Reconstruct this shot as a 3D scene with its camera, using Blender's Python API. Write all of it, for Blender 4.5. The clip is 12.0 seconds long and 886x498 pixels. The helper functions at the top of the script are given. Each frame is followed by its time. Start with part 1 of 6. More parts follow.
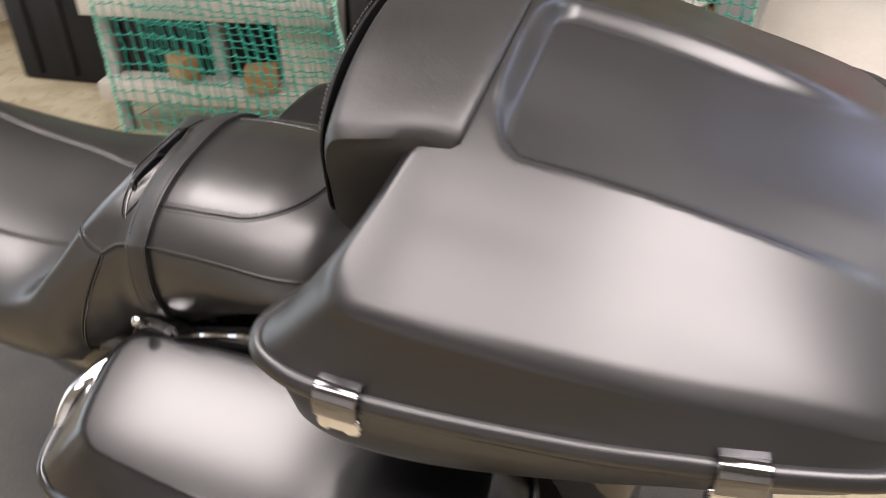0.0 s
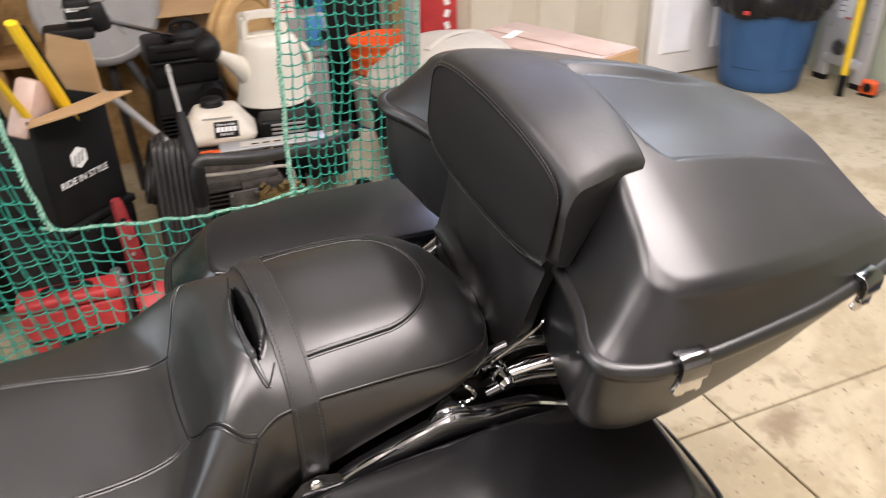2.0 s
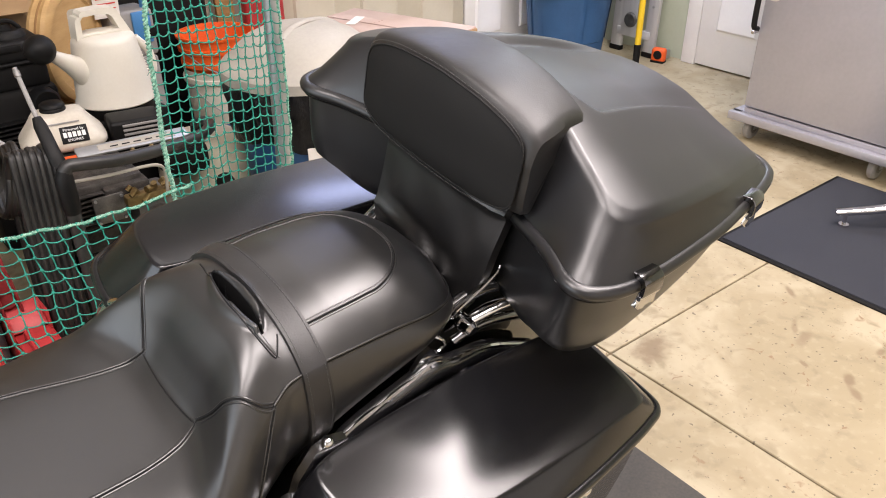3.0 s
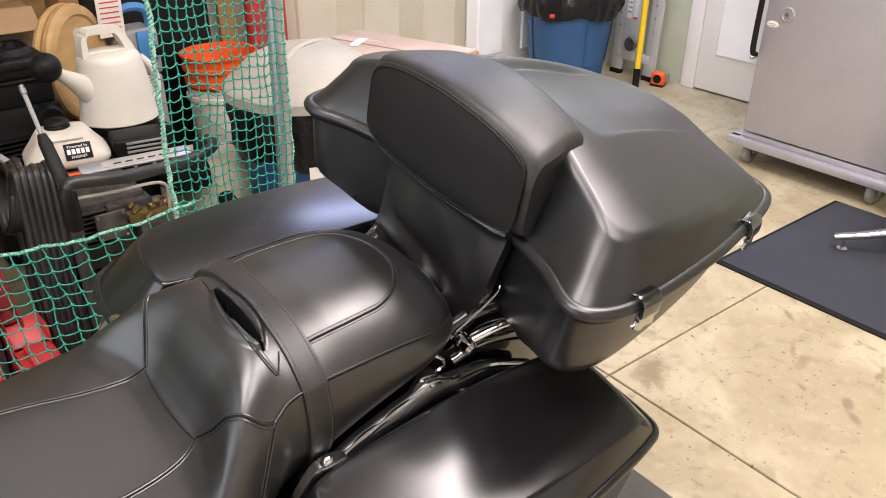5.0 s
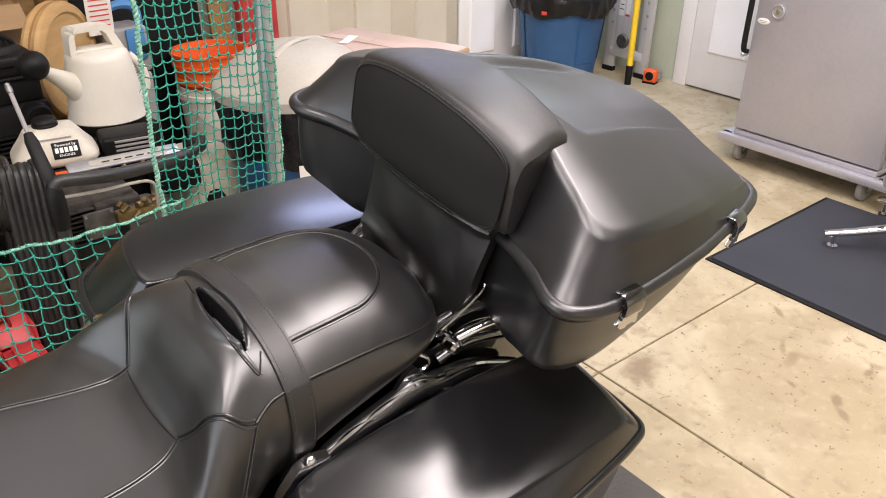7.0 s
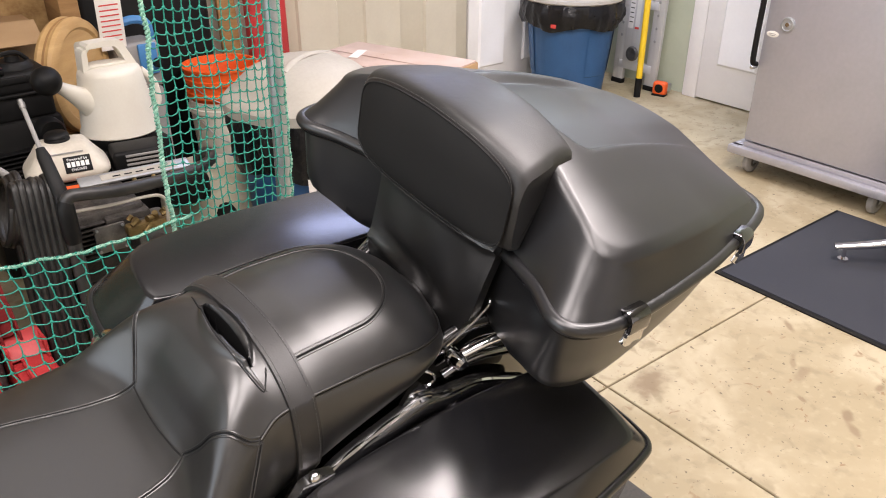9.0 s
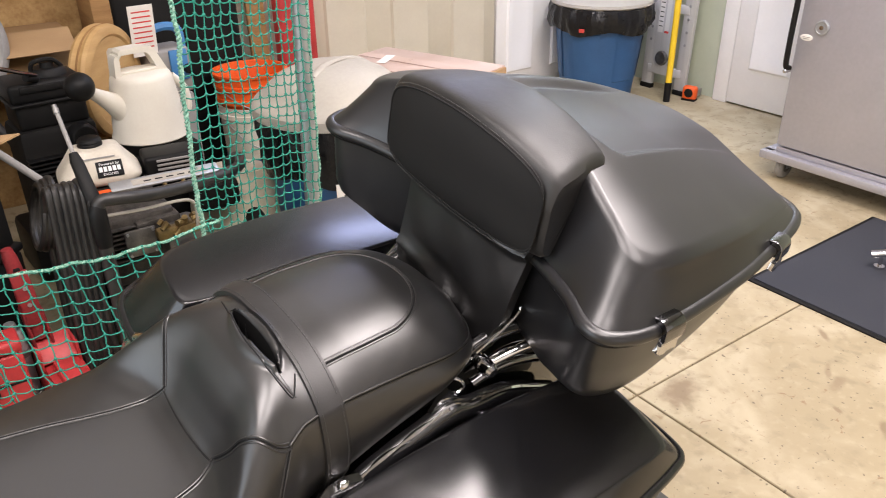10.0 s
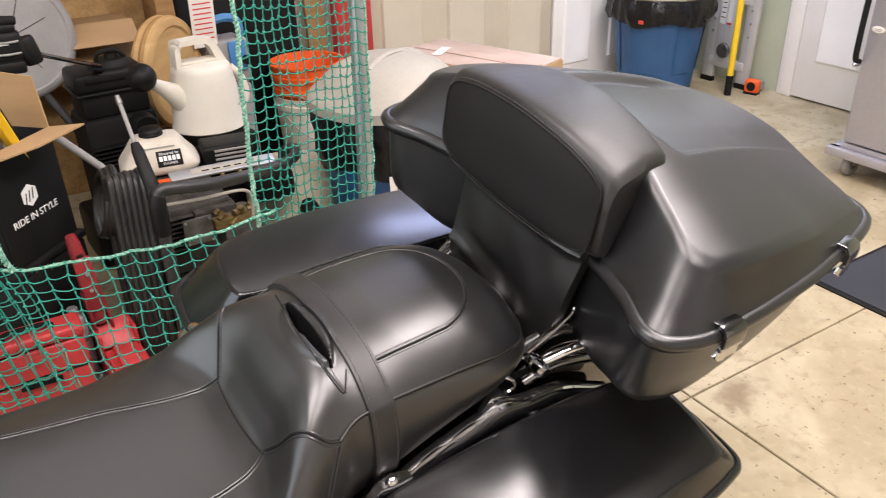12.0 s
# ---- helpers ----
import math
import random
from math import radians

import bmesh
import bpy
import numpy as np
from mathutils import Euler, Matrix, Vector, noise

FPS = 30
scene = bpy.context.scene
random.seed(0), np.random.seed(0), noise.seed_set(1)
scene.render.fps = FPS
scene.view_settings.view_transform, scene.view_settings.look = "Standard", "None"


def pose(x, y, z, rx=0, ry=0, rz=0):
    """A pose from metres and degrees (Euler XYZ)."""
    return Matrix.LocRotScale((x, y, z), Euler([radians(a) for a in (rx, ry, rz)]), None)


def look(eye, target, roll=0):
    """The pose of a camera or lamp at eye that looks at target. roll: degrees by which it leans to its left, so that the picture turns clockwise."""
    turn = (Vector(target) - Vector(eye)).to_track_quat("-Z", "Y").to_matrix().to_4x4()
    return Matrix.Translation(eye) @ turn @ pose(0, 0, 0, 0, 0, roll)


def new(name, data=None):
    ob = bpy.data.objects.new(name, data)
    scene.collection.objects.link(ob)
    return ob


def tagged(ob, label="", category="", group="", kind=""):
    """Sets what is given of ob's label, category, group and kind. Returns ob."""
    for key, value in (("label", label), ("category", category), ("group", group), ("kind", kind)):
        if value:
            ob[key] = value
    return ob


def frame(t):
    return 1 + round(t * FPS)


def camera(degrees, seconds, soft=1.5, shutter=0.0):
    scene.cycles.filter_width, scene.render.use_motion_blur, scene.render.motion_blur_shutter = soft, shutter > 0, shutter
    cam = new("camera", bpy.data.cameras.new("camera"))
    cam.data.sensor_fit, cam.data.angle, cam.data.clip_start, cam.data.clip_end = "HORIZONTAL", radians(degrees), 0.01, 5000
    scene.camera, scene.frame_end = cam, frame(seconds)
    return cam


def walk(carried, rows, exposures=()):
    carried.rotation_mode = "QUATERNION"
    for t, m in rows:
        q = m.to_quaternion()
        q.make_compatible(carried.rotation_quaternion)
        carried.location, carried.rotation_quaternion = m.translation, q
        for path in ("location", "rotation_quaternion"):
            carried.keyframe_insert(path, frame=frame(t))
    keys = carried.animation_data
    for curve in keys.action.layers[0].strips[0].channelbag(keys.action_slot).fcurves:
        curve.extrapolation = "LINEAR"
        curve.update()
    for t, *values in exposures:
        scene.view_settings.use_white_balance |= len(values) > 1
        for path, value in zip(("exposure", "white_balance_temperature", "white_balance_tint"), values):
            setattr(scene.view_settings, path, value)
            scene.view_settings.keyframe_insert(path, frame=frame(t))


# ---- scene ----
cam = camera(59.7, 12.0, 1.0, 0.6)
PATH = [
    (0, (0.2264, -0.7085, 1.1812), (-0.3720, 0.7778, 0.0696), 0.21),
    (0.5, (0.0608, -0.7221, 1.1855), (-0.1605, 0.8767, 0.0912), -3.55),
    (1, (-0.1653, -0.7728, 1.1873), (0.2836, 0.8236, 0.1613), -3.49),
    (1.5, (-0.3088, -0.8274, 1.2160), (0.1963, 0.7906, 0.2520), -1.56),
    (2, (-0.4530, -0.8249, 1.2326), (0.1892, 0.7521, 0.2824), -1.52),
    (2.5, (-0.6020, -0.7925, 1.2196), (0.3364, 0.6192, 0.2556), -2.50),
    (3, (-0.6579, -0.8058, 1.2418), (0.3833, 0.5222, 0.2646), -0.33),
    (5, (-0.6647, -0.8107, 1.2462), (0.3936, 0.5354, 0.3132), 0.30),
    (5.5, (-0.6655, -0.8200, 1.2440), (0.3980, 0.5216, 0.3103), 0.18),
    (6, (-0.6699, -0.8167, 1.2423), (0.3964, 0.5209, 0.3062), 0.22),
    (6.5, (-0.6610, -0.8163, 1.2436), (0.4051, 0.5195, 0.3046), 0.32),
    (8.5, (-0.6417, -0.8209, 1.2522), (0.4193, 0.5292, 0.3281), 0.14),
    (9, (-0.6453, -0.8207, 1.2536), (0.4074, 0.5426, 0.3395), -0.06),
    (9.5, (-0.6459, -0.8184, 1.2546), (0.3883, 0.5642, 0.3484), -0.35),
    (10, (-0.6443, -0.8100, 1.2499), (0.3603, 0.5968, 0.3476), -0.80),
    (10.5, (-0.6473, -0.8046, 1.2525), (0.3199, 0.6292, 0.3518), -1.39),
    (11, (-0.6443, -0.7956, 1.2511), (0.2612, 0.6758, 0.3470), -2.02),
    (11.5, (-0.6530, -0.7828, 1.2518), (0.2181, 0.7054, 0.3413), -1.74),
    (12, (-0.6400, -0.7981, 1.2525), (0.2520, 0.6717, 0.3324), -1.66),
]
walk(cam, [(t, look(eye, target, roll)) for t, eye, target, roll in PATH], [(0.0, 0.03), (1.0, 0.08), (2.0, 0.20), (12.0, 0.20)])

# ---- light ----
world = bpy.data.worlds.new("sky")
scene.world = world
world.use_nodes = True
wn = world.node_tree
sky = wn.nodes.new("ShaderNodeTexSky")
sky.sky_type = "NISHITA"
sky.sun_disc = False
sky.sun_elevation, sky.sun_rotation = radians(35), radians(200)
wn.links.new(sky.outputs[0], wn.nodes["Background"].inputs[0])
wn.nodes["Background"].inputs[1].default_value = 0.12


def area_lamp(name, x, y, z, sx, sy, watts, colour, rx=0, ry=0, rz=0):
    data = bpy.data.lights.new(name, "AREA")
    data.shape, data.size, data.size_y, data.energy, data.color = "RECTANGLE", sx, sy, watts, colour
    ob = new(name, data)
    ob.matrix_world = pose(x, y, z, rx, ry, rz)
    return ob


WARM = (1.0, 0.885, 0.885)
COOL = (0.36, 0.46, 1.0)
area_lamp("shop_light_lamp", 1.21, -0.13, 2.54, 1.0, 0.60, 44, WARM)
area_lamp("shop_light_lamp", -1.30, -0.25, 2.54, 1.2, 0.7, 34, WARM)
area_lamp("shop_light_lamp", 0.45, -0.58, 2.54, 1.8, 0.34, 32, WARM)
area_lamp("shop_light_lamp", 1.75, 2.12, 2.54, 0.9, 0.4, 12, COOL)
# unseen bluish fill, added to brighten the white doors
area_lamp("shop_light_lamp", 2.40, 1.40, 2.54, 0.8, 0.3, 19, (0.72, 0.81, 1.0))
# added fill with no known source, lifts the sheen on the front seat
area_lamp("shop_light_lamp", 0.20, 1.22, 2.54, 1.4, 0.60, 3.0, (1.0, 0.92, 0.94))
area_lamp("shop_light_lamp", -0.45, -1.20, 2.54, 1.5, 0.34, 24, WARM)
# broad fill from the west, standing in an assumed doorway out of view
area_lamp("door_daylight", -2.96, 0.15, 1.15, 2.4, 2.1, 38, (0.92, 0.95, 1.0), 90, 0, -90)

# ---- materials ----
def material(name, c1, c2=None, rough=0.5, rough2=None, metal=0.0, scale=6.0, fine=180.0, bump=0.15, depth=0.0006,
             fine_mix=0.25, coat=0.0, spec=0.5, island=0.0, stretch=(1, 1, 1), warp=0.0):
    """Two scales of noise between c1 and c2, gloss that varies with them, and a fine relief."""
    m = bpy.data.materials.new(name)
    m.use_nodes = True
    n, l = m.node_tree.nodes, m.node_tree.links
    b = n["Principled BSDF"]
    b.inputs["Metallic"].default_value = metal
    b.inputs["Specular IOR Level"].default_value = spec
    b.inputs["Coat Weight"].default_value = coat
    b.inputs["Coat Roughness"].default_value = 0.12
    co = n.new("ShaderNodeTexCoord")
    mp = n.new("ShaderNodeMapping")
    mp.inputs["Scale"].default_value = stretch
    l.new(co.outputs["Object"], mp.inputs[0])
    big = n.new("ShaderNodeTexNoise")
    big.inputs["Scale"].default_value = scale
    big.inputs["Detail"].default_value = 5
    big.inputs["Distortion"].default_value = warp
    small = n.new("ShaderNodeTexNoise")
    small.inputs["Scale"].default_value = fine
    small.inputs["Detail"].default_value = 3
    l.new(mp.outputs[0], big.inputs[0])
    l.new(mp.outputs[0], small.inputs[0])
    both = n.new("ShaderNodeMix")
    both.inputs[0].default_value = fine_mix
    l.new(big.outputs[0], both.inputs[2])
    l.new(small.outputs[0], both.inputs[3])
    spread = n.new("ShaderNodeMapRange")
    spread.inputs[1].default_value, spread.inputs[2].default_value = 0.3, 0.7
    l.new(both.outputs[0], spread.inputs[0])
    mix = n.new("ShaderNodeMix")
    mix.data_type = "RGBA"
    mix.inputs[6].default_value = (*c1, 1)
    mix.inputs[7].default_value = (*(c2 or [v * 0.8 for v in c1]), 1)
    l.new(spread.outputs[0], mix.inputs[0])
    colour = mix.outputs[2]
    if island:
        geo = n.new("ShaderNodeObjectInfo")
        val = n.new("ShaderNodeMapRange")
        val.inputs[3].default_value, val.inputs[4].default_value = 1 - island, 1 + island
        l.new(geo.outputs["Random"], val.inputs[0])
        hs = n.new("ShaderNodeHueSaturation")
        l.new(val.outputs[0], hs.inputs["Value"])
        l.new(colour, hs.inputs["Color"])
        colour = hs.outputs[0]
    l.new(colour, b.inputs["Base Color"])
    ro = n.new("ShaderNodeMapRange")
    ro.inputs[3].default_value, ro.inputs[4].default_value = rough, rough2 if rough2 is not None else min(1, rough * 1.15)
    l.new(spread.outputs[0], ro.inputs[0])
    l.new(ro.outputs[0], b.inputs["Roughness"])
    if bump:
        bu = n.new("ShaderNodeBump")
        bu.inputs["Strength"].default_value = bump
        bu.inputs["Distance"].default_value = depth
        l.new(small.outputs[0], bu.inputs["Height"])
        l.new(bu.outputs[0], b.inputs["Normal"])
    return m


def glow(name, colour, strength):
    m = bpy.data.materials.new(name)
    m.use_nodes = True
    b = m.node_tree.nodes["Principled BSDF"]
    b.inputs["Base Color"].default_value = (0.8, 0.8, 0.8, 1)
    b.inputs["Emission Color"].default_value = (*colour, 1)
    b.inputs["Emission Strength"].default_value = strength
    return m


SATIN = material("satin_black_paint", (0.0050, 0.0050, 0.0060), (0.0070, 0.0070, 0.0078), 0.19, 0.225, fine=900, bump=0.02, depth=0.0002, scale=3, spec=0.7)
DENIM = material("matte_black_paint", (0.0070, 0.0070, 0.0080), (0.0095, 0.0095, 0.0102), 0.33, 0.37, fine=900, bump=0.03, depth=0.0002, scale=3, spec=0.66)
LEATHER = material("black_vinyl", (0.0055, 0.0055, 0.0060), (0.0085, 0.0083, 0.0083), 0.31, 0.40, fine=900, bump=0.04, depth=0.0002, scale=9, spec=1.0)
LEATHER_SOFT = material("black_vinyl_soft", (0.008, 0.008, 0.008), (0.013, 0.012, 0.012), 0.38, 0.52, fine=480, bump=0.25, depth=0.0006, scale=14, spec=0.6)
LEATHER_FLAT = material("perforated_black_vinyl", (0.0065, 0.0065, 0.0068), (0.010, 0.010, 0.010), 0.62, 0.72, fine=900, bump=0.35, depth=0.0004, scale=12, spec=0.22)
THREAD = material("grey_thread", (0.032, 0.032, 0.032), (0.05, 0.05, 0.047), 0.5, fine=1500)
def wrinkled(m, scale, depth, strength):
    """Adds soft pulls and creases of a padded cover under the grain."""
    n, l = m.node_tree.nodes, m.node_tree.links
    co = n.new("ShaderNodeTexCoord")
    tex = n.new("ShaderNodeTexNoise")
    tex.inputs["Scale"].default_value, tex.inputs["Detail"].default_value, tex.inputs["Distortion"].default_value = scale, 2.5, 0.8
    l.new(co.outputs["Object"], tex.inputs[0])
    bu = n.new("ShaderNodeBump")
    bu.inputs["Strength"].default_value, bu.inputs["Distance"].default_value = strength, depth
    l.new(tex.outputs[0], bu.inputs["Height"])
    grain = [k for k in n if k.bl_idname == "ShaderNodeBump" and k != bu][0]
    l.new(bu.outputs[0], grain.inputs["Normal"])


wrinkled(LEATHER, 22, 0.004, 0.08)
wrinkled(LEATHER_SOFT, 30, 0.005, 0.08)
# dark base colour paints dim reflections into the latch caps and bag rails
DARK_CHROME = material("darkened_chrome", (0.22, 0.218, 0.228), (0.16, 0.16, 0.17), 0.06, 0.12, 1.0, fine=300, bump=0.02)
CHROME = material("chrome", (0.68, 0.68, 0.70), (0.60, 0.60, 0.62), 0.05, 0.10, 1.0, fine=300, bump=0.02)
GLOSS_BLACK = material("gloss_black_paint", (0.008, 0.008, 0.009), (0.011, 0.011, 0.012), 0.10, 0.18, coat=0.6, bump=0.02)
RUBBER = material("black_rubber", (0.005, 0.005, 0.005), (0.012, 0.011, 0.010), 0.6, 0.75, fine=250, bump=0.3, spec=0.18)
PLASTIC_BLACK = material("black_plastic", (0.004, 0.004, 0.0044), (0.010, 0.0096, 0.009), 0.42, 0.6, fine=220, bump=0.15, spec=0.2)
RED_LENS = material("red_lens", (0.35, 0.01, 0.02), (0.28, 0.01, 0.015), 0.12, bump=0.0)
CAST = material("cast_aluminium", (0.27, 0.26, 0.25), (0.10, 0.095, 0.09), 0.38, 0.6, 0.85, scale=25, fine=300, bump=0.4, depth=0.001)
GREASY = material("greasy_metal", (0.11, 0.10, 0.09), (0.028, 0.025, 0.022), 0.35, 0.6, 0.5, scale=38, fine=260, bump=0.5, depth=0.002)
STEEL = material("galvanised_steel", (0.50, 0.51, 0.52), (0.36, 0.37, 0.38), 0.4, 0.55, 0.8, scale=18, fine=120, bump=0.1)
ALU = material("brushed_aluminium", (0.66, 0.66, 0.66), (0.56, 0.56, 0.56), 0.40, 0.52, 0.35, scale=4, fine=90, bump=0.05, stretch=(1, 12, 1))
CABINET = material("satin_stainless", (0.47, 0.46, 0.50), (0.39, 0.385, 0.415), 0.40, 0.50, 0.55, scale=2.5, fine=60, bump=0.05)


def concrete(name, pale, warm, stains):
    """Trowelled slab: cloudy colour, brown spots, dark specks and soft old stains, each (x, y, length, width, turn, depth)."""
    m = bpy.data.materials.new(name)
    m.use_nodes = True
    n, l = m.node_tree.nodes, m.node_tree.links
    b = n["Principled BSDF"]
    co = n.new("ShaderNodeTexCoord").outputs["Object"]

    def noise_at(scale, detail=4.0, warp=0.0):
        t = n.new("ShaderNodeTexNoise")
        t.inputs["Scale"].default_value, t.inputs["Detail"].default_value, t.inputs["Distortion"].default_value = scale, detail, warp
        l.new(co, t.inputs[0])
        return t.outputs[0]

    def ramp(src, lo, hi, to=1.0):
        r = n.new("ShaderNodeMapRange")
        r.interpolation_type = "SMOOTHSTEP"
        r.inputs[1].default_value, r.inputs[2].default_value, r.inputs[3].default_value, r.inputs[4].default_value = lo, hi, 0.0, to
        l.new(src, r.inputs[0])
        return r.outputs[0]

    def blend(base, colour, mask):
        x = n.new("ShaderNodeMix")
        x.data_type = "RGBA"
        l.new(mask, x.inputs[0])
        if isinstance(base, tuple):
            x.inputs[6].default_value = (*base, 1)
        else:
            l.new(base, x.inputs[6])
        x.inputs[7].default_value = (*colour, 1)
        return x.outputs[2]

    c = blend(pale, warm, ramp(noise_at(2.9, 6, 0.8), 0.40, 0.62))
    c = blend(c, tuple(v * 0.80 for v in warm), ramp(noise_at(17, 5, 0.5), 0.52, 0.72, 0.8))
    c = blend(c, tuple(min(1, v * 1.10) for v in pale), ramp(noise_at(42, 3), 0.50, 0.80, 0.35))
    c = blend(c, (0.22, 0.135, 0.07), ramp(noise_at(22, 3, 1.6), 0.64, 0.76, 0.8))
    c = blend(c, (0.11, 0.085, 0.055), ramp(noise_at(60, 2), 0.66, 0.73, 0.8))
    c = blend(c, (0.14, 0.10, 0.06), ramp(noise_at(125, 2), 0.70, 0.76, 0.55))
    for x, y, length, width, turn, depth in stains:
        mp = n.new("ShaderNodeMapping")
        mp.vector_type = "TEXTURE"
        mp.inputs["Location"].default_value = (x, y, 0)
        mp.inputs["Rotation"].default_value = (0, 0, radians(turn))
        mp.inputs["Scale"].default_value = (length, width, 1)
        l.new(co, mp.inputs[0])
        far = n.new("ShaderNodeVectorMath")
        far.operation = "LENGTH"
        l.new(mp.outputs[0], far.inputs[0])
        add = n.new("ShaderNodeMath")
        add.operation = "MULTIPLY_ADD"
        l.new(noise_at(30, 3), add.inputs[0])
        add.inputs[1].default_value = 1.1
        l.new(far.outputs["Value"], add.inputs[2])
        inv = n.new("ShaderNodeMath")
        inv.operation = "SUBTRACT"
        inv.inputs[0].default_value = 2.0
        l.new(add.outputs[0], inv.inputs[1])
        c = blend(c, (0.20, 0.145, 0.085), ramp(inv.outputs[0], 0.25, 1.15, depth))
    l.new(c, b.inputs["Base Color"])
    rough = n.new("ShaderNodeMapRange")
    rough.inputs[3].default_value, rough.inputs[4].default_value = 0.50, 0.80
    l.new(noise_at(9, 4), rough.inputs[0])
    l.new(rough.outputs[0], b.inputs["Roughness"])
    bu = n.new("ShaderNodeBump")
    bu.inputs["Strength"].default_value, bu.inputs["Distance"].default_value = 0.3, 0.0015
    l.new(noise_at(55, 5), bu.inputs["Height"])
    l.new(bu.outputs[0], b.inputs["Normal"])
    return m


CONCRETE = concrete("concrete", (0.420, 0.358, 0.240), (0.320, 0.262, 0.160), [
    (0.769, 0.130, 0.080, 0.045, 20, 0.9), (1.049, -0.254, 0.030, 0.016, 30, 0.9), (1.01, -0.29, 0.040, 0.014, 55, 0.8), (1.123, -0.093, 0.05, 0.02, 10, 0.6), (1.30, 0.05, 0.035, 0.012, 50, 0.8), (1.22, -0.25, 0.022, 0.012, 10, 0.8), (1.02, -0.15, 0.016, 0.008, 70, 0.8), (1.15, -0.05, 0.05, 0.010, 30, 0.6), (1.05, -0.42, 0.09, 0.04, 60, 0.35), (1.45, 0.55, 0.12, 0.07, 15, 0.3)])
STAIN = material("oil_stain", (0.20, 0.155, 0.10), (0.33, 0.27, 0.18), 0.7, fine=40, scale=14)
WALL_GREEN = material("pale_green_wall", (0.49, 0.52, 0.40), (0.44, 0.47, 0.36), 0.7, fine=90, bump=0.2)
WALL_CREAM = material("cream_wall", (0.62, 0.57, 0.47), (0.56, 0.51, 0.42), 0.75, fine=90, bump=0.2)
WHITE_PAINT = material("white_paint", (0.85, 0.84, 0.83), (0.79, 0.78, 0.77), 0.45, 0.6, fine=80, bump=0.08)
BEIGE_PAINT = material("beige_door_paint", (0.58, 0.53, 0.42), (0.52, 0.47, 0.37), 0.5, 0.62, fine=80, bump=0.08)
CEILING = material("painted_ceiling_board", (0.52, 0.505, 0.49), (0.45, 0.435, 0.42), 0.85, fine=60)
DUSTY_MAT = material("dusty_rubber_mat", (0.040, 0.038, 0.036), (0.085, 0.078, 0.068), 0.7, 0.9, scale=9, fine=160, bump=0.4, depth=0.0015, fine_mix=0.5)
MAT = material("charcoal_mat", (0.017, 0.019, 0.028), (0.034, 0.036, 0.045), 0.75, 0.95, scale=5, fine=420, bump=0.6, depth=0.002)
BLUE_BIN = material("blue_plastic", (0.030, 0.105, 0.26), (0.022, 0.08, 0.20), 0.42, 0.6, scale=7, fine=160, bump=0.12)
BAG_BLACK = material("black_bin_bag", (0.005, 0.005, 0.006), (0.011, 0.011, 0.012), 0.24, 0.4, scale=20, fine=60, bump=0.7, depth=0.006, spec=0.35)
LID_GREY = material("weathered_grey_plastic", (0.42, 0.39, 0.335), (0.33, 0.305, 0.26), 0.5, 0.7, scale=5, fine=110, bump=0.1)
WHITE_PLASTIC = material("white_plastic", (0.67, 0.64, 0.56), (0.60, 0.56, 0.48), 0.42, 0.58, scale=7, fine=150, bump=0.08)
CREAM_PLASTIC = material("cream_plastic", (0.62, 0.55, 0.42), (0.50, 0.43, 0.32), 0.5, 0.7, scale=6, fine=100, bump=0.15)
TANK_WHITE = material("dusty_white_enamel", (0.66, 0.61, 0.52), (0.50, 0.45, 0.36), 0.4, 0.7, scale=12, fine=140, bump=0.1)
ORANGE = material("orange_plastic", (0.80, 0.115, 0.015), (0.68, 0.085, 0.012), 0.42, 0.55, fine=120, bump=0.08)
YELLOW = material("yellow_paint", (0.82, 0.56, 0.02), (0.70, 0.45, 0.015), 0.4, 0.6, fine=150, bump=0.1)
RED = material("red_enamel", (0.52, 0.040, 0.042), (0.36, 0.028, 0.030), 0.35, 0.6, scale=14, fine=160, bump=0.15)
# darker copy of RED, shade on the jack's socket put into the colour
RED_SHADED = material("shaded_red_enamel", (0.27, 0.020, 0.024), (0.13, 0.012, 0.014), 0.4, 0.65, scale=20, fine=160, bump=0.2)
CARD = material("cardboard", (0.37, 0.235, 0.115), (0.29, 0.18, 0.085), 0.8, 0.9, scale=5, fine=220, bump=0.25, stretch=(1, 1, 6))
CARD_TAPE = material("pinkish_film", (0.40, 0.27, 0.22), (0.52, 0.40, 0.35), 0.25, 0.45, scale=9, fine=70, bump=0.3)
PLYWOOD = material("plywood", (0.36, 0.20, 0.075), (0.22, 0.115, 0.04), 0.65, 0.8, scale=5, fine=60, bump=0.3, stretch=(1, 1, 9))
OSB = material("chipboard", (0.50, 0.33, 0.14), (0.24, 0.13, 0.045), 0.7, 0.85, scale=22, fine=90, bump=0.5, fine_mix=0.35)
WOOD_DISC = material("turned_wood", (0.50, 0.32, 0.13), (0.38, 0.225, 0.085), 0.5, 0.65, scale=6, fine=70, bump=0.15, stretch=(1, 6, 1))
GREY_PAINT = material("grey_paint", (0.30, 0.29, 0.275), (0.22, 0.21, 0.20), 0.55, 0.75, scale=8, fine=120, bump=0.15)
NET = material("green_twine", (0.014, 0.25, 0.18), (0.008, 0.155, 0.112), 0.6, 0.75, scale=60, fine=900, bump=0.3, island=0.0)
NET_EDGE = material("pale_green_cord", (0.014, 0.23, 0.145), (0.42, 0.63, 0.50), 0.7, 0.85, scale=120, fine=600, bump=0.8, depth=0.004)
PAPER = material("paper", (0.75, 0.72, 0.66), (0.68, 0.65, 0.6), 0.8)
INK = material("print_black", (0.005, 0.005, 0.0055), (0.009, 0.009, 0.009), 0.5, bump=0.0, spec=0.2)
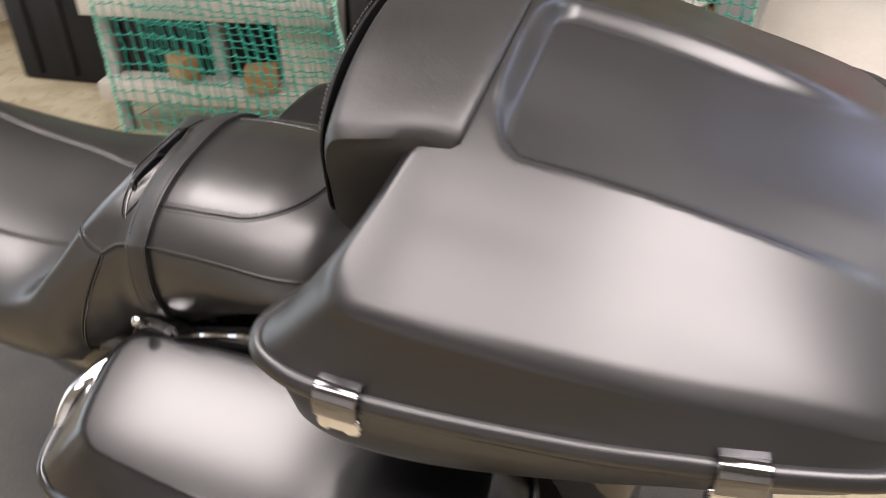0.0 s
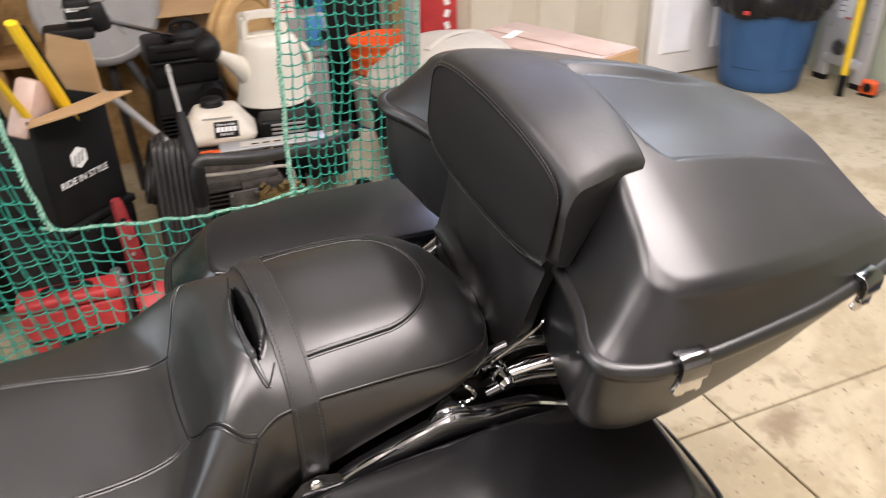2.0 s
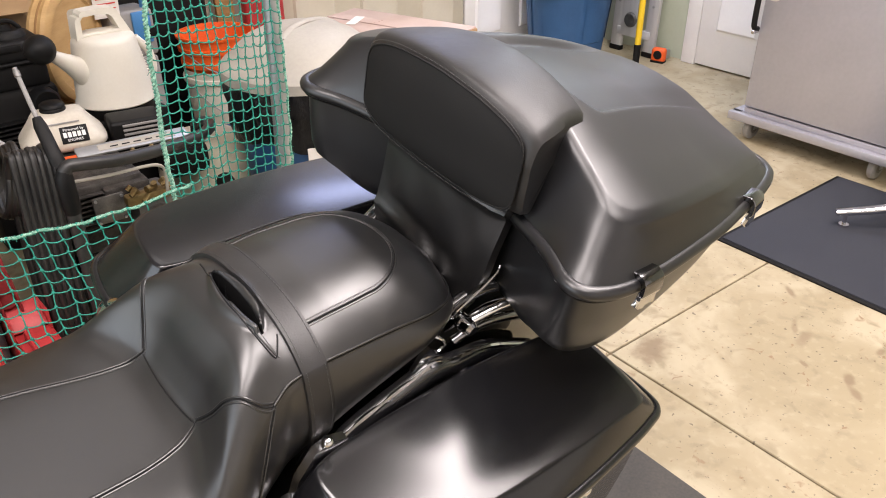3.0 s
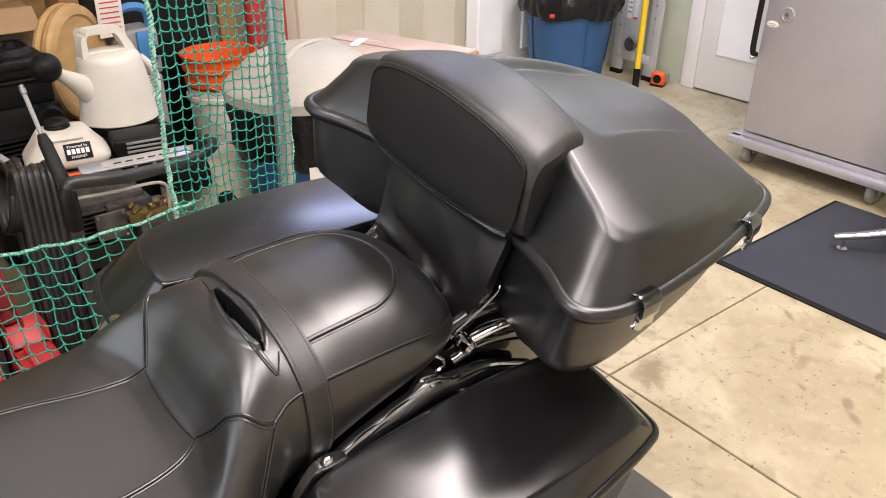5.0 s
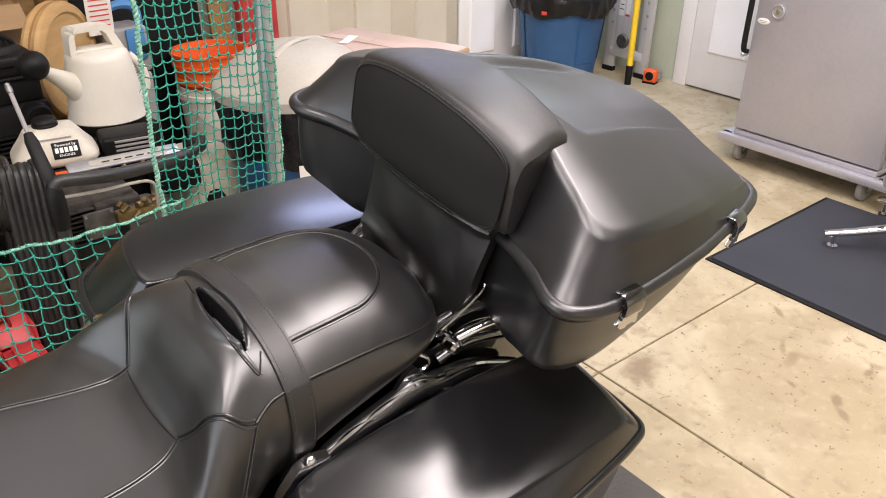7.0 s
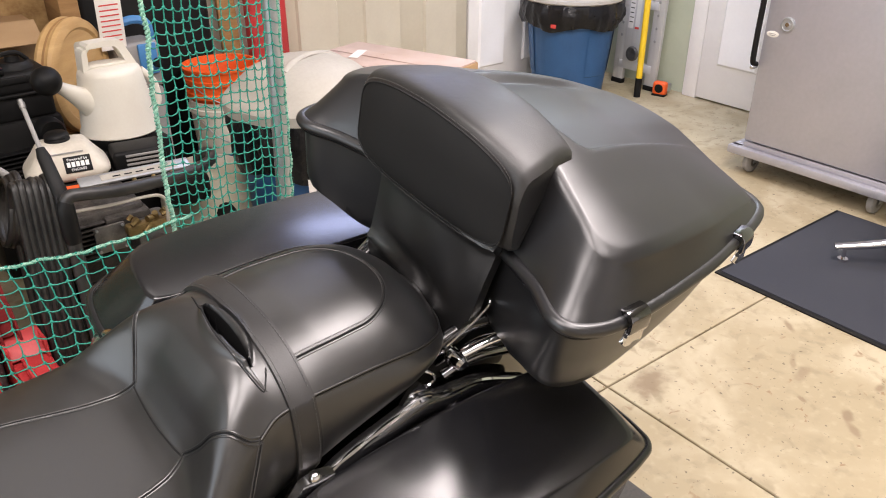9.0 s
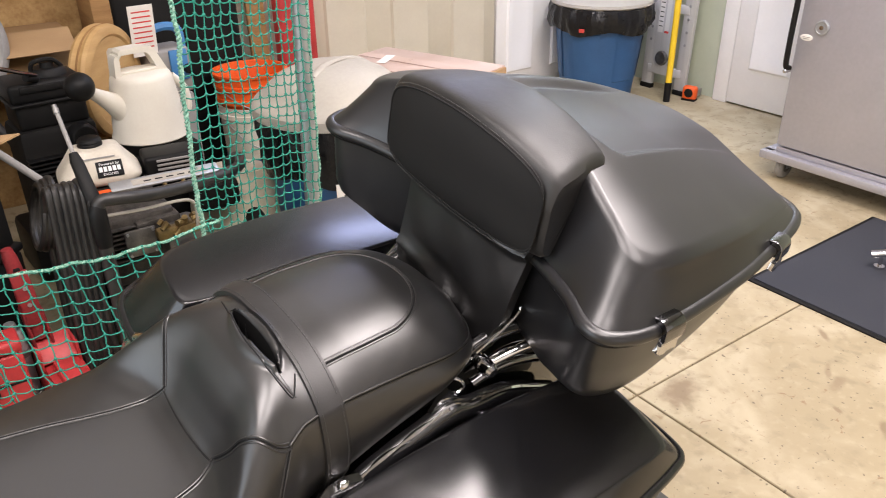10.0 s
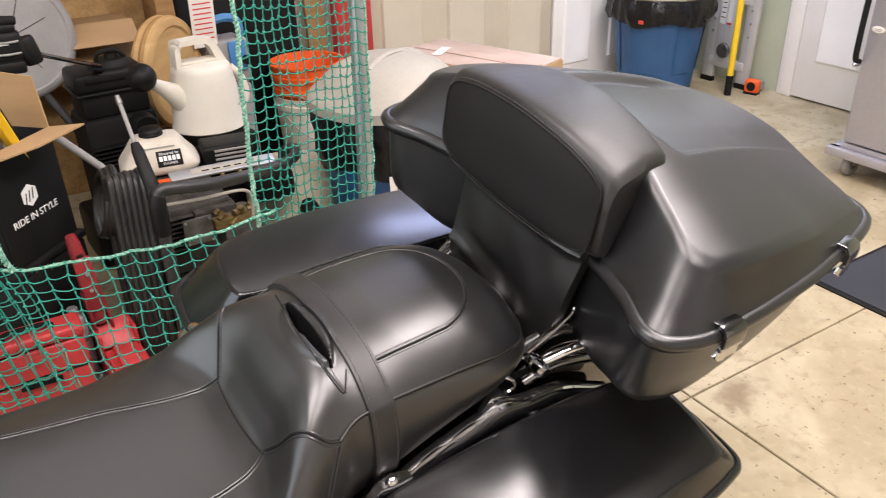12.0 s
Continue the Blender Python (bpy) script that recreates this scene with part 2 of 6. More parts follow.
PRINT_WHITE = material("print_white", (0.78, 0.78, 0.76), (0.7, 0.7, 0.68), 0.5, bump=0.0)
PRINT_RED = material("print_red", (0.6, 0.06, 0.05), (0.55, 0.05, 0.04), 0.5, bump=0.0)
BRASS = material("brass", (0.34, 0.25, 0.11), (0.16, 0.11, 0.05), 0.4, 0.6, 0.9, scale=30, fine=200)
HOSE = material("black_hose", (0.012, 0.012, 0.0125), (0.030, 0.028, 0.026), 0.34, 0.5, scale=18, fine=200, bump=0.10, spec=0.5)
LIME = material("lime_plastic", (0.42, 0.50, 0.03), (0.36, 0.42, 0.03), 0.5)
BLUE_PLASTIC = material("light_blue_plastic", (0.06, 0.22, 0.48), (0.05, 0.18, 0.4), 0.45, bump=0.05)
LAMP_GLOW = glow("lamp_diffuser", (1.0, 0.95, 0.88), 4.0)
# weak glow for the fill panel added above the front seat
FILL_GLOW = glow("fill_panel_glow", (1.0, 0.93, 0.90), 0.5)

# ---- shapes ----
def curve_at(keys, x):
    """A smooth monotone curve through keys of (x, value)."""
    xs = [k[0] for k in keys]
    if x <= xs[0]:
        return keys[0][1]
    if x >= xs[-1]:
        return keys[-1][1]
    i = max(j for j in range(len(xs) - 1) if xs[j] <= x)

    def slope(j):
        if j in (0, len(keys) - 1):
            return 0.0
        a = (keys[j][1] - keys[j - 1][1]) / (xs[j] - xs[j - 1])
        b = (keys[j + 1][1] - keys[j][1]) / (xs[j + 1] - xs[j])
        return 0.0 if a * b <= 0 else 2 * a * b / (a + b)

    h = xs[i + 1] - xs[i]
    u = (x - xs[i]) / h
    return ((2 * u**3 - 3 * u**2 + 1) * keys[i][1] + (u**3 - 2 * u**2 + u) * h * slope(i)
            + (-2 * u**3 + 3 * u**2) * keys[i + 1][1] + (u**3 - u**2) * h * slope(i + 1))


def smooth01(a, b, x):
    u = min(1.0, max(0.0, (x - a) / (b - a)))
    return u * u * (3 - 2 * u)


def spline(points, per=8, closed=False):
    """A Catmull-Rom curve through the points."""
    pts = [Vector(p) for p in points]
    n = len(pts)
    out = []
    for i in range(n if closed else n - 1):
        if closed:
            a, b, c, d = pts[i - 1], pts[i], pts[(i + 1) % n], pts[(i + 2) % n]
        else:
            a, b, c, d = pts[max(i - 1, 0)], pts[i], pts[i + 1], pts[min(i + 2, n - 1)]
        for k in range(per):
            u = k / per
            out.append(0.5 * (2 * b + (c - a) * u + (2 * a - 5 * b + 4 * c - d) * u * u + (3 * b - a - 3 * c + d) * u**3))
    if not closed:
        out.append(pts[-1])
    return out


def mirrored(half):
    """A closed outline from half of it, y >= 0, first and last on the centre line."""
    return [(x, y) for x, y in half] + [(x, -y) for x, y in half[-2:0:-1]]


def join(*shapes):
    verts, faces = [], []
    for v, f in shapes:
        k = len(verts)
        verts += list(v)
        faces += [tuple(i + k for i in face) for face in f]
    return verts, faces


def moved(shape, m):
    return [m @ Vector(v) for v in shape[0]], shape[1]


def loft(rings, cap0=True, cap1=True, closed=True):
    n = len(rings[0])
    verts = [v for r in rings for v in r]
    faces = []
    for i in range(len(rings) - 1):
        for j in range(n if closed else n - 1):
            a, b = i * n + j, i * n + (j + 1) % n
            faces.append((a, b, b + n, a + n))
    if cap0:
        faces.append(tuple(range(n - 1, -1, -1)))
    if cap1:
        faces.append(tuple(range((len(rings) - 1) * n, len(rings) * n)))
    return verts, faces


def tube(points, r, sides=8, closed=False, flat=1.0):
    """A tube along the points; r a number or one for each point; flat squashes it."""
    pts = [Vector(p) for p in points]
    n = len(pts)
    rings = []
    up = None
    for i, p in enumerate(pts):
        if closed:
            way = pts[(i + 1) % n] - pts[i - 1]
        else:
            way = pts[min(i + 1, n - 1)] - pts[max(i - 1, 0)]
        way = way.normalized() if way.length > 1e-9 else Vector((0, 0, 1))
        if up is None:
            up = Vector((0, 0, 1)) if abs(way.z) < 0.9 else Vector((1, 0, 0))
        side = way.cross(up).normalized()
        up = side.cross(way).normalized()
        rad = r[i] if isinstance(r, (list, tuple)) else r
        rings.append([p + rad * (math.cos(2 * math.pi * k / sides) * side + flat * math.sin(2 * math.pi * k / sides) * up) for k in range(sides)])
    if closed:
        rings.append(rings[0])
        return loft(rings, False, False)
    return loft(rings)


def rod(a, b, r, r2=None, sides=16):
    return tube([a, b], [r, r if r2 is None else r2], sides)


def lathe(profile, sides=32, arc=1.0):
    """Turns a profile of (radius, z) about z."""
    rings = [[Vector((r * math.cos(2 * math.pi * k / sides), r * math.sin(2 * math.pi * k / sides), z)) for k in range(sides)] for r, z in profile]
    return loft(rings)


def block(x, y, z, sx, sy, sz, r=0.004, seg=2):
    """A box with rounded edges, x y z its centre."""
    bm = bmesh.new()
    bmesh.ops.create_cube(bm, size=1.0)
    bmesh.ops.scale(bm, vec=(sx, sy, sz), verts=bm.verts)
    if r:
        bmesh.ops.bevel(bm, geom=bm.edges[:], offset=min(r, 0.45 * min(sx, sy, sz)), segments=seg, affect="EDGES", profile=0.5)
    bm.verts.index_update()
    out = [v.co + Vector((x, y, z)) for v in bm.verts], [tuple(v.index for v in f.verts) for f in bm.faces]
    bm.free()
    return out


def ball(x, y, z, r, sides=20, squash=1.0):
    prof = [(max(r * math.sin(math.pi * k / 12), 1e-4), -r * squash * math.cos(math.pi * k / 12)) for k in range(13)]
    return moved(lathe(prof, sides), Matrix.Translation((x, y, z)))


def part(name, shape, mat, parent=None, label="", smooth=True, sharp=40):
    me = bpy.data.meshes.new(name)
    me.from_pydata([tuple(v) for v in shape[0]], [], shape[1])
    me.validate()
    me.materials.append(mat)
    if smooth:
        me.polygons.foreach_set("use_smooth", [True] * len(me.polygons))
        me.set_sharp_from_angle(angle=radians(sharp))
    ob = new(name, me)
    if parent is not None:
        ob.parent = parent
    if label:
        ob["label"] = label
    return ob


def thing(name, label, category, m=None, group=""):
    ob = new(name)
    ob.empty_display_size = 0.05
    if m is not None:
        ob.matrix_world = m
    return tagged(ob, label, category, group)


def site(x, y, nx, ny, size=1.0, turn=0.0, lift=0.0):
    """Puts a thing drawn about (x, y) down at (nx, ny), at its true size and turned."""
    return pose(nx, ny, lift, 0, 0, turn) @ Matrix.Scale(size, 4) @ Matrix.Translation((-x, -y, 0))


def lettering(name, text, size, mat, parent, m, thick=0.0005):
    """Raised letters in the built-in font, turned into a mesh."""
    cu = bpy.data.curves.new(name, "FONT")
    cu.body, cu.size, cu.align_x, cu.align_y, cu.extrude = text, size, "CENTER", "CENTER", thick
    tmp = bpy.data.objects.new(name, cu)
    scene.collection.objects.link(tmp)
    dg = bpy.context.evaluated_depsgraph_get()
    me = bpy.data.meshes.new_from_object(tmp.evaluated_get(dg))
    bpy.data.objects.remove(tmp)
    me.materials.clear()
    me.materials.append(mat)
    ob = new(name, me)
    ob.parent = parent
    ob.matrix_local = m
    return ob

# ---- room ----
X0, X1, Y0, Y1, H = -3.0, 2.995, -3.0, 2.485, 2.6
JX, JY = 0.670, 0.185


def structure(name, shape, mat, label, category, parent=None, smooth=True):
    ob = part(name, shape, mat, parent, label, smooth)
    return tagged(ob, label, category, "", "structure")


floor = structure("floor", block((X0 + X1) / 2, (Y0 + Y1) / 2, -0.06, X1 - X0 + 0.4, Y1 - Y0 + 0.4, 0.104, 0), STAIN, "saw-cut joints under the concrete floor", "floor", smooth=False)
# slabs between the saw cuts
xs = [X0 - 0.15, JX - 2.4, JX, X1 + 0.15]
ys = [Y0 - 0.15, JY - 2.4, JY, Y1 + 0.15]
for i in range(3):
    for j in range(3):
        a, b, c, d = xs[i] + 0.002, xs[i + 1] - 0.002, ys[j] + 0.002, ys[j + 1] - 0.002
        part("slab", block((a + b) / 2, (c + d) / 2, -0.025, b - a, d - c, 0.05, 0.0025, 1), CONCRETE, floor)

structure("garage_mat", block(-0.605, 0.07, 0.004, 2.11, 0.86, 0.007, 0.002), DUSTY_MAT, "thin dark grey mat under the motorcycle", "floor mat")

structure("wall_north", block((X0 + X1) / 2, Y1 + 0.06, H / 2, X1 - X0 + 0.24, 0.12, H, 0), WALL_CREAM, "cream painted garage wall", "wall", smooth=False)
structure("wall_east", block(X1 + 0.06, (Y0 + Y1) / 2, H / 2, 0.12, Y1 - Y0, H, 0), WALL_GREEN, "pale green painted garage wall", "wall", smooth=False)
# south wall is out of view; white so that the saddlebag reflects it brightly
structure("wall_south", block((X0 + X1) / 2, Y0 - 0.06, H / 2, X1 - X0 + 0.24, 0.12, H, 0), WHITE_PAINT, "unseen garage wall, made white to bounce light", "wall", smooth=False)
structure("wall_west", join(block(X0 - 0.06, -2.025, H / 2, 0.12, 1.95, H, 0), block(X0 - 0.06, 1.9175, H / 2, 0.12, 1.135, H, 0), block(X0 - 0.06, 0.15, 2.4, 0.12, 2.4, 0.4, 0)), WALL_CREAM, "cream wall round an unseen open doorway", "wall", smooth=False)
structure("ceiling", block((X0 + X1) / 2, (Y0 + Y1) / 2, H + 0.05, X1 - X0 + 0.24, Y1 - Y0 + 0.24, 0.1, 0), CEILING, "pale painted garage ceiling boards", "ceiling", smooth=False)
structure("ground", block(-6.2, -0.6, -0.08, 6.0, 8.0, 0.1, 0), CONCRETE, "concrete drive outside the doorway", "ground", smooth=False)


def shop_light(x, y, sx, sy, shine=LAMP_GLOW):
    t = thing("ceiling_light", "unseen long white ceiling shop light", "ceiling light", pose(x, y, H), "ceiling lights")
    part("housing", block(0, 0, -0.02, sx + 0.06, sy + 0.06, 0.04, 0.006), WHITE_PAINT, t)
    part("diffuser", block(0, 0, -0.044, sx, sy, 0.008, 0.002), shine, t)


shop_light(1.21, -0.13, 1.0, 0.60)
shop_light(-1.30, -0.25, 1.2, 0.7)
shop_light(0.45, -0.58, 1.8, 0.34)
# housing for the bluish fill added near the white doors
shop_light(2.40, 1.40, 0.8, 0.3)
# added fill panel, not a known fixture
shop_light(0.20, 1.22, 1.4, 0.60, FILL_GLOW)
shop_light(-0.45, -1.20, 1.5, 0.34)
shop_light(1.75, 2.12, 0.9, 0.4)

# beige panelled doors on the north wall
def panel_door(name, x0, x1, mat, label, tall=2.02, cols=2):
    d = structure(name, block((x0 + x1) / 2, Y1 - 0.015, 0.012 + tall / 2, x1 - x0, 0.03, tall, 0.003), mat, label, "door")
    w = (x1 - x0) / cols
    for c in range(cols):
        for z0, z1 in ((0.12, 0.80), (0.95, 1.62), (1.72, 1.94)):
            a, b = x0 + c * w + 0.07, x0 + (c + 1) * w - 0.07
            outer = [(a, z0), (b, z0), (b, z1), (a, z1)]
            rings = []
            for g, depth in ((0.0, -0.0302), (0.010, -0.041), (0.022, -0.041), (0.045, -0.034)):
                rings.append([Vector((x + (g if x == a else -g), Y1 + depth, z + (g if z == z0 else -g))) for x, z in outer])
            part("door_panel", loft(rings, False, True), mat, d)
    return d


panel_door("door_1", 0.965, 2.046, BEIGE_PAINT, "beige six-panel door in the garage wall", cols=3)
panel_door("door_2", 2.06, 2.72, WHITE_PAINT, "white panelled door in the garage wall")
structure("baseboard", join(block(2.85, Y1 - 0.012, 0.02, 0.24, 0.02, 0.04, 0.003)), PLYWOOD, "bare wood strip at the wall's foot", "baseboard")
structure("window_1", block(0.935, Y1 - 0.012, 1.0, 0.03, 0.02, 1.9, 0.002), glow("daylight_strip", (0.75, 1.0, 0.75), 1.6), "narrow daylight gap beside the door", "window")


def east_door():
    y0, y1 = 0.82, 1.60
    d = structure("door_3", block(X1 - 0.012, (y0 + y1) / 2, 1.02, 0.03, y1 - y0, 2.02, 0.003), WHITE_PAINT, "white panelled door", "door")
    for z0, z1 in ((0.20, 0.78), (0.95, 1.85)):
        for a, b in ((y0 + 0.10, (y0 + y1) / 2 - 0.05), ((y0 + y1) / 2 + 0.05, y1 - 0.10)):
            rings = []
            for g, depth in ((0.0, -0.0272), (0.012, -0.038), (0.026, -0.038), (0.055, -0.030)):
                rings.append([Vector((X1 + depth, y + (g if y == a else -g), z + (g if z == z0 else -g))) for y, z in ((b, z0), (a, z0), (a, z1), (b, z1))])
            part("door_panel", loft(rings, False, True), WHITE_PAINT, d)
    structure("trim", join(block(X1 - 0.015, y1 + 0.045, 1.05, 0.03, 0.085, 2.1, 0.005), block(X1 - 0.015, y0 - 0.045, 1.05, 0.03, 0.085, 2.1, 0.005), block(X1 - 0.015, (y0 + y1) / 2, 2.10, 0.03, y1 - y0 + 0.17, 0.085, 0.005)), WHITE_PAINT, "white door casing", "trim")


east_door()

# ---- motorcycle: x to the rear, y to its right, leaning on its stand ----
bike = thing("motorcycle", "matte black touring motorcycle with luggage box, leaning on its stand", "motorcycle", pose(-0.046, 0.118, -0.0126, 11.47, 2.32, 3.56))

# luggage box
RIM_Z = 0.845
RIM = mirrored([(-0.050, 0), (-0.054, 0.09), (-0.060, 0.145), (-0.078, 0.21), (-0.100, 0.255), (-0.098, 0.282), (-0.075, 0.298), (-0.035, 0.306),
                (0.045, 0.305), (0.165, 0.295), (0.235, 0.284), (0.300, 0.273), (0.365, 0.256), (0.393, 0.238), (0.405, 0.205), (0.412, 0.11), (0.414, 0)])
CREASE = mirrored([(-0.004, 0), (-0.008, 0.09), (-0.016, 0.14), (-0.028, 0.195), (-0.036, 0.225), (-0.040, 0.247), (-0.033, 0.267), (-0.010, 0.280),
                   (0.060, 0.2825), (0.160, 0.274), (0.230, 0.263), (0.290, 0.251), (0.345, 0.241), (0.374, 0.232), (0.388, 0.202), (0.394, 0.11), (0.396, 0)])
LID_ARCH = [(-0.06, 0.986), (0.0, 0.990), (0.06, 0.986), (0.10, 0.976), (0.13, 0.966), (0.16, 0.955), (0.19, 0.944), (0.22, 0.934), (0.25, 0.924), (0.28, 0.914), (0.32, 0.900)]


def lid_top(x, y):
    z = curve_at(LID_ARCH, abs(y)) - 0.10 * (x - 0.05) - 0.42 * max(x - 0.05, 0) ** 2 - 1.6 * max(0.04 - x, 0) ** 2
    z += 0.011 * smooth01(0.12, 0.23, abs(y)) * smooth01(0.20, 0.38, x)
    # sunken panel with a flat floor that runs out towards the rear
    half = 0.119 - 0.03 * max(x - 0.05, 0)
    off = y + 0.012
    corner = 0.03 * max(0.0, 1 - (x - 0.046) / 0.03) ** 2
    side = 1 - smooth01(half - 0.006, half + 0.004, -off + corner) if off < 0 else 1 - smooth01(half - 0.030, half, off + corner)
    a = smooth01(0.036, 0.058, x) * side * (1 - smooth01(0.22, 0.42, x))
    flat = max(0.0, curve_at(LID_ARCH, abs(y)) - (0.9675 - 0.02 * (y + 0.131)))
    return z - a * (0.0068 + 0.57 * flat)


def outline(ctrl, z, per=10, grow=0.0):
    pts = spline([(x, y, z) for x, y in ctrl], per, True)
    if grow:
        n = len(pts)
        res = []
        for i, p in enumerate(pts):
            t = (pts[(i + 1) % n] - pts[i - 1]).normalized()
            res.append(p + grow * Vector((-t.y, t.x, 0)))
        pts = res
    return pts


def tour_pack():
    rim = outline(RIM, RIM_Z)
    crease = [Vector((p.x, p.y, lid_top(p.x, p.y) - 0.002)) for p in outline(CREASE, 0)]
    n = len(rim)
    mid = Vector((0.18, 0, 0))
    # body under the rim
    rings = []
    for k, (inset, f) in enumerate([(0.004, 0.0), (0.006, 0.12), (0.009, 0.4), (0.014, 0.76), (0.022, 0.92), (0.036, 0.985), (0.06, 1.0)]):
        ring = []
        for p in rim:
            floor_z = 0.724 + 0.060 * smooth01(-0.02, 0.40, p.x) - 0.03 * (1 - smooth01(0.19, 0.27, abs(p.y))) * (1 - smooth01(0.0, 0.2, p.x))
            d = (mid - p).to_2d().normalized()
            z = RIM_Z - 0.008 - f * (RIM_Z - 0.008 - floor_z)
            ring.append(Vector((p.x + d.x * inset, p.y + d.y * inset, z)))
        rings.append(ring)
    body = part("tour_pack", loft(rings), DENIM, bike, "matte black hard luggage box on the rear rack")
    # lid: wall with broad rounded corners, tight crease, domed top
    def wall(f):
        g = f + 0.02 * math.sin(math.pi * f)
        ring = [Vector((r.x + (c.x - r.x) * g, r.y + (c.y - r.y) * g, r.z + 0.006 + (c.z - r.z - 0.006) * f)) for r, c in zip(rim, crease)]
        w = int(9 * min(1, 2.2 * math.sin(math.pi * f)) + 0.5)
        return [sum((ring[(i + k) % n] for k in range(-w, w + 1)), Vector()) / (2 * w + 1) for i in range(n)]

    rings = [wall(f) for f in (0.0, 0.05, 0.12, 0.22, 0.36, 0.52, 0.68, 0.82)]
    inner = []
    for c in crease:
        d = Vector((mid.x - c.x, -c.y, 0)).normalized()
        q = c + d * 0.014
        q.z = lid_top(q.x, q.y)
        inner.append(q)
    start = wall(0.90)
    for u in [k / 8 for k in range(9)]:
        rings.append([(1 - u) ** 2 * a + 2 * u * (1 - u) * b + u * u * c for a, b, c in zip(start, crease, inner)])
    for k in range(1, 64):
        s = 1 - k / 64
        ring = []
        for p in inner:
            x, y = mid.x + (p.x - mid.x) * s, p.y * s
            ring.append(Vector((x, y, lid_top(x, y))))
        rings.append(ring)
    part("lid", loft(rings, False, True), DENIM, body, sharp=60)
    # rounded lip between lid and body
    lip = [p + Vector((0, 0, 0.0)) for p in outline(RIM, RIM_Z, grow=0.0)]
    part("rim", tube(lip, 0.0095, 10, True), DENIM, body)
    part("seam_gasket", tube([p - Vector((0, 0, 0.0095)) for p in lip], 0.0035, 6, True), RUBBER, body)
    # two chrome latches on the left side
    for x0 in (-0.014, 0.277):
        i = min(range(n), key=lambda j: (rim[j].x - x0) ** 2 + (10 if rim[j].y > 0 else 0))
        t = (rim[(i + 1) % n] - rim[i - 1]).normalized()
        if t.x < 0:
            t = -t
        out = Vector((t.y, -t.x, 0))
        frame_m = Matrix((( t.x, out.x, 0, rim[i].x), (t.y, out.y, 0, rim[i].y), (0, 0, 1, RIM_Z), (0, 0, 0, 1)))
        cap = spline([(-0.010, 0.0145), (0.002, 0.0175), (0.010, 0.0155), (0.0150, 0.009), (0.0165, 0.0), (0.0165, -0.008), (0.0120, -0.010), (0.0105, 0.0), (0.006, 0.009), (-0.008, 0.010)], 4)
        rings = [[Vector((w, p.x * k, p.y * k)) for p in cap] for w, k in ((-0.0180, 0.93), (-0.0170, 0.99), (-0.015, 1.0), (0.015, 1.0), (0.0170, 0.99), (0.0180, 0.93))]
        # cap is chrome too; the dark ceiling it mirrors is put into its colour
        latch = part("latch", moved(loft(rings), frame_m), DARK_CHROME, body, "chrome draw latch, its cap coloured dark for a dark reflection")
        # lever with a notched foot
        outline_l = [(-0.020, -0.006), (0.020, -0.006), (0.0205, -0.019), (0.023, -0.025), (0.020, -0.028), (0.011, -0.027), (0.008, -0.0235), (-0.008, -0.0235), (-0.011, -0.027), (-0.020, -0.028), (-0.023, -0.025), (-0.0205, -0.019)]
        rings = []
        for depth, k in ((0.0105, 1.0), (0.0150, 1.0), (0.0165, 0.95)):
            rings.append([Vector((0.84 * w * k, depth + 0.004 * smooth01(0.024, 0.037, -h) - 0.003 * (w / 0.02) ** 2, h)) for w, h in outline_l])
        part("lever", moved(loft(rings), frame_m), CHROME, latch)
        part("pivot", moved(rod((-0.0190, 0.012, -0.012), (0.0190, 0.012, -0.012), 0.003, sides=10), frame_m), CHROME, latch)
    # the box sits a little flatter than the machine leans
    body.matrix_basis = Matrix.Translation((0, -0.295, RIM_Z)) @ Matrix.Rotation(radians(-0.3), 4, "X") @ Matrix.Translation((0, 0.295, -RIM_Z))
    return body


pack = tour_pack()


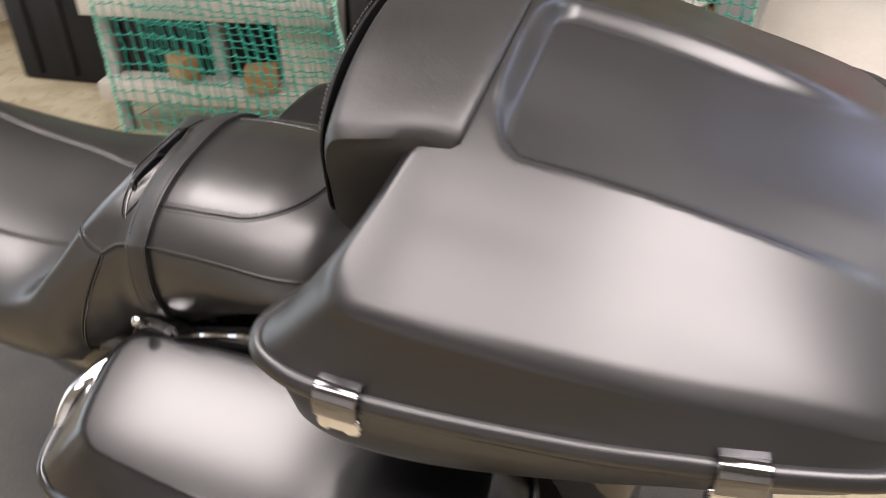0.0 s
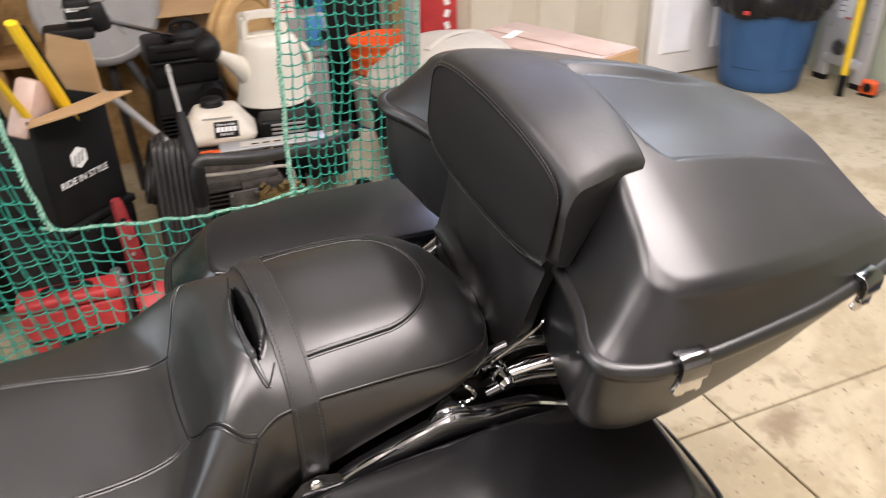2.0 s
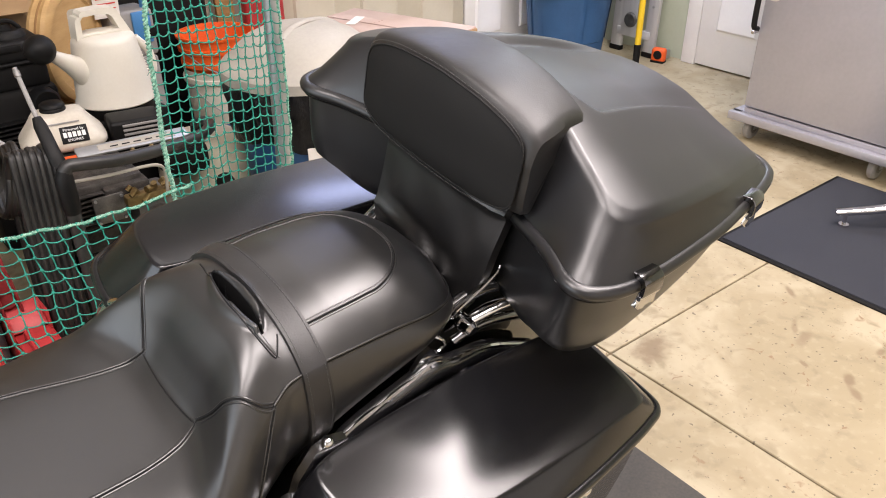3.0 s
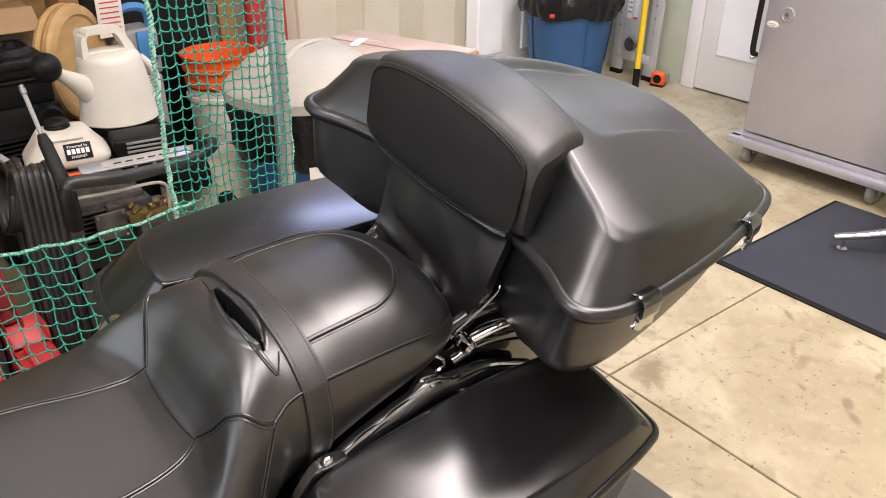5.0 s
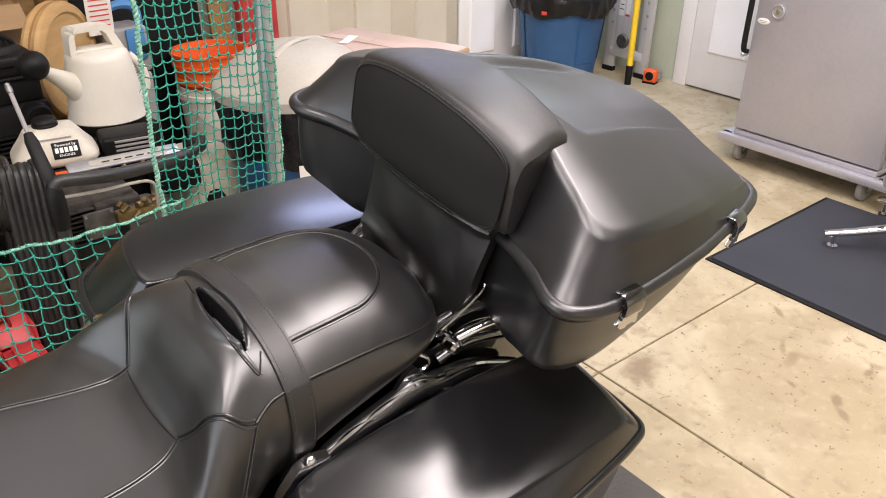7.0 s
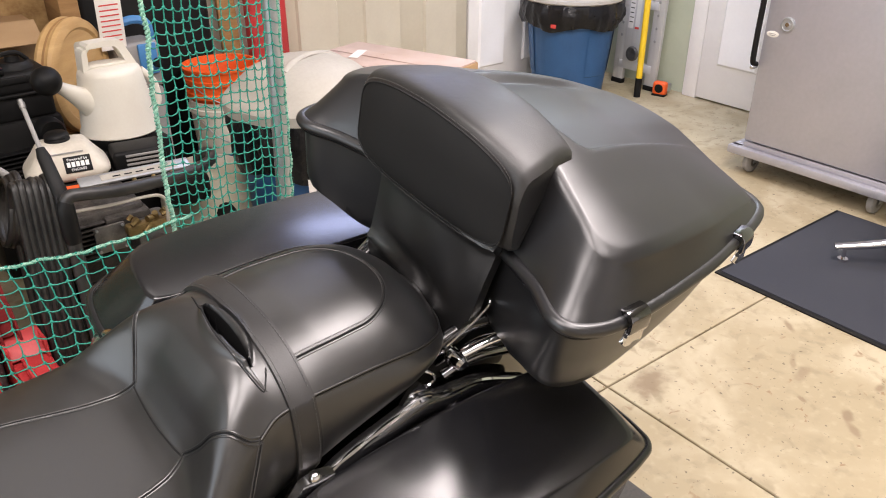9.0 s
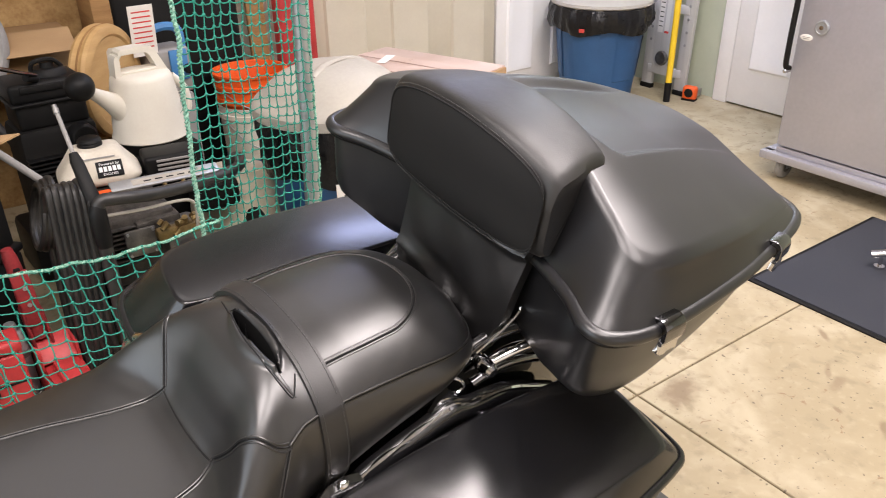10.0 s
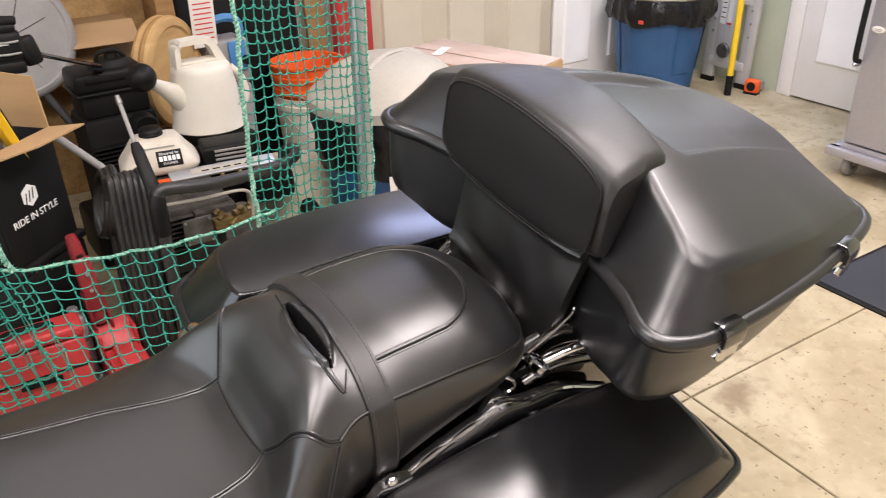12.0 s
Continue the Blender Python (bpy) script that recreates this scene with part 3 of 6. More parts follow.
# backrest pad and its skirt
def backrest():
    zt_keys = [(0.0, 1.007), (0.06, 1.003), (0.11, 0.994), (0.14, 0.986), (0.162, 0.978)]
    rings, face = [], []
    steps = 44
    for i in range(steps + 1):
        u = -1 + 2 * i / steps
        e = max(abs(u) - 0.945, 0) / 0.055
        shrink = math.sqrt(max(1 - e * e, 0.0))
        y = 0.158 * u
        zt = curve_at(zt_keys, abs(y)) - 0.006
        zb = 0.850 + 0.012 * u * u
        bow = -0.012 * (1 - u * u)
        front_t, front_b, back_t, back_m = -0.086 + bow, -0.082 + bow, 0.024 + 0.010 * (1 - u * u), -0.020
        prof = [(front_b + 0.010, zb), (front_b, zb + 0.014), (front_b - 0.003, zb + 0.06), (front_t, zt - 0.035), (front_t + 0.006, zt - 0.010), (front_t + 0.022, zt),
                (back_t - 0.045, zt + 0.002), (back_t - 0.010, zt - 0.001), (back_t, zt - 0.009), (back_t - 0.022, zt - 0.022), (back_m - 0.012, zt - 0.050), (-0.058, zb + 0.012), (-0.064, zb)]
        ring = spline([(x, 0, z) for x, z in prof], 5, True)
        cx, cz = -0.05, 0.5 * (zt + zb)
        k = 0.55 + 0.45 * shrink
        rings.append([Vector((cx + (p.x - cx) * (0.93 + 0.07 * shrink), y * (1 - 0.11 * smooth01(-0.07, 0.015, p.x)), cz + (p.z - cz) * (0.92 + 0.08 * shrink))) for p in ring])
    pad = part("backrest_pad", loft(rings), LEATHER_SOFT, bike, "padded black vinyl backrest")
    # piping round the front face
    loop = []
    for k in range(96):
        a = 2 * math.pi * k / 96
        cy, cz = math.cos(a), math.sin(a)
        p = 6.0
        s = (abs(cy) ** p + abs(cz) ** p) ** (-1 / p)
        y = 0.149 * s * cy
        top = curve_at(zt_keys, abs(y)) - 0.016
        bot = 0.860
        z = 0.5 * (top + bot) + 0.5 * (top - bot) * s * cz
        loop.append(Vector((-0.089 - 0.012 * (1 - (y / 0.16) ** 2), y, z)))
    part("piping", tube(loop, 0.0015, 6, True), LEATHER_FLAT, pad)
    part("stitching", stitches([p + Vector((-0.0005, 0, 0.006 if p.z > 0.92 else -0.004)) for p in loop] , 0.0042, 0.0006, True), THREAD, pad)
    # front panel of plainer vinyl, bulging slightly
    verts, faces = [], []
    m = 24
    for i in range(m + 1):
        for j in range(97):
            p = loop[j % 96]
            f = i / m
            c = Vector((-0.094, 0, 0.915))
            q = c.lerp(p, f)
            q.x = -0.089 - 0.012 * (1 - (q.y / 0.16) ** 2) - 0.006 * (1 - f**4)
            verts.append(q)
    for i in range(m):
        for j in range(96):
            a = i * 97 + j
            faces.append((a, a + 97, a + 98, a + 1))
    part("front_panel", (verts, faces), LEATHER_FLAT, pad)
    return pad


def stitches(points, pitch, r, closed=False):
    """Short thread lengths along a line."""
    pts = [Vector(p) for p in points]
    if closed:
        pts = pts + pts[:1]
    shapes, left, on = [], 0.0, True
    for a, b in zip(pts, pts[1:]):
        d = (b - a).length
        pos = left
        while pos + pitch * 0.6 < d:
            shapes.append(tube([a.lerp(b, pos / d), a.lerp(b, (pos + pitch * 0.6) / d)], r, 4))
            pos += pitch
        left = max(0.0, pos - d)
    return join(*shapes) if shapes else ([Vector((0, 0, 0))] * 3, [(0, 1, 2)])


pad = backrest()


def skirt():
    def surface(u, v):
        """u from the left edge to the right, v from the pad down."""
        y = -0.137 + 0.242 * u + 0.014 * v * (1 - smooth01(0.0, 0.35, u))
        foot = 0.684 + 0.012 * u + 0.046 * (1 - smooth01(0.0, 0.13, u)) ** 2
        z = 0.866 + (foot - 0.866) * v
        roll = 0.010 * math.exp(-((v - 0.09) / 0.05) ** 2)
        # pulls that run down to the left corner, and the hem that rides on the seat
        fold = 0.0050 * math.exp(-((v - 0.90 + 0.10 * u) / 0.045) ** 2) * smooth01(0.14, 0.34, u)
        fold -= 0.0040 * math.exp(-((v - 0.79 + 0.16 * u) / 0.05) ** 2) * smooth01(0.16, 0.4, u) * (1 - smooth01(0.7, 1.0, u))
        fold += 0.0038 * math.exp(-((u - 0.24 - 0.60 * (0.97 - v)) / 0.030) ** 2) * smooth01(0.50, 0.85, v)
        fold += 0.0026 * math.exp(-((u - 0.38 - 0.80 * (0.97 - v)) / 0.035) ** 2) * smooth01(0.55, 0.85, v)
        x = -0.072 - 0.012 * v - roll - fold - 0.004 * math.sin(math.pi * u) + 0.0012 * math.sin(17 * u + 9 * v) * v
        return Vector((x, y, z))
    nu, nv = 40, 30
    front = [[surface(i / nu, j / nv) for i in range(nu + 1)] for j in range(nv + 1)]
    verts = [p for row in front for p in row] + [p + Vector((0.016, 0, 0)) for row in front for p in row]
    k = (nu + 1) * (nv + 1)
    faces = []
    for j in range(nv):
        for i in range(nu):
            a = j * (nu + 1) + i
            faces += [(a, a + 1, a + nu + 2, a + nu + 1), (k + a, k + a + nu + 1, k + a + nu + 2, k + a + 1)]
    edge = [i for i in range(nu + 1)] + [j * (nu + 1) + nu for j in range(1, nv + 1)] + [nv * (nu + 1) + i for i in range(nu - 1, -1, -1)] + [j * (nu + 1) for j in range(nv - 1, 0, -1)]
    for a, b in zip(edge, edge[1:] + edge[:1]):
        faces.append((a, a + k, b + k, b))
    return part("backrest_skirt", (verts, faces), LEATHER, bike, "loose creased black vinyl skirt below the backrest")


skirt()


# two-up seat
def seat_w(x):
    if x > -0.215:
        return 0.131 * max(1 - ((x + 0.215) / 0.126) ** 2.4, 0.0) ** (1 / 2.4) + 0.001
    return curve_at([(-0.90, 0.14), (-0.74, 0.158), (-0.66, 0.170), (-0.60, 0.178), (-0.55, 0.183), (-0.50, 0.182), (-0.47, 0.168), (-0.436, 0.146), (-0.406, 0.133), (-0.38, 0.126), (-0.34, 0.129), (-0.28, 0.131), (-0.215, 0.132)], x)


SEAT_TOP = [(-0.90, 0.735), (-0.70, 0.665), (-0.60, 0.648), (-0.52, 0.640), (-0.49, 0.643), (-0.470, 0.654), (-0.452, 0.682), (-0.436, 0.720), (-0.416, 0.750), (-0.396, 0.762),
            (-0.375, 0.766), (-0.340, 0.774), (-0.300, 0.780), (-0.220, 0.781), (-0.165, 0.772), (-0.125, 0.752), (-0.089, 0.722)]
SEAT_EDGE = [(-0.90, 0.66), (-0.60, 0.618), (-0.50, 0.628), (-0.47, 0.650), (-0.436, 0.688), (-0.406, 0.704), (-0.38, 0.720), (-0.33, 0.732), (-0.24, 0.735), (-0.16, 0.728), (-0.089, 0.706)]
SEAT_BASE = [(-0.90, 0.52), (-0.50, 0.51), (-0.40, 0.548), (-0.34, 0.585), (-0.28, 0.622), (-0.20, 0.662), (-0.15, 0.688), (-0.089, 0.699)]


def seat_z(x, y):
    w = seat_w(x)
    t = min(abs(y) / max(w, 1e-6), 1.0)
    reach = x + (3.2 * max(abs(y) - 0.045, 0) ** 2 if x < -0.36 else 0)
    base = curve_at(SEAT_TOP, min(reach, max(x, -0.385)))
    edge = curve_at(SEAT_EDGE, x)
    power = 2.8 + 1.6 * smooth01(0.35, 0.43, -x)
    z = base - max(base - edge, 0.0) * t**power
    # opening for the strap hand-hold
    d = abs(x + 0.385 - 0.02 * y) / (0.0068 * max(1 - ((y + 0.013) / 0.060) ** 2, 0) ** 0.8 + 1e-5)
    z -= 0.060 * (1 - smooth01(0.7, 1.2, d))
    z += 0.006 * math.exp(-((d - 2.1) / 0.8) ** 2) * (1 - smooth01(0.05, 0.085, abs(y + 0.015)))
    return z


def seat_side(x, f, s):
    """A point of the seat's flank, f from 0 at its foot to 1 at the seam."""
    e, b = curve_at(SEAT_EDGE, x), curve_at(SEAT_BASE, x)
    w = seat_w(x)
    k = min(1, w / 0.13)
    return Vector((x, s * (w + k * (0.014 * math.sin(math.pi * min(1, 1.15 * (1 - f))) - 0.016 * max(0, 0.25 - f) / 0.25)), b + (e - b) * f))


def seat():
    xs = [-0.90 + 0.42 * k / 60 for k in range(60)] + [-0.48 + 0.18 * k / 100 for k in range(100)] + [-0.30 + 0.2105 * math.sin(0.5 * math.pi * k / 60) for k in range(61)]
    rings = []
    for x in xs:
        w = seat_w(x)
        ring = [seat_side(x, k / 12, -1) for k in range(12)]
        for k in range(91):
            y = w * math.sin(0.5 * math.pi * (-1 + 2 * k / 90))
            ring.append(Vector((x, y, seat_z(x, y))))
        ring += [seat_side(x, k / 12, 1) for k in range(11, -1, -1)]
        rings.append(ring)
    ob = part("seat", loft(rings), LEATHER, bike, "two-up black vinyl seat with stitched seams", sharp=50)

    def drape(pts, lift=0.0006):
        return [Vector((x, y, seat_z(x, y) + lift)) for x, y in pts]

    lines = {}
    # U seam of the rear place
    u = [(-0.350, 0.089), (-0.30, 0.090), (-0.25, 0.088)] + [(-0.25 + 0.083 * math.sin(a), 0.088 * math.cos(a)) for a in [math.pi * k / 20 for k in range(1, 20)]] + [(-0.25, -0.088), (-0.30, -0.090), (-0.350, -0.089)]
    lines["u"] = drape([tuple(p)[:2] for p in spline([(x, y, 0) for x, y in u], 4)])
    # seams of the front place and of the rise behind it
    for s in (1, -1):
        lines["front%d" % s] = drape([tuple(p)[:2] for p in spline([(-0.466, s * 0.068, 0), (-0.50, s * 0.078, 0), (-0.56, s * 0.088, 0), (-0.63, s * 0.094, 0), (-0.78, s * 0.090, 0)], 10)])
        lines["rise%d" % s] = drape([tuple(p)[:2] for p in spline([(-0.466, s * 0.068, 0), (-0.452, s * 0.095, 0), (-0.440, s * 0.116, 0), (-0.424, s * 0.130, 0), (-0.406, s * 0.1325, 0)], 10)])
        side = []
        for x in [-0.406 + 0.314 * k / 60 for k in range(61)]:
            side.append(Vector((x, s * (seat_w(x) + 0.0008), curve_at(SEAT_EDGE, x) + 0.001)))
        lines["side%d" % s] = side
        down = []
        for k in range(16):
            f = k / 15
            down.append(seat_side(-0.406 - 0.055 * math.sin(0.5 * math.pi * f), 1 - 0.95 * f, s) + Vector((0, s * 0.0008, 0)))
        lines["down%d" % s] = down
    for key, pts in lines.items():
        part("seam", tube(pts, 0.0011, 6), INK, ob)
        for d in (0.0022, -0.0022):
            if key[0] in "ufr":
                welt = []
                for i, p in enumerate(pts):
                    a, b = pts[max(i - 1, 0)], pts[min(i + 1, len(pts) - 1)]
                    t = Vector((b.x - a.x, b.y - a.y, 0)).normalized()
                    x, y = p.x - t.y * d, p.y + t.x * d
                    welt.append(Vector((x, y, seat_z(x, y) - 0.0003)))
            else:
                k = 1 if key[0] == "s" else 0
                welt = [p + Vector((d * (1 - k), -0.0006 if p.y > 0 else 0.0006, d * k - 0.0003)) for p in pts]
            part("welt", tube(welt, 0.0014, 8), LEATHER, ob)
        off = [p + Vector((0, 0.0045 if p.y < 0 else -0.0045, 0.0002)) for p in pts]
        if key[0] in "ufr":
            off = [Vector((p.x, p.y, seat_z(p.x, p.y) + 0.0009)) for p in off]
        part("stitching", stitches(off, 0.0040, 0.0006), THREAD, ob)["kind"] = "stuff"
    # crease below the rise, its shade drawn as a black line
    crease = drape([(-0.468 - 0.004 * math.cos(y / 0.068 * 1.5), y) for y in [-0.068 + 0.136 * k / 24 for k in range(25)]], 0.0002)
    part("crease", tube(crease, 0.0012, 5), INK, ob)
    # black sheet over the slit's walls, painting the darkness of the hole
    slit_shade = []
    for k in range(31):
        y = -0.013 + 0.057 * (2 * k / 30 - 1)
        w = 0.0068 * max(1 - ((y + 0.013) / 0.060) ** 2, 0) ** 0.8
        c = -0.385 + 0.02 * y
        slit_shade.append([Vector((c + w * q, y, seat_z(c + w * q, y) + 0.0012)) for q in (-1.16, -1.04, -0.92, -0.75, -0.4, 0, 0.4, 0.75, 0.92, 1.04, 1.16)])
    part("hand_hold_lining", loft(slit_shade, False, False, closed=False), INK, ob, "black sheet that paints the shade inside the hand-hold slit")
    # folded lip of vinyl round the hand-hold, pinched together beside the strap
    fold = spline([(-0.384, 0.074, 0), (-0.392, 0.028, 0), (-0.3972, -0.012, 0), (-0.3975, -0.046, 0), (-0.3945, -0.067, 0), (-0.3915, -0.087, 0), (-0.3855, -0.102, 0), (-0.3785, -0.094, 0), (-0.3715, -0.082, 0)], 8)
    # thin black tube draws the shade in the fold's groove
    part("lip_fold", tube(drape([(p.x, p.y) for p in fold], 0.0004), 0.0010, 6), INK, ob)
    part("lip_roll", tube(drape([(p.x + 0.0042, p.y) for p in fold[4:50]], -0.0010), [0.0012 + 0.0022 * math.sin(math.pi * k / 45) for k in range(46)], 10), LEATHER, ob)
    ob.matrix_basis = Matrix.Translation((0, -0.006, 0.77)) @ Matrix.Rotation(radians(-2.3), 4, "X") @ Matrix.Translation((0, 0, -0.77))
    return ob


seat_ob = seat()


def strap():
    """Over the seat from one flank to the other."""
    rows = []
    nv, width = 110, 0.030
    for k in range(nv + 1):
        v = k / nv
        row = []
        for j in range(9):
            x = -0.356 + 0.004 * v + width * (j / 8 - 0.5)
            w = seat_w(x)
            if v < 0.2:
                p = seat_side(x + 0.008 * (1 - v / 0.2), 0.02 + 0.98 * v / 0.2, 1)
            elif v > 0.8:
                p = seat_side(x + 0.010 * (v - 0.8) / 0.2, 1 - 1.22 * (v - 0.8) / 0.2, -1)
            else:
                y = w * math.cos(math.pi * (v - 0.2) / 0.6)
                p = Vector((x, y, max(seat_z(x, y), curve_at(SEAT_TOP, x) - 0.05)))
            row.append((p, 0.0055 + 0.0012 * math.sin(math.pi * j / 8)))
        rows.append(row)
    top, bot = [], []
    for k, row in enumerate(rows):
        for j, (p, lift) in enumerate(row):
            q = rows[min(k + 1, nv)][j][0] - rows[max(k - 1, 0)][j][0]
            nrm = Vector((0, q.z, -q.y)).normalized() if q.length else Vector((0, 0, 1))
            top.append(p + nrm * lift)
            bot.append(p - nrm * 0.001)
    k = len(top)
    faces = []
    for i in range(nv):
        for j in range(8):
            a = i * 9 + j
            faces += [(a, a + 9, a + 10, a + 1), (k + a, k + a + 1, k + a + 10, k + a + 9)]
        for j in (0, 8):
            a = i * 9 + j
            faces.append((a, a + k, a + k + 9, a + 9))
    ob = part("strap", (top + bot, faces), LEATHER_SOFT, seat_ob, "black vinyl passenger strap")
    for j in (1, 7):
        part("strap_stitching", stitches([top[i * 9 + j] + Vector((0, 0, 0.0004)) for i in range(nv + 1)], 0.0045, 0.0007), THREAD, seat_ob)
    return ob


strap()


# saddlebags
BAG_RIM = [(-0.424, 0.186), (-0.431, 0.250), (-0.420, 0.318), (-0.398, 0.346), (-0.350, 0.362), (-0.24, 0.371), (-0.10, 0.369), (0.02, 0.359), (0.086, 0.350), (0.118, 0.340), (0.127, 0.312), (0.128, 0.250), (0.122, 0.196), (0.098, 0.172), (0.03, 0.164), (-0.12, 0.156), (-0.28, 0.158), (-0.39, 0.164)]
BAG_TOP = [(-0.379, 0.194), (-0.376, 0.245), (-0.366, 0.292), (-0.352, 0.310), (-0.322, 0.322), (-0.20, 0.336), (-0.08, 0.340), (0.000, 0.339), (0.054, 0.337), (0.077, 0.330), (0.085, 0.303), (0.087, 0.250), (0.083, 0.204), (0.070, 0.184), (0.03, 0.175), (-0.12, 0.167), (-0.27, 0.170), (-0.358, 0.176)]


def saddlebag(s, label, out):
    def flip(pts):
        return [Vector((p.x, s * (p.y + out), p.z)) for p in pts]
    def rim_z(x):
        return (0.014 if s > 0 else 0.0) + (0.572 - 0.03 * (x + 0.15) if x > -0.27 else 0.5756 - 0.030 * smooth01(0.27, 0.40, -x))
    def top_z(x, y):
        if s > 0:
            return 0.650 - 0.02 * (x + 0.15) - 0.14 * (x + 0.12) ** 2 - 0.45 * (y - 0.205) ** 2
        return 0.632 - 0.20 * (x + 0.14) ** 2 - 0.45 * (y - 0.205) ** 2 - 0.07 * (y - 0.18)
    rim = [Vector((p.x, p.y, rim_z(p.x))) for p in outline(BAG_RIM, 0)]
    top = [Vector((p.x, p.y, top_z(p.x, p.y))) for p in outline(BAG_TOP, 0)]
    mid = Vector((-0.13, 0.27, 0))
    rings = []
    for inset, drop in ((0.004, 0.006), (0.006, 0.03), (0.010, 0.12), (0.020, 0.22), (0.035, 0.28), (0.06, 0.305), (0.09, 0.31)):
        ring = []
        for p in rim:
            d = (mid - p).to_2d().normalized()
            ring.append(Vector((p.x + d.x * inset, p.y + d.y * inset, p.z - drop)))
        rings.append(flip(ring))
    bag = part("saddlebag", loft(rings), SATIN, bike, label)
    rings = []
    for f in (0.0, 0.1, 0.35, 0.6):
        rings.append(flip([Vector((a.x + (b.x - a.x) * f, a.y + (b.y - a.y) * f, a.z + 0.005 + (b.z - a.z - 0.005) * (f + 0.03 * math.sin(math.pi * f)))) for a, b in zip(rim, top)]))
    inner = []
    for p in top:
        d = (mid - p).to_2d().normalized()
        x, y = p.x + d.x * 0.004, p.y + d.y * 0.004
        inner.append(Vector((x, y, top_z(x, y) + 0.001)))
    start = [Vector((a.x + (b.x - a.x) * 0.95, a.y + (b.y - a.y) * 0.95, a.z + 0.005 + (b.z - a.z - 0.005) * 0.955)) for a, b in zip(rim, top)]
    for u in (0.0, 0.25, 0.5, 0.75, 1.0):
        rings.append(flip([(1 - u) ** 2 * a + 2 * u * (1 - u) * b + u * u * c for a, b, c in zip(start, top, inner)]))
    for k in range(1, 30):
        f = 1 - k / 30
        ring = []
        for p in inner:
            x, y = mid.x + (p.x - mid.x) * f, mid.y + (p.y - mid.y) * f
            ring.append(Vector((x, y, top_z(x, y) + 0.001)))
        rings.append(flip(ring))
    part("lid", loft(rings, False, True), SATIN, bag, sharp=60)
    part("rim", tube(flip(rim), 0.0085, 10, True), SATIN, bag)
    part("gasket", tube(flip([p - Vector((0, 0, 0.008)) for p in rim]), 0.0035, 6, True), RUBBER, bag)
    m = pose(-0.098, s * (0.371 + out), rim_z(-0.098) - 0.014, 0, 0, 2 * s)
    latch = part("latch", moved(block(0, 0, 0, 0.055, 0.010, 0.020, 0.004, 3), m), CHROME, bag, "chrome bag latch")
    part("lever", moved(block(0, s * 0.006, -0.004, 0.034, 0.008, 0.012, 0.003), m), CHROME, latch)
    part("side_reflector", block(0.125, s * (0.300 + out), rim_z(0.1) - 0.018, 0.010, 0.05, 0.018, 0.004), RED_LENS, bag, "red side reflector")
    return bag


saddlebag(-1, "matte black hard saddlebag with a flat-topped lid", 0.0)
saddlebag(1, "matte black hard saddlebag with a flat-topped lid", 0.026)


# rear fender, wheel, struts and docking hardware
def fender():
    rings = []
    for k in range(49):
        a = radians(168 - 176 * k / 48)
        cx, cz = -0.12 + 0.375 * math.cos(a), 0.30 + 0.375 * math.sin(a)
        n = Vector((math.cos(a), 0, math.sin(a)))
        ring = []
        for j in range(25):
            b = math.pi * (j / 24 - 0.5)
            y = 0.112 * math.sin(b)
            ring.append(Vector((cx, y, cz)) - n * 0.085 * (1 - math.cos(b)) ** 1.3)
        for j in range(24, -1, -1):
            b = math.pi * (j / 24 - 0.5)
            y = 0.106 * math.sin(b)
            ring.append(Vector((cx, y, cz)) - n * (0.085 * (1 - math.cos(b)) ** 1.3 + 0.006))
        rings.append(ring)
    return part("rear_fender", loft(rings), GLOSS_BLACK, bike, "gloss black rear fender")


fender_ob = fender()
tyre = part("rear_wheel", moved(loft([[Vector(((0.215 + 0.095 * (0.5 + 0.5 * math.cos(b)) ** 0.6) * math.cos(a), 0.075 * math.sin(b), (0.215 + 0.095 * (0.5 + 0.5 * math.cos(b)) ** 0.6) * math.sin(a)))
                                       for b in [2 * math.pi * j / 20 for j in range(20)]] for a in [2 * math.pi * k / 48 for k in range(49)]], False, False), Matrix.Translation((-0.12, 0, 0.312))), RUBBER, bike, "black rubber rear tyre on a cast wheel")
rim_shape = [tube([Vector((-0.12 + 0.212 * math.cos(a), 0, 0.312 + 0.212 * math.sin(a))) for a in [2 * math.pi * k / 40 for k in range(40)]], 0.022, 8, True)]
rim_shape += [rod((-0.12, 0, 0.312), (-0.12 + 0.2 * math.cos(a), 0, 0.312 + 0.2 * math.sin(a)), 0.014, 0.011, 8) for a in [2 * math.pi * k / 9 for k in range(9)]]
rim_shape.append(rod((-0.12, -0.06, 0.312), (-0.12, 0.06, 0.312), 0.04))
part("wheel_rim", join(*rim_shape), CAST, tyre)
part("stand", join(rod((-0.60, -0.10, 0.24), (-0.66, -0.30, 0.078), 0.012), block(-0.665, -0.312, 0.073, 0.07, 0.04, 0.012, 0.004)), CHROME, bike)
part("frame", join(tube(spline([(-0.95, 0, 0.56), (-0.75, 0, 0.50), (-0.55, 0, 0.46), (-0.40, 0, 0.40)], 8), 0.030, 12), rod((-0.60, -0.10, 0.24), (-0.55, 0.0, 0.46), 0.02),
                   tube(spline([(-0.52, 0.09, 0.52), (-0.40, 0.10, 0.57), (-0.30, 0.10, 0.60)], 8), 0.016, 10), tube(spline([(-0.52, -0.09, 0.52), (-0.40, -0.10, 0.57), (-0.30, -0.10, 0.60)], 8), 0.016, 10)), GLOSS_BLACK, bike)
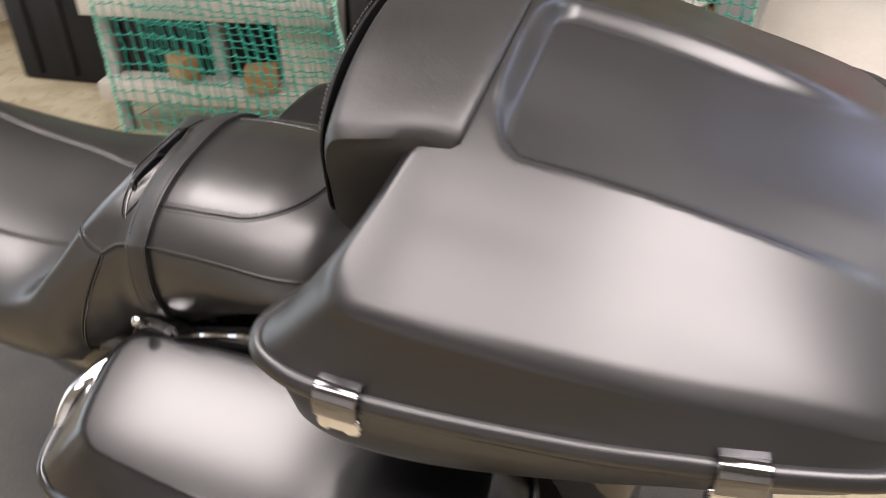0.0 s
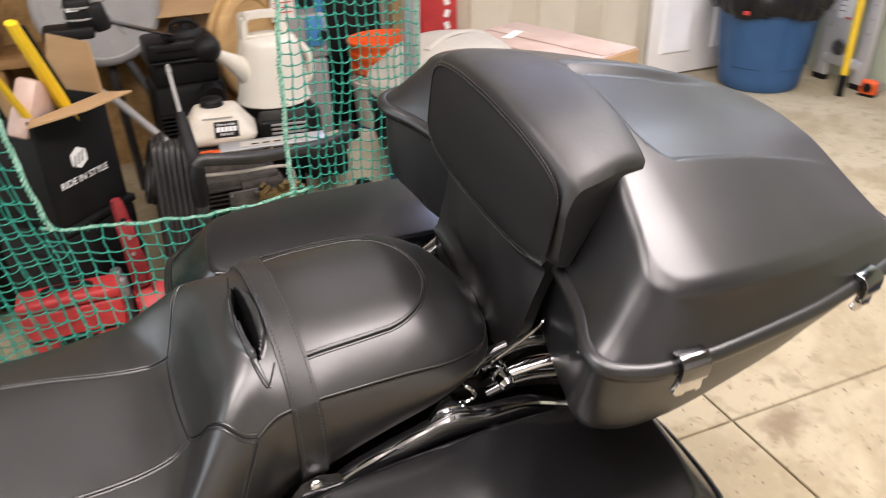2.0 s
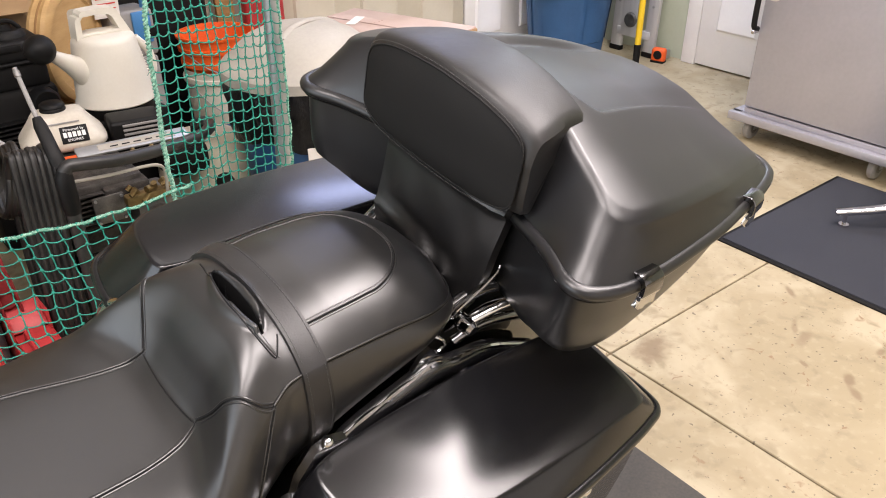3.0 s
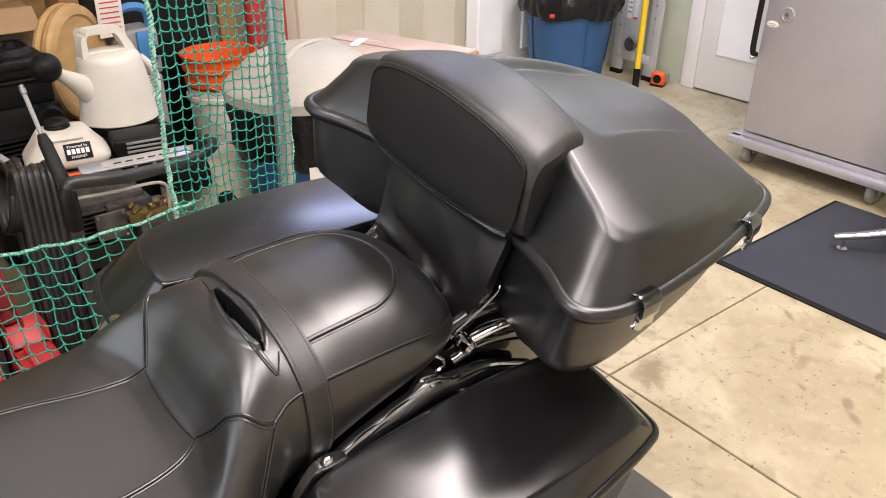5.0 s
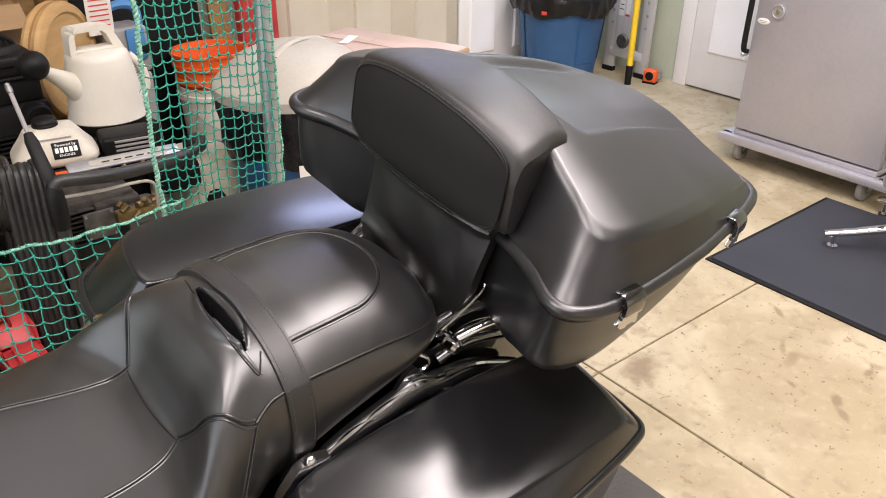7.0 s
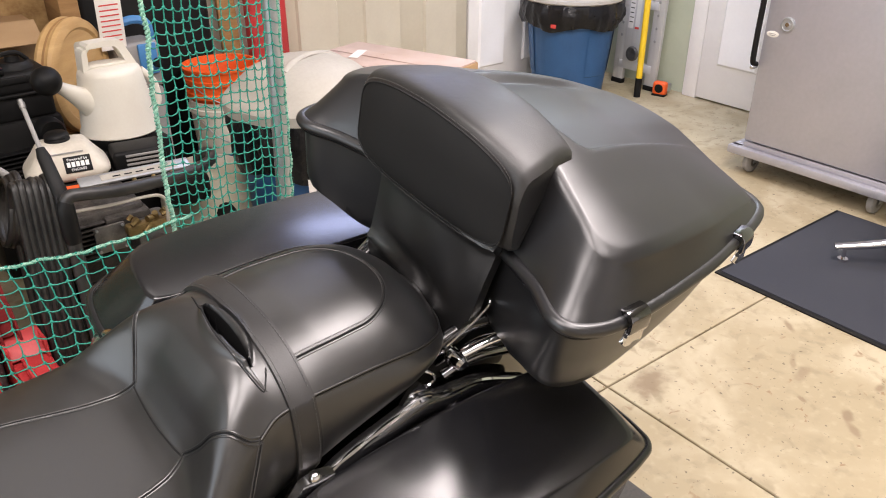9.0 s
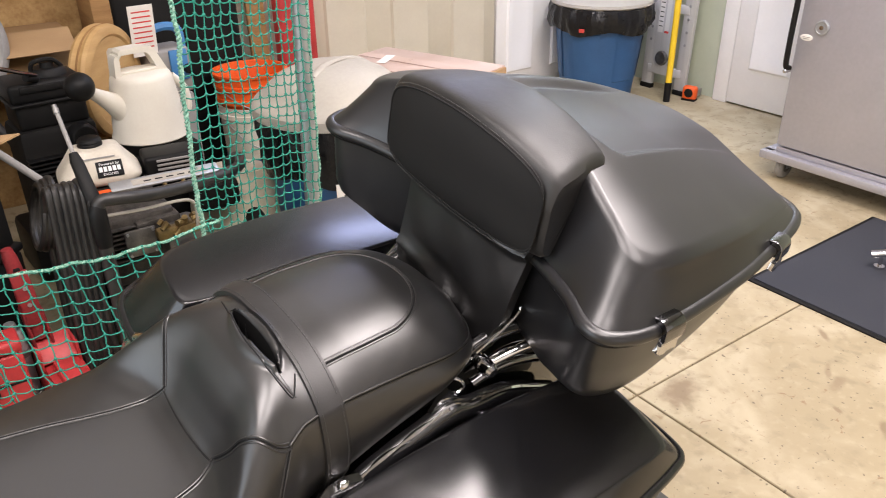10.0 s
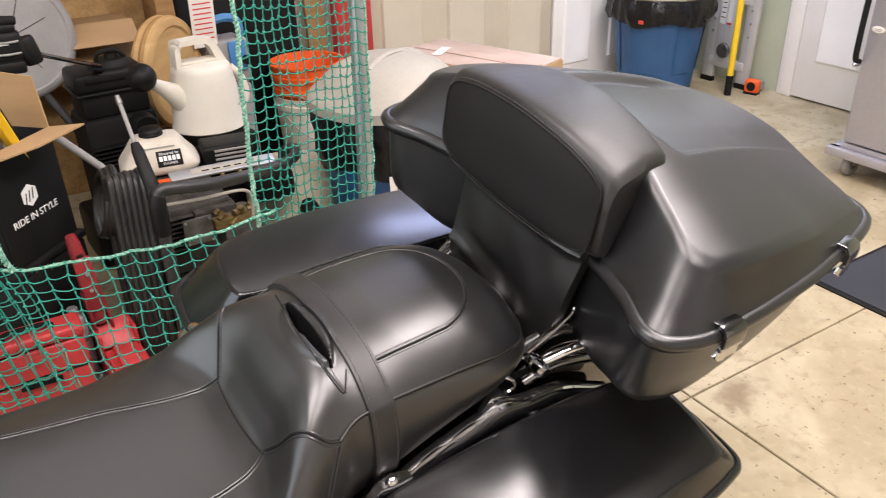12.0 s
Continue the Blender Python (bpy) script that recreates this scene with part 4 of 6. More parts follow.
for s in (-1, 1):
    strip = spline([(-0.385, s * 0.165, 0.545), (-0.347, s * 0.158, 0.573), (-0.313, s * 0.152, 0.597), (-0.271, s * 0.150, 0.613), (-0.227, s * 0.150, 0.628), (-0.177, s * 0.149, 0.640), (-0.128, s * 0.147, 0.627), (-0.062, s * 0.144, 0.613), (0.012, s * 0.142, 0.577), (0.07, s * 0.135, 0.54)], 8)
    ring0 = [(0.010, -0.018), (0.013, -0.008), (0.012, 0.004), (0.009, 0.011), (0.003, 0.016), (-0.008, 0.017), (-0.012, 0.006), (-0.010, -0.018)]
    band = part("fender_strut", loft([[p + Vector((0, s * a, b)) for a, b in ring0] for p in strip]), GLOSS_BLACK, bike, "gloss black fender support with bright edges")
    part("strut_edge", tube([p + Vector((0, s * 0.004, 0.0125)) for p in strip], [0.0036 + 0.0016 * math.sin(0.35 * k) ** 2 for k in range(len(strip))], 8), CHROME, band)
    part("strut_edge", tube([p + Vector((0, s * 0.008, -0.013)) for p in strip[10:]], 0.0016, 6), CHROME, band)
    part("strap_bracket", loft([[Vector((x, s * (y + 0.25 * max(0, 0.60 - z)), z)) for x, z in ((-0.398, 0.555), (-0.372, 0.574), (-0.349, 0.597), (-0.322, 0.615), (-0.321, 0.630), (-0.346, 0.639), (-0.366, 0.632), (-0.388, 0.597), (-0.402, 0.566))] for y in (0.160, 0.172)]), CHROME, bike, "chrome strap bracket")
    part("strut_plate", loft([[Vector((x, s * y, z)) for x, z in ((-0.204, 0.652), (-0.178, 0.645), (-0.150, 0.650), (-0.178, 0.682), (-0.190, 0.676))] for y in (0.140, 0.147)]), CHROME, bike)
    part("bag_rail", tube(spline([(-0.115, s * 0.126, 0.645), (-0.075, s * 0.130, 0.660), (-0.03, s * 0.132, 0.654), (0.02, s * 0.132, 0.636), (0.06, s * 0.128, 0.612)], 8), 0.0075, 12), DARK_CHROME, bike)
    part("bag_rail", tube(spline([(-0.10, s * 0.118, 0.660), (-0.06, s * 0.122, 0.678), (-0.02, s * 0.124, 0.674), (0.03, s * 0.124, 0.656)], 8), 0.005, 12), DARK_CHROME, bike)
    part("bolt", join(rod((-0.115, s * 0.150, 0.612), (-0.115, s * 0.160, 0.612), 0.009), ball(-0.115, s * 0.160, 0.612, 0.0075)), CHROME, bike)
    part("bolt", join(rod((-0.235, s * 0.150, 0.585), (-0.235, s * 0.160, 0.585), 0.008), ball(-0.235, s * 0.160, 0.585, 0.0065)), CHROME, bike)
    part("bolt", join(rod((-0.352, s * 0.166, 0.630), (-0.354, s * 0.176, 0.644), 0.0050), ball(-0.355, s * 0.177, 0.650, 0.0075)), CHROME, bike)
    part("bolt", join(rod((-0.155, s * 0.128, 0.630), (-0.155, s * 0.139, 0.630), 0.008), rod((-0.155, s * 0.139, 0.630), (-0.155, s * 0.142, 0.630), 0.005)), CHROME, bike)
    part("docking_post", join(rod((-0.095, s * 0.088, 0.668), (-0.095, s * 0.140, 0.668), 0.0095), rod((-0.095, s * 0.116, 0.668), (-0.095, s * 0.122, 0.668), 0.0125),
                              rod((-0.095, s * 0.100, 0.668), (-0.095, s * 0.105, 0.668), 0.0125), rod((-0.095, s * 0.138, 0.668), (-0.095, s * 0.144, 0.668), 0.011, 0.008),
                              block(-0.100, s * 0.100, 0.660, 0.028, 0.016, 0.034, 0.005)), CHROME, bike, "chrome docking post")
    if s < 0:
        part("bail_wire", tube(spline([(-0.112, s * 0.115, 0.684), (-0.105, s * 0.120, 0.698), (-0.08, s * 0.125, 0.722), (-0.058, s * 0.128, 0.745), (-0.05, s * 0.124, 0.752)], 6), 0.0026, 8), CHROME, bike)
    part("clip", tube(spline([(-0.150, s * 0.118, 0.668), (-0.140, s * 0.128, 0.664), (-0.135, s * 0.130, 0.652), (-0.146, s * 0.130, 0.645), (-0.156, s * 0.128, 0.652)], 6), 0.0028, 8), CHROME, bike)
    part("rack_rail", tube(spline([(-0.125, s * 0.098, 0.672), (-0.07, s * 0.106, 0.700), (-0.02, s * 0.122, 0.712), (0.05, s * 0.14, 0.722), (0.14, s * 0.14, 0.735), (0.28, s * 0.13, 0.775)], 8), 0.0105, 12), GLOSS_BLACK, bike, "black luggage rack rail")
    part("rack_rail", tube(spline([(-0.085, s * 0.128, 0.672), (-0.04, s * 0.140, 0.690), (0.0, s * 0.150, 0.694), (0.05, s * 0.155, 0.690)], 8), 0.007, 12), CHROME, bike)
    part("bag_guard", tube(spline([(-0.40, s * 0.17, 0.36), (-0.425, s * 0.25, 0.42), (-0.43, s * 0.30, 0.50), (-0.425, s * 0.25, 0.565), (-0.40, s * 0.17, 0.57)], 8), 0.012, 12), CHROME, bike, "chrome saddlebag guard bar")
    part("side_cover", moved(ball(0, 0, 0, 0.1, 24), Matrix.Translation((-0.50, s * 0.145, 0.50)) @ Matrix.Diagonal((1.15, 0.35, 0.75, 1))), GLOSS_BLACK, bike, "gloss black side cover")
part("rack_plate", block(0.14, 0, 0.742, 0.34, 0.22, 0.014, 0.004), PLASTIC_BLACK, bike)
part("tail_light", join(block(0.262, 0, 0.45, 0.03, 0.10, 0.06, 0.012)), RED_LENS, bike, "red tail light")
part("fender_tip", block(0.225, -0.02, 0.60, 0.05, 0.16, 0.20, 0.02), GLOSS_BLACK, bike)
part("seat_bracket", join(block(-0.085, 0, 0.682, 0.05, 0.06, 0.006, 0.002), rod((-0.075, 0, 0.684), (-0.075, 0, 0.694), 0.009)), PLASTIC_BLACK, bike)


# added blocks that darken the space between seat and struts
part("inner_panel", join(block(-0.30, 0, 0.50, 0.46, 0.24, 0.20, 0.03, 3), block(-0.12, 0, 0.58, 0.34, 0.215, 0.13, 0.02, 3)), PLASTIC_BLACK, bike, "black filler added under the seat to keep the gap dark")
# ---- right side of the room ----
def floor_mat():
    x0, x1, y0, y1 = 1.397, 2.172, -0.80, 0.373
    m = thing("floor_mat", "charcoal ribbed floor mat with rubber border", "mat", pose(0, 0, 0))
    part("ribbed_top", block((x0 + x1) / 2, (y0 + y1) / 2, 0.006, x1 - x0 - 0.03, y1 - y0 - 0.03, 0.010, 0.002), MAT, m)
    part("border", block((x0 + x1) / 2, (y0 + y1) / 2, 0.003, x1 - x0, y1 - y0, 0.006, 0.002), RUBBER, m)


floor_mat()


def cabinet():
    c = thing("holding_cabinet", "tall brushed metal cabinet on a wheeled dolly", "cabinet", pose(0, 0, 0))
    x0, x1, y0, y1 = 2.222, 2.83, 0.238, 0.833
    ym = (y0 + y1) / 2
    part("body", block((x0 + x1) / 2 + 0.02, ym, 0.89, x1 - x0 - 0.04, y1 - y0, 1.50, 0.006), CABINET, c)
    door = part("door", block(x0 + 0.012, ym, 0.89, 0.030, y1 - y0 + 0.004, 1.49, 0.008, 3), CABINET, c)
    part("badge", moved(lathe([(0.001, 0), (0.022, 0), (0.022, 0.0015), (0.020, 0.002), (0.001, 0.002)], 28), pose(x0 - 0.003, 0.797, 0.586, 0, -90, 0) @ Matrix.Diagonal((0.55, 1.15, 1, 1))), PAPER, door, "white oval sticker")
    part("badge_line", join(*[block(x0 - 0.0056, 0.797, 0.588 - 0.006 * k, 0.0006, 0.030 - 0.008 * k, 0.002, 0) for k in range(2)]), GREY_PAINT, door)
    gauge = part("gauge", moved(lathe([(0.001, 0), (0.028, 0), (0.028, 0.006), (0.023, 0.008), (0.021, 0.004), (0.001, 0.003)], 32), pose(x0 - 0.003, 0.743, 0.631, 0, -90, 0)), STEEL, door, "round metal lock plate")
    part("keyhole", join(rod((x0 - 0.004, 0.743, 0.631), (x0 - 0.011, 0.743, 0.631), 0.009, 0.008, 16), block(x0 - 0.0115, 0.743, 0.631, 0.002, 0.003, 0.012, 0)), CHROME, gauge)
    part("handle", tube(spline([(x0 - 0.004, y1 + 0.008, 0.46), (x0 - 0.026, y1 + 0.012, 0.475), (x0 - 0.030, y1 + 0.012, 0.56), (x0 - 0.028, y1 + 0.012, 0.68), (x0 - 0.026, y1 + 0.010, 0.80), (x0 - 0.004, y1 + 0.008, 0.82)], 8), 0.011, 10), PLASTIC_BLACK, door, "black door handle")
    part("handle_end", join(rod((x0, y1 + 0.010, 0.452), (x0 - 0.028, y1 + 0.010, 0.452), 0.009), ball(x0 - 0.028, y1 + 0.010, 0.452, 0.009)), CHROME, door)
    for z in (0.3, 1.5):
        part("hinge", block(x0 + 0.01, y0 - 0.006, z, 0.03, 0.012, 0.09, 0.003), STEEL, c)
    part("dolly", join(block(x0 - 0.004, ym, 0.100, 0.05, y1 - y0 + 0.11, 0.034, 0.006), block(x1 + 0.03, ym, 0.100, 0.05, y1 - y0 + 0.11, 0.034, 0.006),
                       block((x0 + x1) / 2, y0 - 0.03, 0.100, x1 - x0 + 0.02, 0.05, 0.034, 0.006), block((x0 + x1) / 2, y1 + 0.03, 0.100, x1 - x0 + 0.02, 0.05, 0.034, 0.006),
                       block((x0 + x1) / 2, ym, 0.128, x1 - x0, y1 - y0, 0.022, 0.003)), CABINET, c, "light grey dolly frame")
    for x in (x0 + 0.042, x1 - 0.03):
        for y in (y0 + 0.045, y1 - 0.025):
            w = part("caster", moved(lathe([(0.015, -0.014), (0.042, -0.014), (0.048, -0.009), (0.0495, 0), (0.048, 0.009), (0.042, 0.014), (0.015, 0.014)], 28), pose(x, y, 0.0495, 90, 0, 0)), GREY_PAINT, c, "grey caster wheel")
            part("hub", moved(lathe([(0.001, -0.013), (0.019, -0.016), (0.029, -0.011), (0.029, 0.011), (0.019, 0.016), (0.001, 0.013)], 24), pose(x, y, 0.0495, 90, 0, 0)), CAST, w)
            part("fork", join(block(x, y - 0.020, 0.075, 0.028, 0.003, 0.060, 0.001), block(x, y + 0.020, 0.075, 0.028, 0.003, 0.060, 0.001), block(x, y, 0.107, 0.05, 0.05, 0.005, 0.001)), STEEL, w)


cabinet()


def stool():
    s = thing("swivel_stool", "swivel stool with a chrome base and foot ring", "stool", site(1.82, 0.17, 1.790, 0.158, 1.055, -0.6) @ pose(2.01, -0.08, 0.011))
    part("column", join(rod((0, 0, 0.08), (0, 0, 0.62), 0.025), rod((0, 0, 0.05), (0, 0, 0.12), 0.045, 0.035)), CHROME, s)
    for k in range(5):
        a = radians(128 + 72 * k)
        tip = Vector((math.cos(a), math.sin(a), 0))
        leg = part("leg", tube([tip * r + Vector((0, 0, z)) for r, z in ((0.02, 0.10), (0.08, 0.098), (0.16, 0.085), (0.25, 0.062), (0.34, 0.044))], [0.020, 0.020, 0.018, 0.016, 0.014], 12, flat=0.8), CHROME, s)
        part("glide", join(rod(tip * 0.31 + Vector((0, 0, 0.0)), tip * 0.31 + Vector((0, 0, 0.008)), 0.016), rod(tip * 0.31 + Vector((0, 0, 0.008)), tip * 0.31 + Vector((0, 0, 0.04)), 0.006)), CHROME, leg)
    part("foot_ring", tube([Vector((0.20 * math.cos(a), 0.20 * math.sin(a), 0.22)) for a in [2 * math.pi * k / 48 for k in range(48)]], 0.011, 10, True), CHROME, s)
    for k in range(3):
        a = radians(60 + 120 * k)
        part("ring_spoke", rod((0.02 * math.cos(a), 0.02 * math.sin(a), 0.22), (0.2 * math.cos(a), 0.2 * math.sin(a), 0.22), 0.007), CHROME, s)
    part("seat_pad", moved(lathe([(0.001, 0), (0.15, 0), (0.17, 0.015), (0.172, 0.035), (0.15, 0.06), (0.001, 0.065)], 36), Matrix.Translation((0, 0, 0.62))), LEATHER, s, "round black padded seat")


stool()


def blue_can():
    c = thing("trash_can", "blue plastic trash can with a black liner and grey lid", "trash can", site(2.44, 1.94, 2.540, 2.155, 1.16) @ pose(2.44, 1.94, 0))
    prof = [(0.001, 0.0), (0.158, 0.0), (0.168, 0.012)] + [(0.168 + 0.042 * k / 10, 0.012 + 0.41 * k / 10) for k in range(1, 11)] + [(0.202, 0.422), (0.165, 0.02), (0.001, 0.012)]
    body = part("body", lathe(prof, 48), BLUE_BIN, c)
    for k in range(6):
        a0 = radians(60 * k + 8)
        rings = []
        for z, e in ((0.10, 0.0), (0.105, 0.005), (0.32, 0.005), (0.325, 0.0)):
            rr = 0.1675 + 0.042 * (z - 0.012) / 0.41 + e
            rings.append([Vector((rr * math.cos(a0 + radians(36) * j / 8), rr * math.sin(a0 + radians(36) * j / 8), z)) for j in range(9)])
        part("panel", loft(rings, False, False, closed=False), BLUE_BIN, body)
    rings = []
    for z, r in ((0.325, 0.226), (0.36, 0.240), (0.40, 0.240), (0.43, 0.232), (0.436, 0.21)):
        rings.append([Vector(((r + 0.006 * math.sin(13 * a + 40 * z) + 0.004 * math.sin(29 * a)) * math.cos(a), (r + 0.006 * math.sin(13 * a + 40 * z) + 0.004 * math.sin(29 * a)) * math.sin(a), z + 0.012 * math.sin(5 * a) * (1 if z < 0.40 else 0))) for a in [2 * math.pi * k / 96 for k in range(96)]])
    part("liner", loft(rings, False, False), BAG_BLACK, c, "black bin liner folded over the edge")
    part("lid", moved(lathe([(0.001, 0.065), (0.10, 0.06), (0.16, 0.044), (0.205, 0.022), (0.228, 0.012), (0.232, 0.0), (0.222, -0.01), (0.001, -0.008)], 48), Matrix.Translation((0, 0, 0.438))), LID_GREY, c, "pale grey domed lid")
    part("tag", moved(block(0, 0, 0, 0.024, 0.003, 0.016, 0.001), pose(-0.222, -0.100, 0.345, 0, 0, -66)), PRINT_RED, c)


blue_can()


def ladder():
    l = thing("folding_ladder", "aluminium folding ladder leaning on the wall", "ladder", site(2.76, 1.76, 2.905, 1.960, 1.14, 1) @ pose(2.76, 1.76, 0, 0, 2, 0))
    for y in (-0.10, 0.10):
        part("rail", join(block(-0.02, y, 0.9, 0.022, 0.062, 1.76, 0.003)), ALU, l)
        part("foot", block(-0.02, y, 0.012, 0.03, 0.066, 0.024, 0.004), RUBBER, l)
        for k in range(5):
            part("rivet", moved(lathe([(0.001, 0.003), (0.006, 0.002), (0.007, 0), (0.001, 0)], 12), pose(-0.033, y, 0.24 + 0.06 * k, 0, -90, 0)), STEEL, l)
    for k in range(5):
        part("rung", block(-0.02, 0, 0.10 + 0.30 * k, 0.03, 0.2, 0.04, 0.004), ALU, l)
    part("hinge_joint", moved(lathe([(0.001, 0.018), (0.03, 0.016), (0.036, 0.008), (0.036, 0), (0.001, 0)], 28), pose(-0.033, 0.02, 0.16, 0, -90, 0)), CAST, l)
    part("brace_plate", block(-0.034, 0.03, 0.33, 0.003, 0.09, 0.50, 0.001), ALU, l)
    part("warning_label", block(-0.037, 0.05, 0.36, 0.001, 0.03, 0.16, 0), PRINT_WHITE, l)
    part("warning_label", block(-0.037, 0.012, 0.36, 0.001, 0.025, 0.16, 0), PRINT_WHITE, l)
    part("label_bar", block(-0.0375, 0.012, 0.455, 0.001, 0.025, 0.015, 0), PRINT_RED, l)
    part("label_bar", block(-0.0375, 0.012, 0.285, 0.001, 0.025, 0.010, 0), PRINT_RED, l)
    for k in range(6):
        part("label_line", block(-0.0378, 0.05, 0.42 - 0.022 * k, 0.0008, 0.022, 0.004, 0), INK, l)
    return l


ladder()


def level_tool():
    p = thing("yellow_pole", "yellow fibreglass pole with a black rubber end", "pole", site(2.64, 1.655, 2.735, 1.81, 1.14, 1) @ pose(2.64, 1.655, 0.0, -3, 4, 0))
    part("shaft", rod((0, 0, 0.085), (0, 0, 1.45), 0.0145, sides=16), YELLOW, p)
    part("grip", join(rod((0, 0, 0.0), (0, 0, 0.09), 0.0155, 0.0165)), RUBBER, p)
    t = thing("tape_measure", "orange tape measure on the floor", "tape measure", site(2.70, 1.60, 2.855, 1.752, 1.14, 1) @ pose(2.70, 1.60, 0.0, 0, 0, 15))
    part("case", block(0, 0, 0.036, 0.04, 0.068, 0.066, 0.014, 4), ORANGE, t)
    part("face", moved(lathe([(0.001, 0.002), (0.02, 0.0015), (0.021, 0), (0.001, 0)], 24), pose(-0.0205, 0, 0.038, 0, -90, 0)), PLASTIC_BLACK, t)
    part("foot_edge", block(0, 0, 0.005, 0.044, 0.066, 0.010, 0.003), PLASTIC_BLACK, t)
    f = thing("angle_frame", "white metal frame strip along the wall", "frame", site(2.80, 1.66, 2.945, 1.83, 1.12) @ pose(2.80, 1.66, 0))
    part("upright", block(0, 0.04, 0.55, 0.02, 0.03, 1.10, 0.002), WHITE_PAINT, f)
    part("foot_bar", block(-0.02, 0.0, 0.030, 0.03, 0.16, 0.04, 0.003), STEEL, f)
    for k in range(6):
        part("hole", moved(lathe([(0.001, 0.001), (0.004, 0.001), (0.004, 0), (0.001, 0)], 10), pose(-0.0105, 0.04, 0.12 + 0.09 * k, 0, -90, 0)), INK, f)


level_tool()


# ---- behind the motorcycle ----
def grey_bin():
    c = thing("trash_can", "blue trash can with black bag and domed grey lid", "trash can", site(0.545, 1.24, 0.451, 1.295, 1.088, 4.4) @ pose(0.545, 1.24, 0))
    part("body", lathe([(0.001, 0), (0.165, 0), (0.175, 0.012), (0.208, 0.47), (0.214, 0.49), (0.20, 0.49), (0.001, 0.02)], 44), BLUE_BIN, c)
    rings = []
    for z, r in ((0.32, 0.206), (0.36, 0.216), (0.41, 0.221), (0.46, 0.226), (0.49, 0.224), (0.494, 0.20)):
        rings.append([Vector(((r + 0.007 * math.sin(11 * a + 30 * z) + 0.004 * math.sin(27 * a)) * math.cos(a), (r + 0.007 * math.sin(11 * a + 30 * z) + 0.004 * math.sin(27 * a)) * math.sin(a), z + 0.016 * math.sin(4 * a) * (1 if z < 0.40 else 0))) for a in [2 * math.pi * k / 96 for k in range(96)]])
    part("liner", loft(rings, False, False), BAG_BLACK, c, "black bin liner hanging over the rim")
    lid = part("lid", moved(lathe([(0.001, 0.118), (0.06, 0.116), (0.11, 0.106), (0.155, 0.085), (0.190, 0.056), (0.210, 0.034), (0.222, 0.028), (0.234, 0.014), (0.234, -0.012), (0.226, -0.014), (0.001, 0.0)], 56), Matrix.Translation((0, 0, 0.50))), LID_GREY, c, "weathered grey domed lid")
    part("handle_rib", moved(tube(spline([(-0.10, -0.06, 0.106), (-0.05, -0.03, 0.122), (0.02, 0.0, 0.126), (0.10, 0.03, 0.112), (0.16, 0.06, 0.084)], 8), 0.012, 10, flat=0.6), Matrix.Translation((0, 0, 0.494))), LID_GREY, lid)
    part("label_sheet", moved(block(0, 0, 0, 0.09, 0.002, 0.10, 0), pose(-0.085, -0.196, 0.285, -4, 0, -22)), PAPER, c, "white printed sheet")
    for k in range(5):
        part("label_line", moved(block(0, 0, 0, 0.05 if k else 0.02, 0.001, 0.006, 0), pose(-0.0858, -0.1982, 0.315 - 0.014 * k, -4, 0, -22)), INK, c)


grey_bin()


def carton():
    b = thing("cardboard_box", "large flat cardboard box wrapped in clear film", "box", site(0.885, 1.1, 0.815, 1.142, 1.08, 3.1) @ pose(0.885, 1.28, 0, 0, 0, 16))
    part("carton", block(0.0, 0.0, 0.28, 0.25, 0.48, 0.55, 0.006), CARD, b)
    part("film_wrap", block(0.0, 0.0, 0.556, 0.244, 0.47, 0.006, 0.003), CARD_TAPE, b, "pinkish clear film over the top")
    part("tape", block(0.0, 0.0, 0.5605, 0.05, 0.46, 0.001, 0), CARD_TAPE, b)
    part("tape", moved(block(0, 0, 0, 0.10, 0.03, 0.001, 0), pose(-0.02, 0.12, 0.5610, 0, 0, 20)), PAPER, b)


carton()


def bucket_stack():
    p = thing("plastic_bucket", "white plastic bucket with a wire handle", "bucket", site(0.665, 2.0, 0.541, 2.19, 1.14, 5) @ pose(0.665, 2.0, 0), "buckets")
    part("pail", lathe([(0.001, 0), (0.108, 0), (0.112, 0.01), (0.122, 0.24), (0.130, 0.245), (0.130, 0.26), (0.123, 0.262), (0.124, 0.285), (0.118, 0.285), (0.10, 0.02), (0.001, 0.012)], 40), WHITE_PLASTIC, p)
    part("bail", tube(spline([(-0.128, 0, 0.25), (-0.09, -0.10, 0.17), (0.0, -0.14, 0.13), (0.09, -0.10, 0.17), (0.128, 0, 0.25)], 8), 0.0025, 6), STEEL, p)
    part("blue_band", lathe([(0.1135, 0.02), (0.1180, 0.10), (0.1186, 0.10), (0.1141, 0.02)], 40), BLUE_BIN, p, "blue printed band")
    o = thing("plastic_bucket", "orange plastic bucket nested in the white one", "bucket", site(0.665, 2.0, 0.541, 2.19, 1.14, 5) @ pose(0.665, 2.0, 0.205), "buckets")
    part("pail", lathe([(0.001, 0.0), (0.098, 0.0), (0.100, 0.01), (0.113, 0.085), (0.119, 0.092), (0.128, 0.094), (0.128, 0.110), (0.121, 0.112), (0.122, 0.140), (0.131, 0.143), (0.132, 0.157), (0.124, 0.159), (0.127, 0.186), (0.134, 0.188), (0.135, 0.196), (0.126, 0.196), (0.105, 0.02), (0.001, 0.015)], 44), ORANGE, o)
    part("bail", tube(spline([(-0.130, 0, 0.15), (-0.09, -0.105, 0.10), (0.0, -0.142, 0.07), (0.09, -0.105, 0.10), (0.130, 0, 0.15)], 8), 0.0022, 6), STEEL, o)
    part("sponge", block(-0.05, -0.06, 0.165, 0.06, 0.04, 0.02, 0.008), LIME, o, "lime green sponge inside")


bucket_stack()


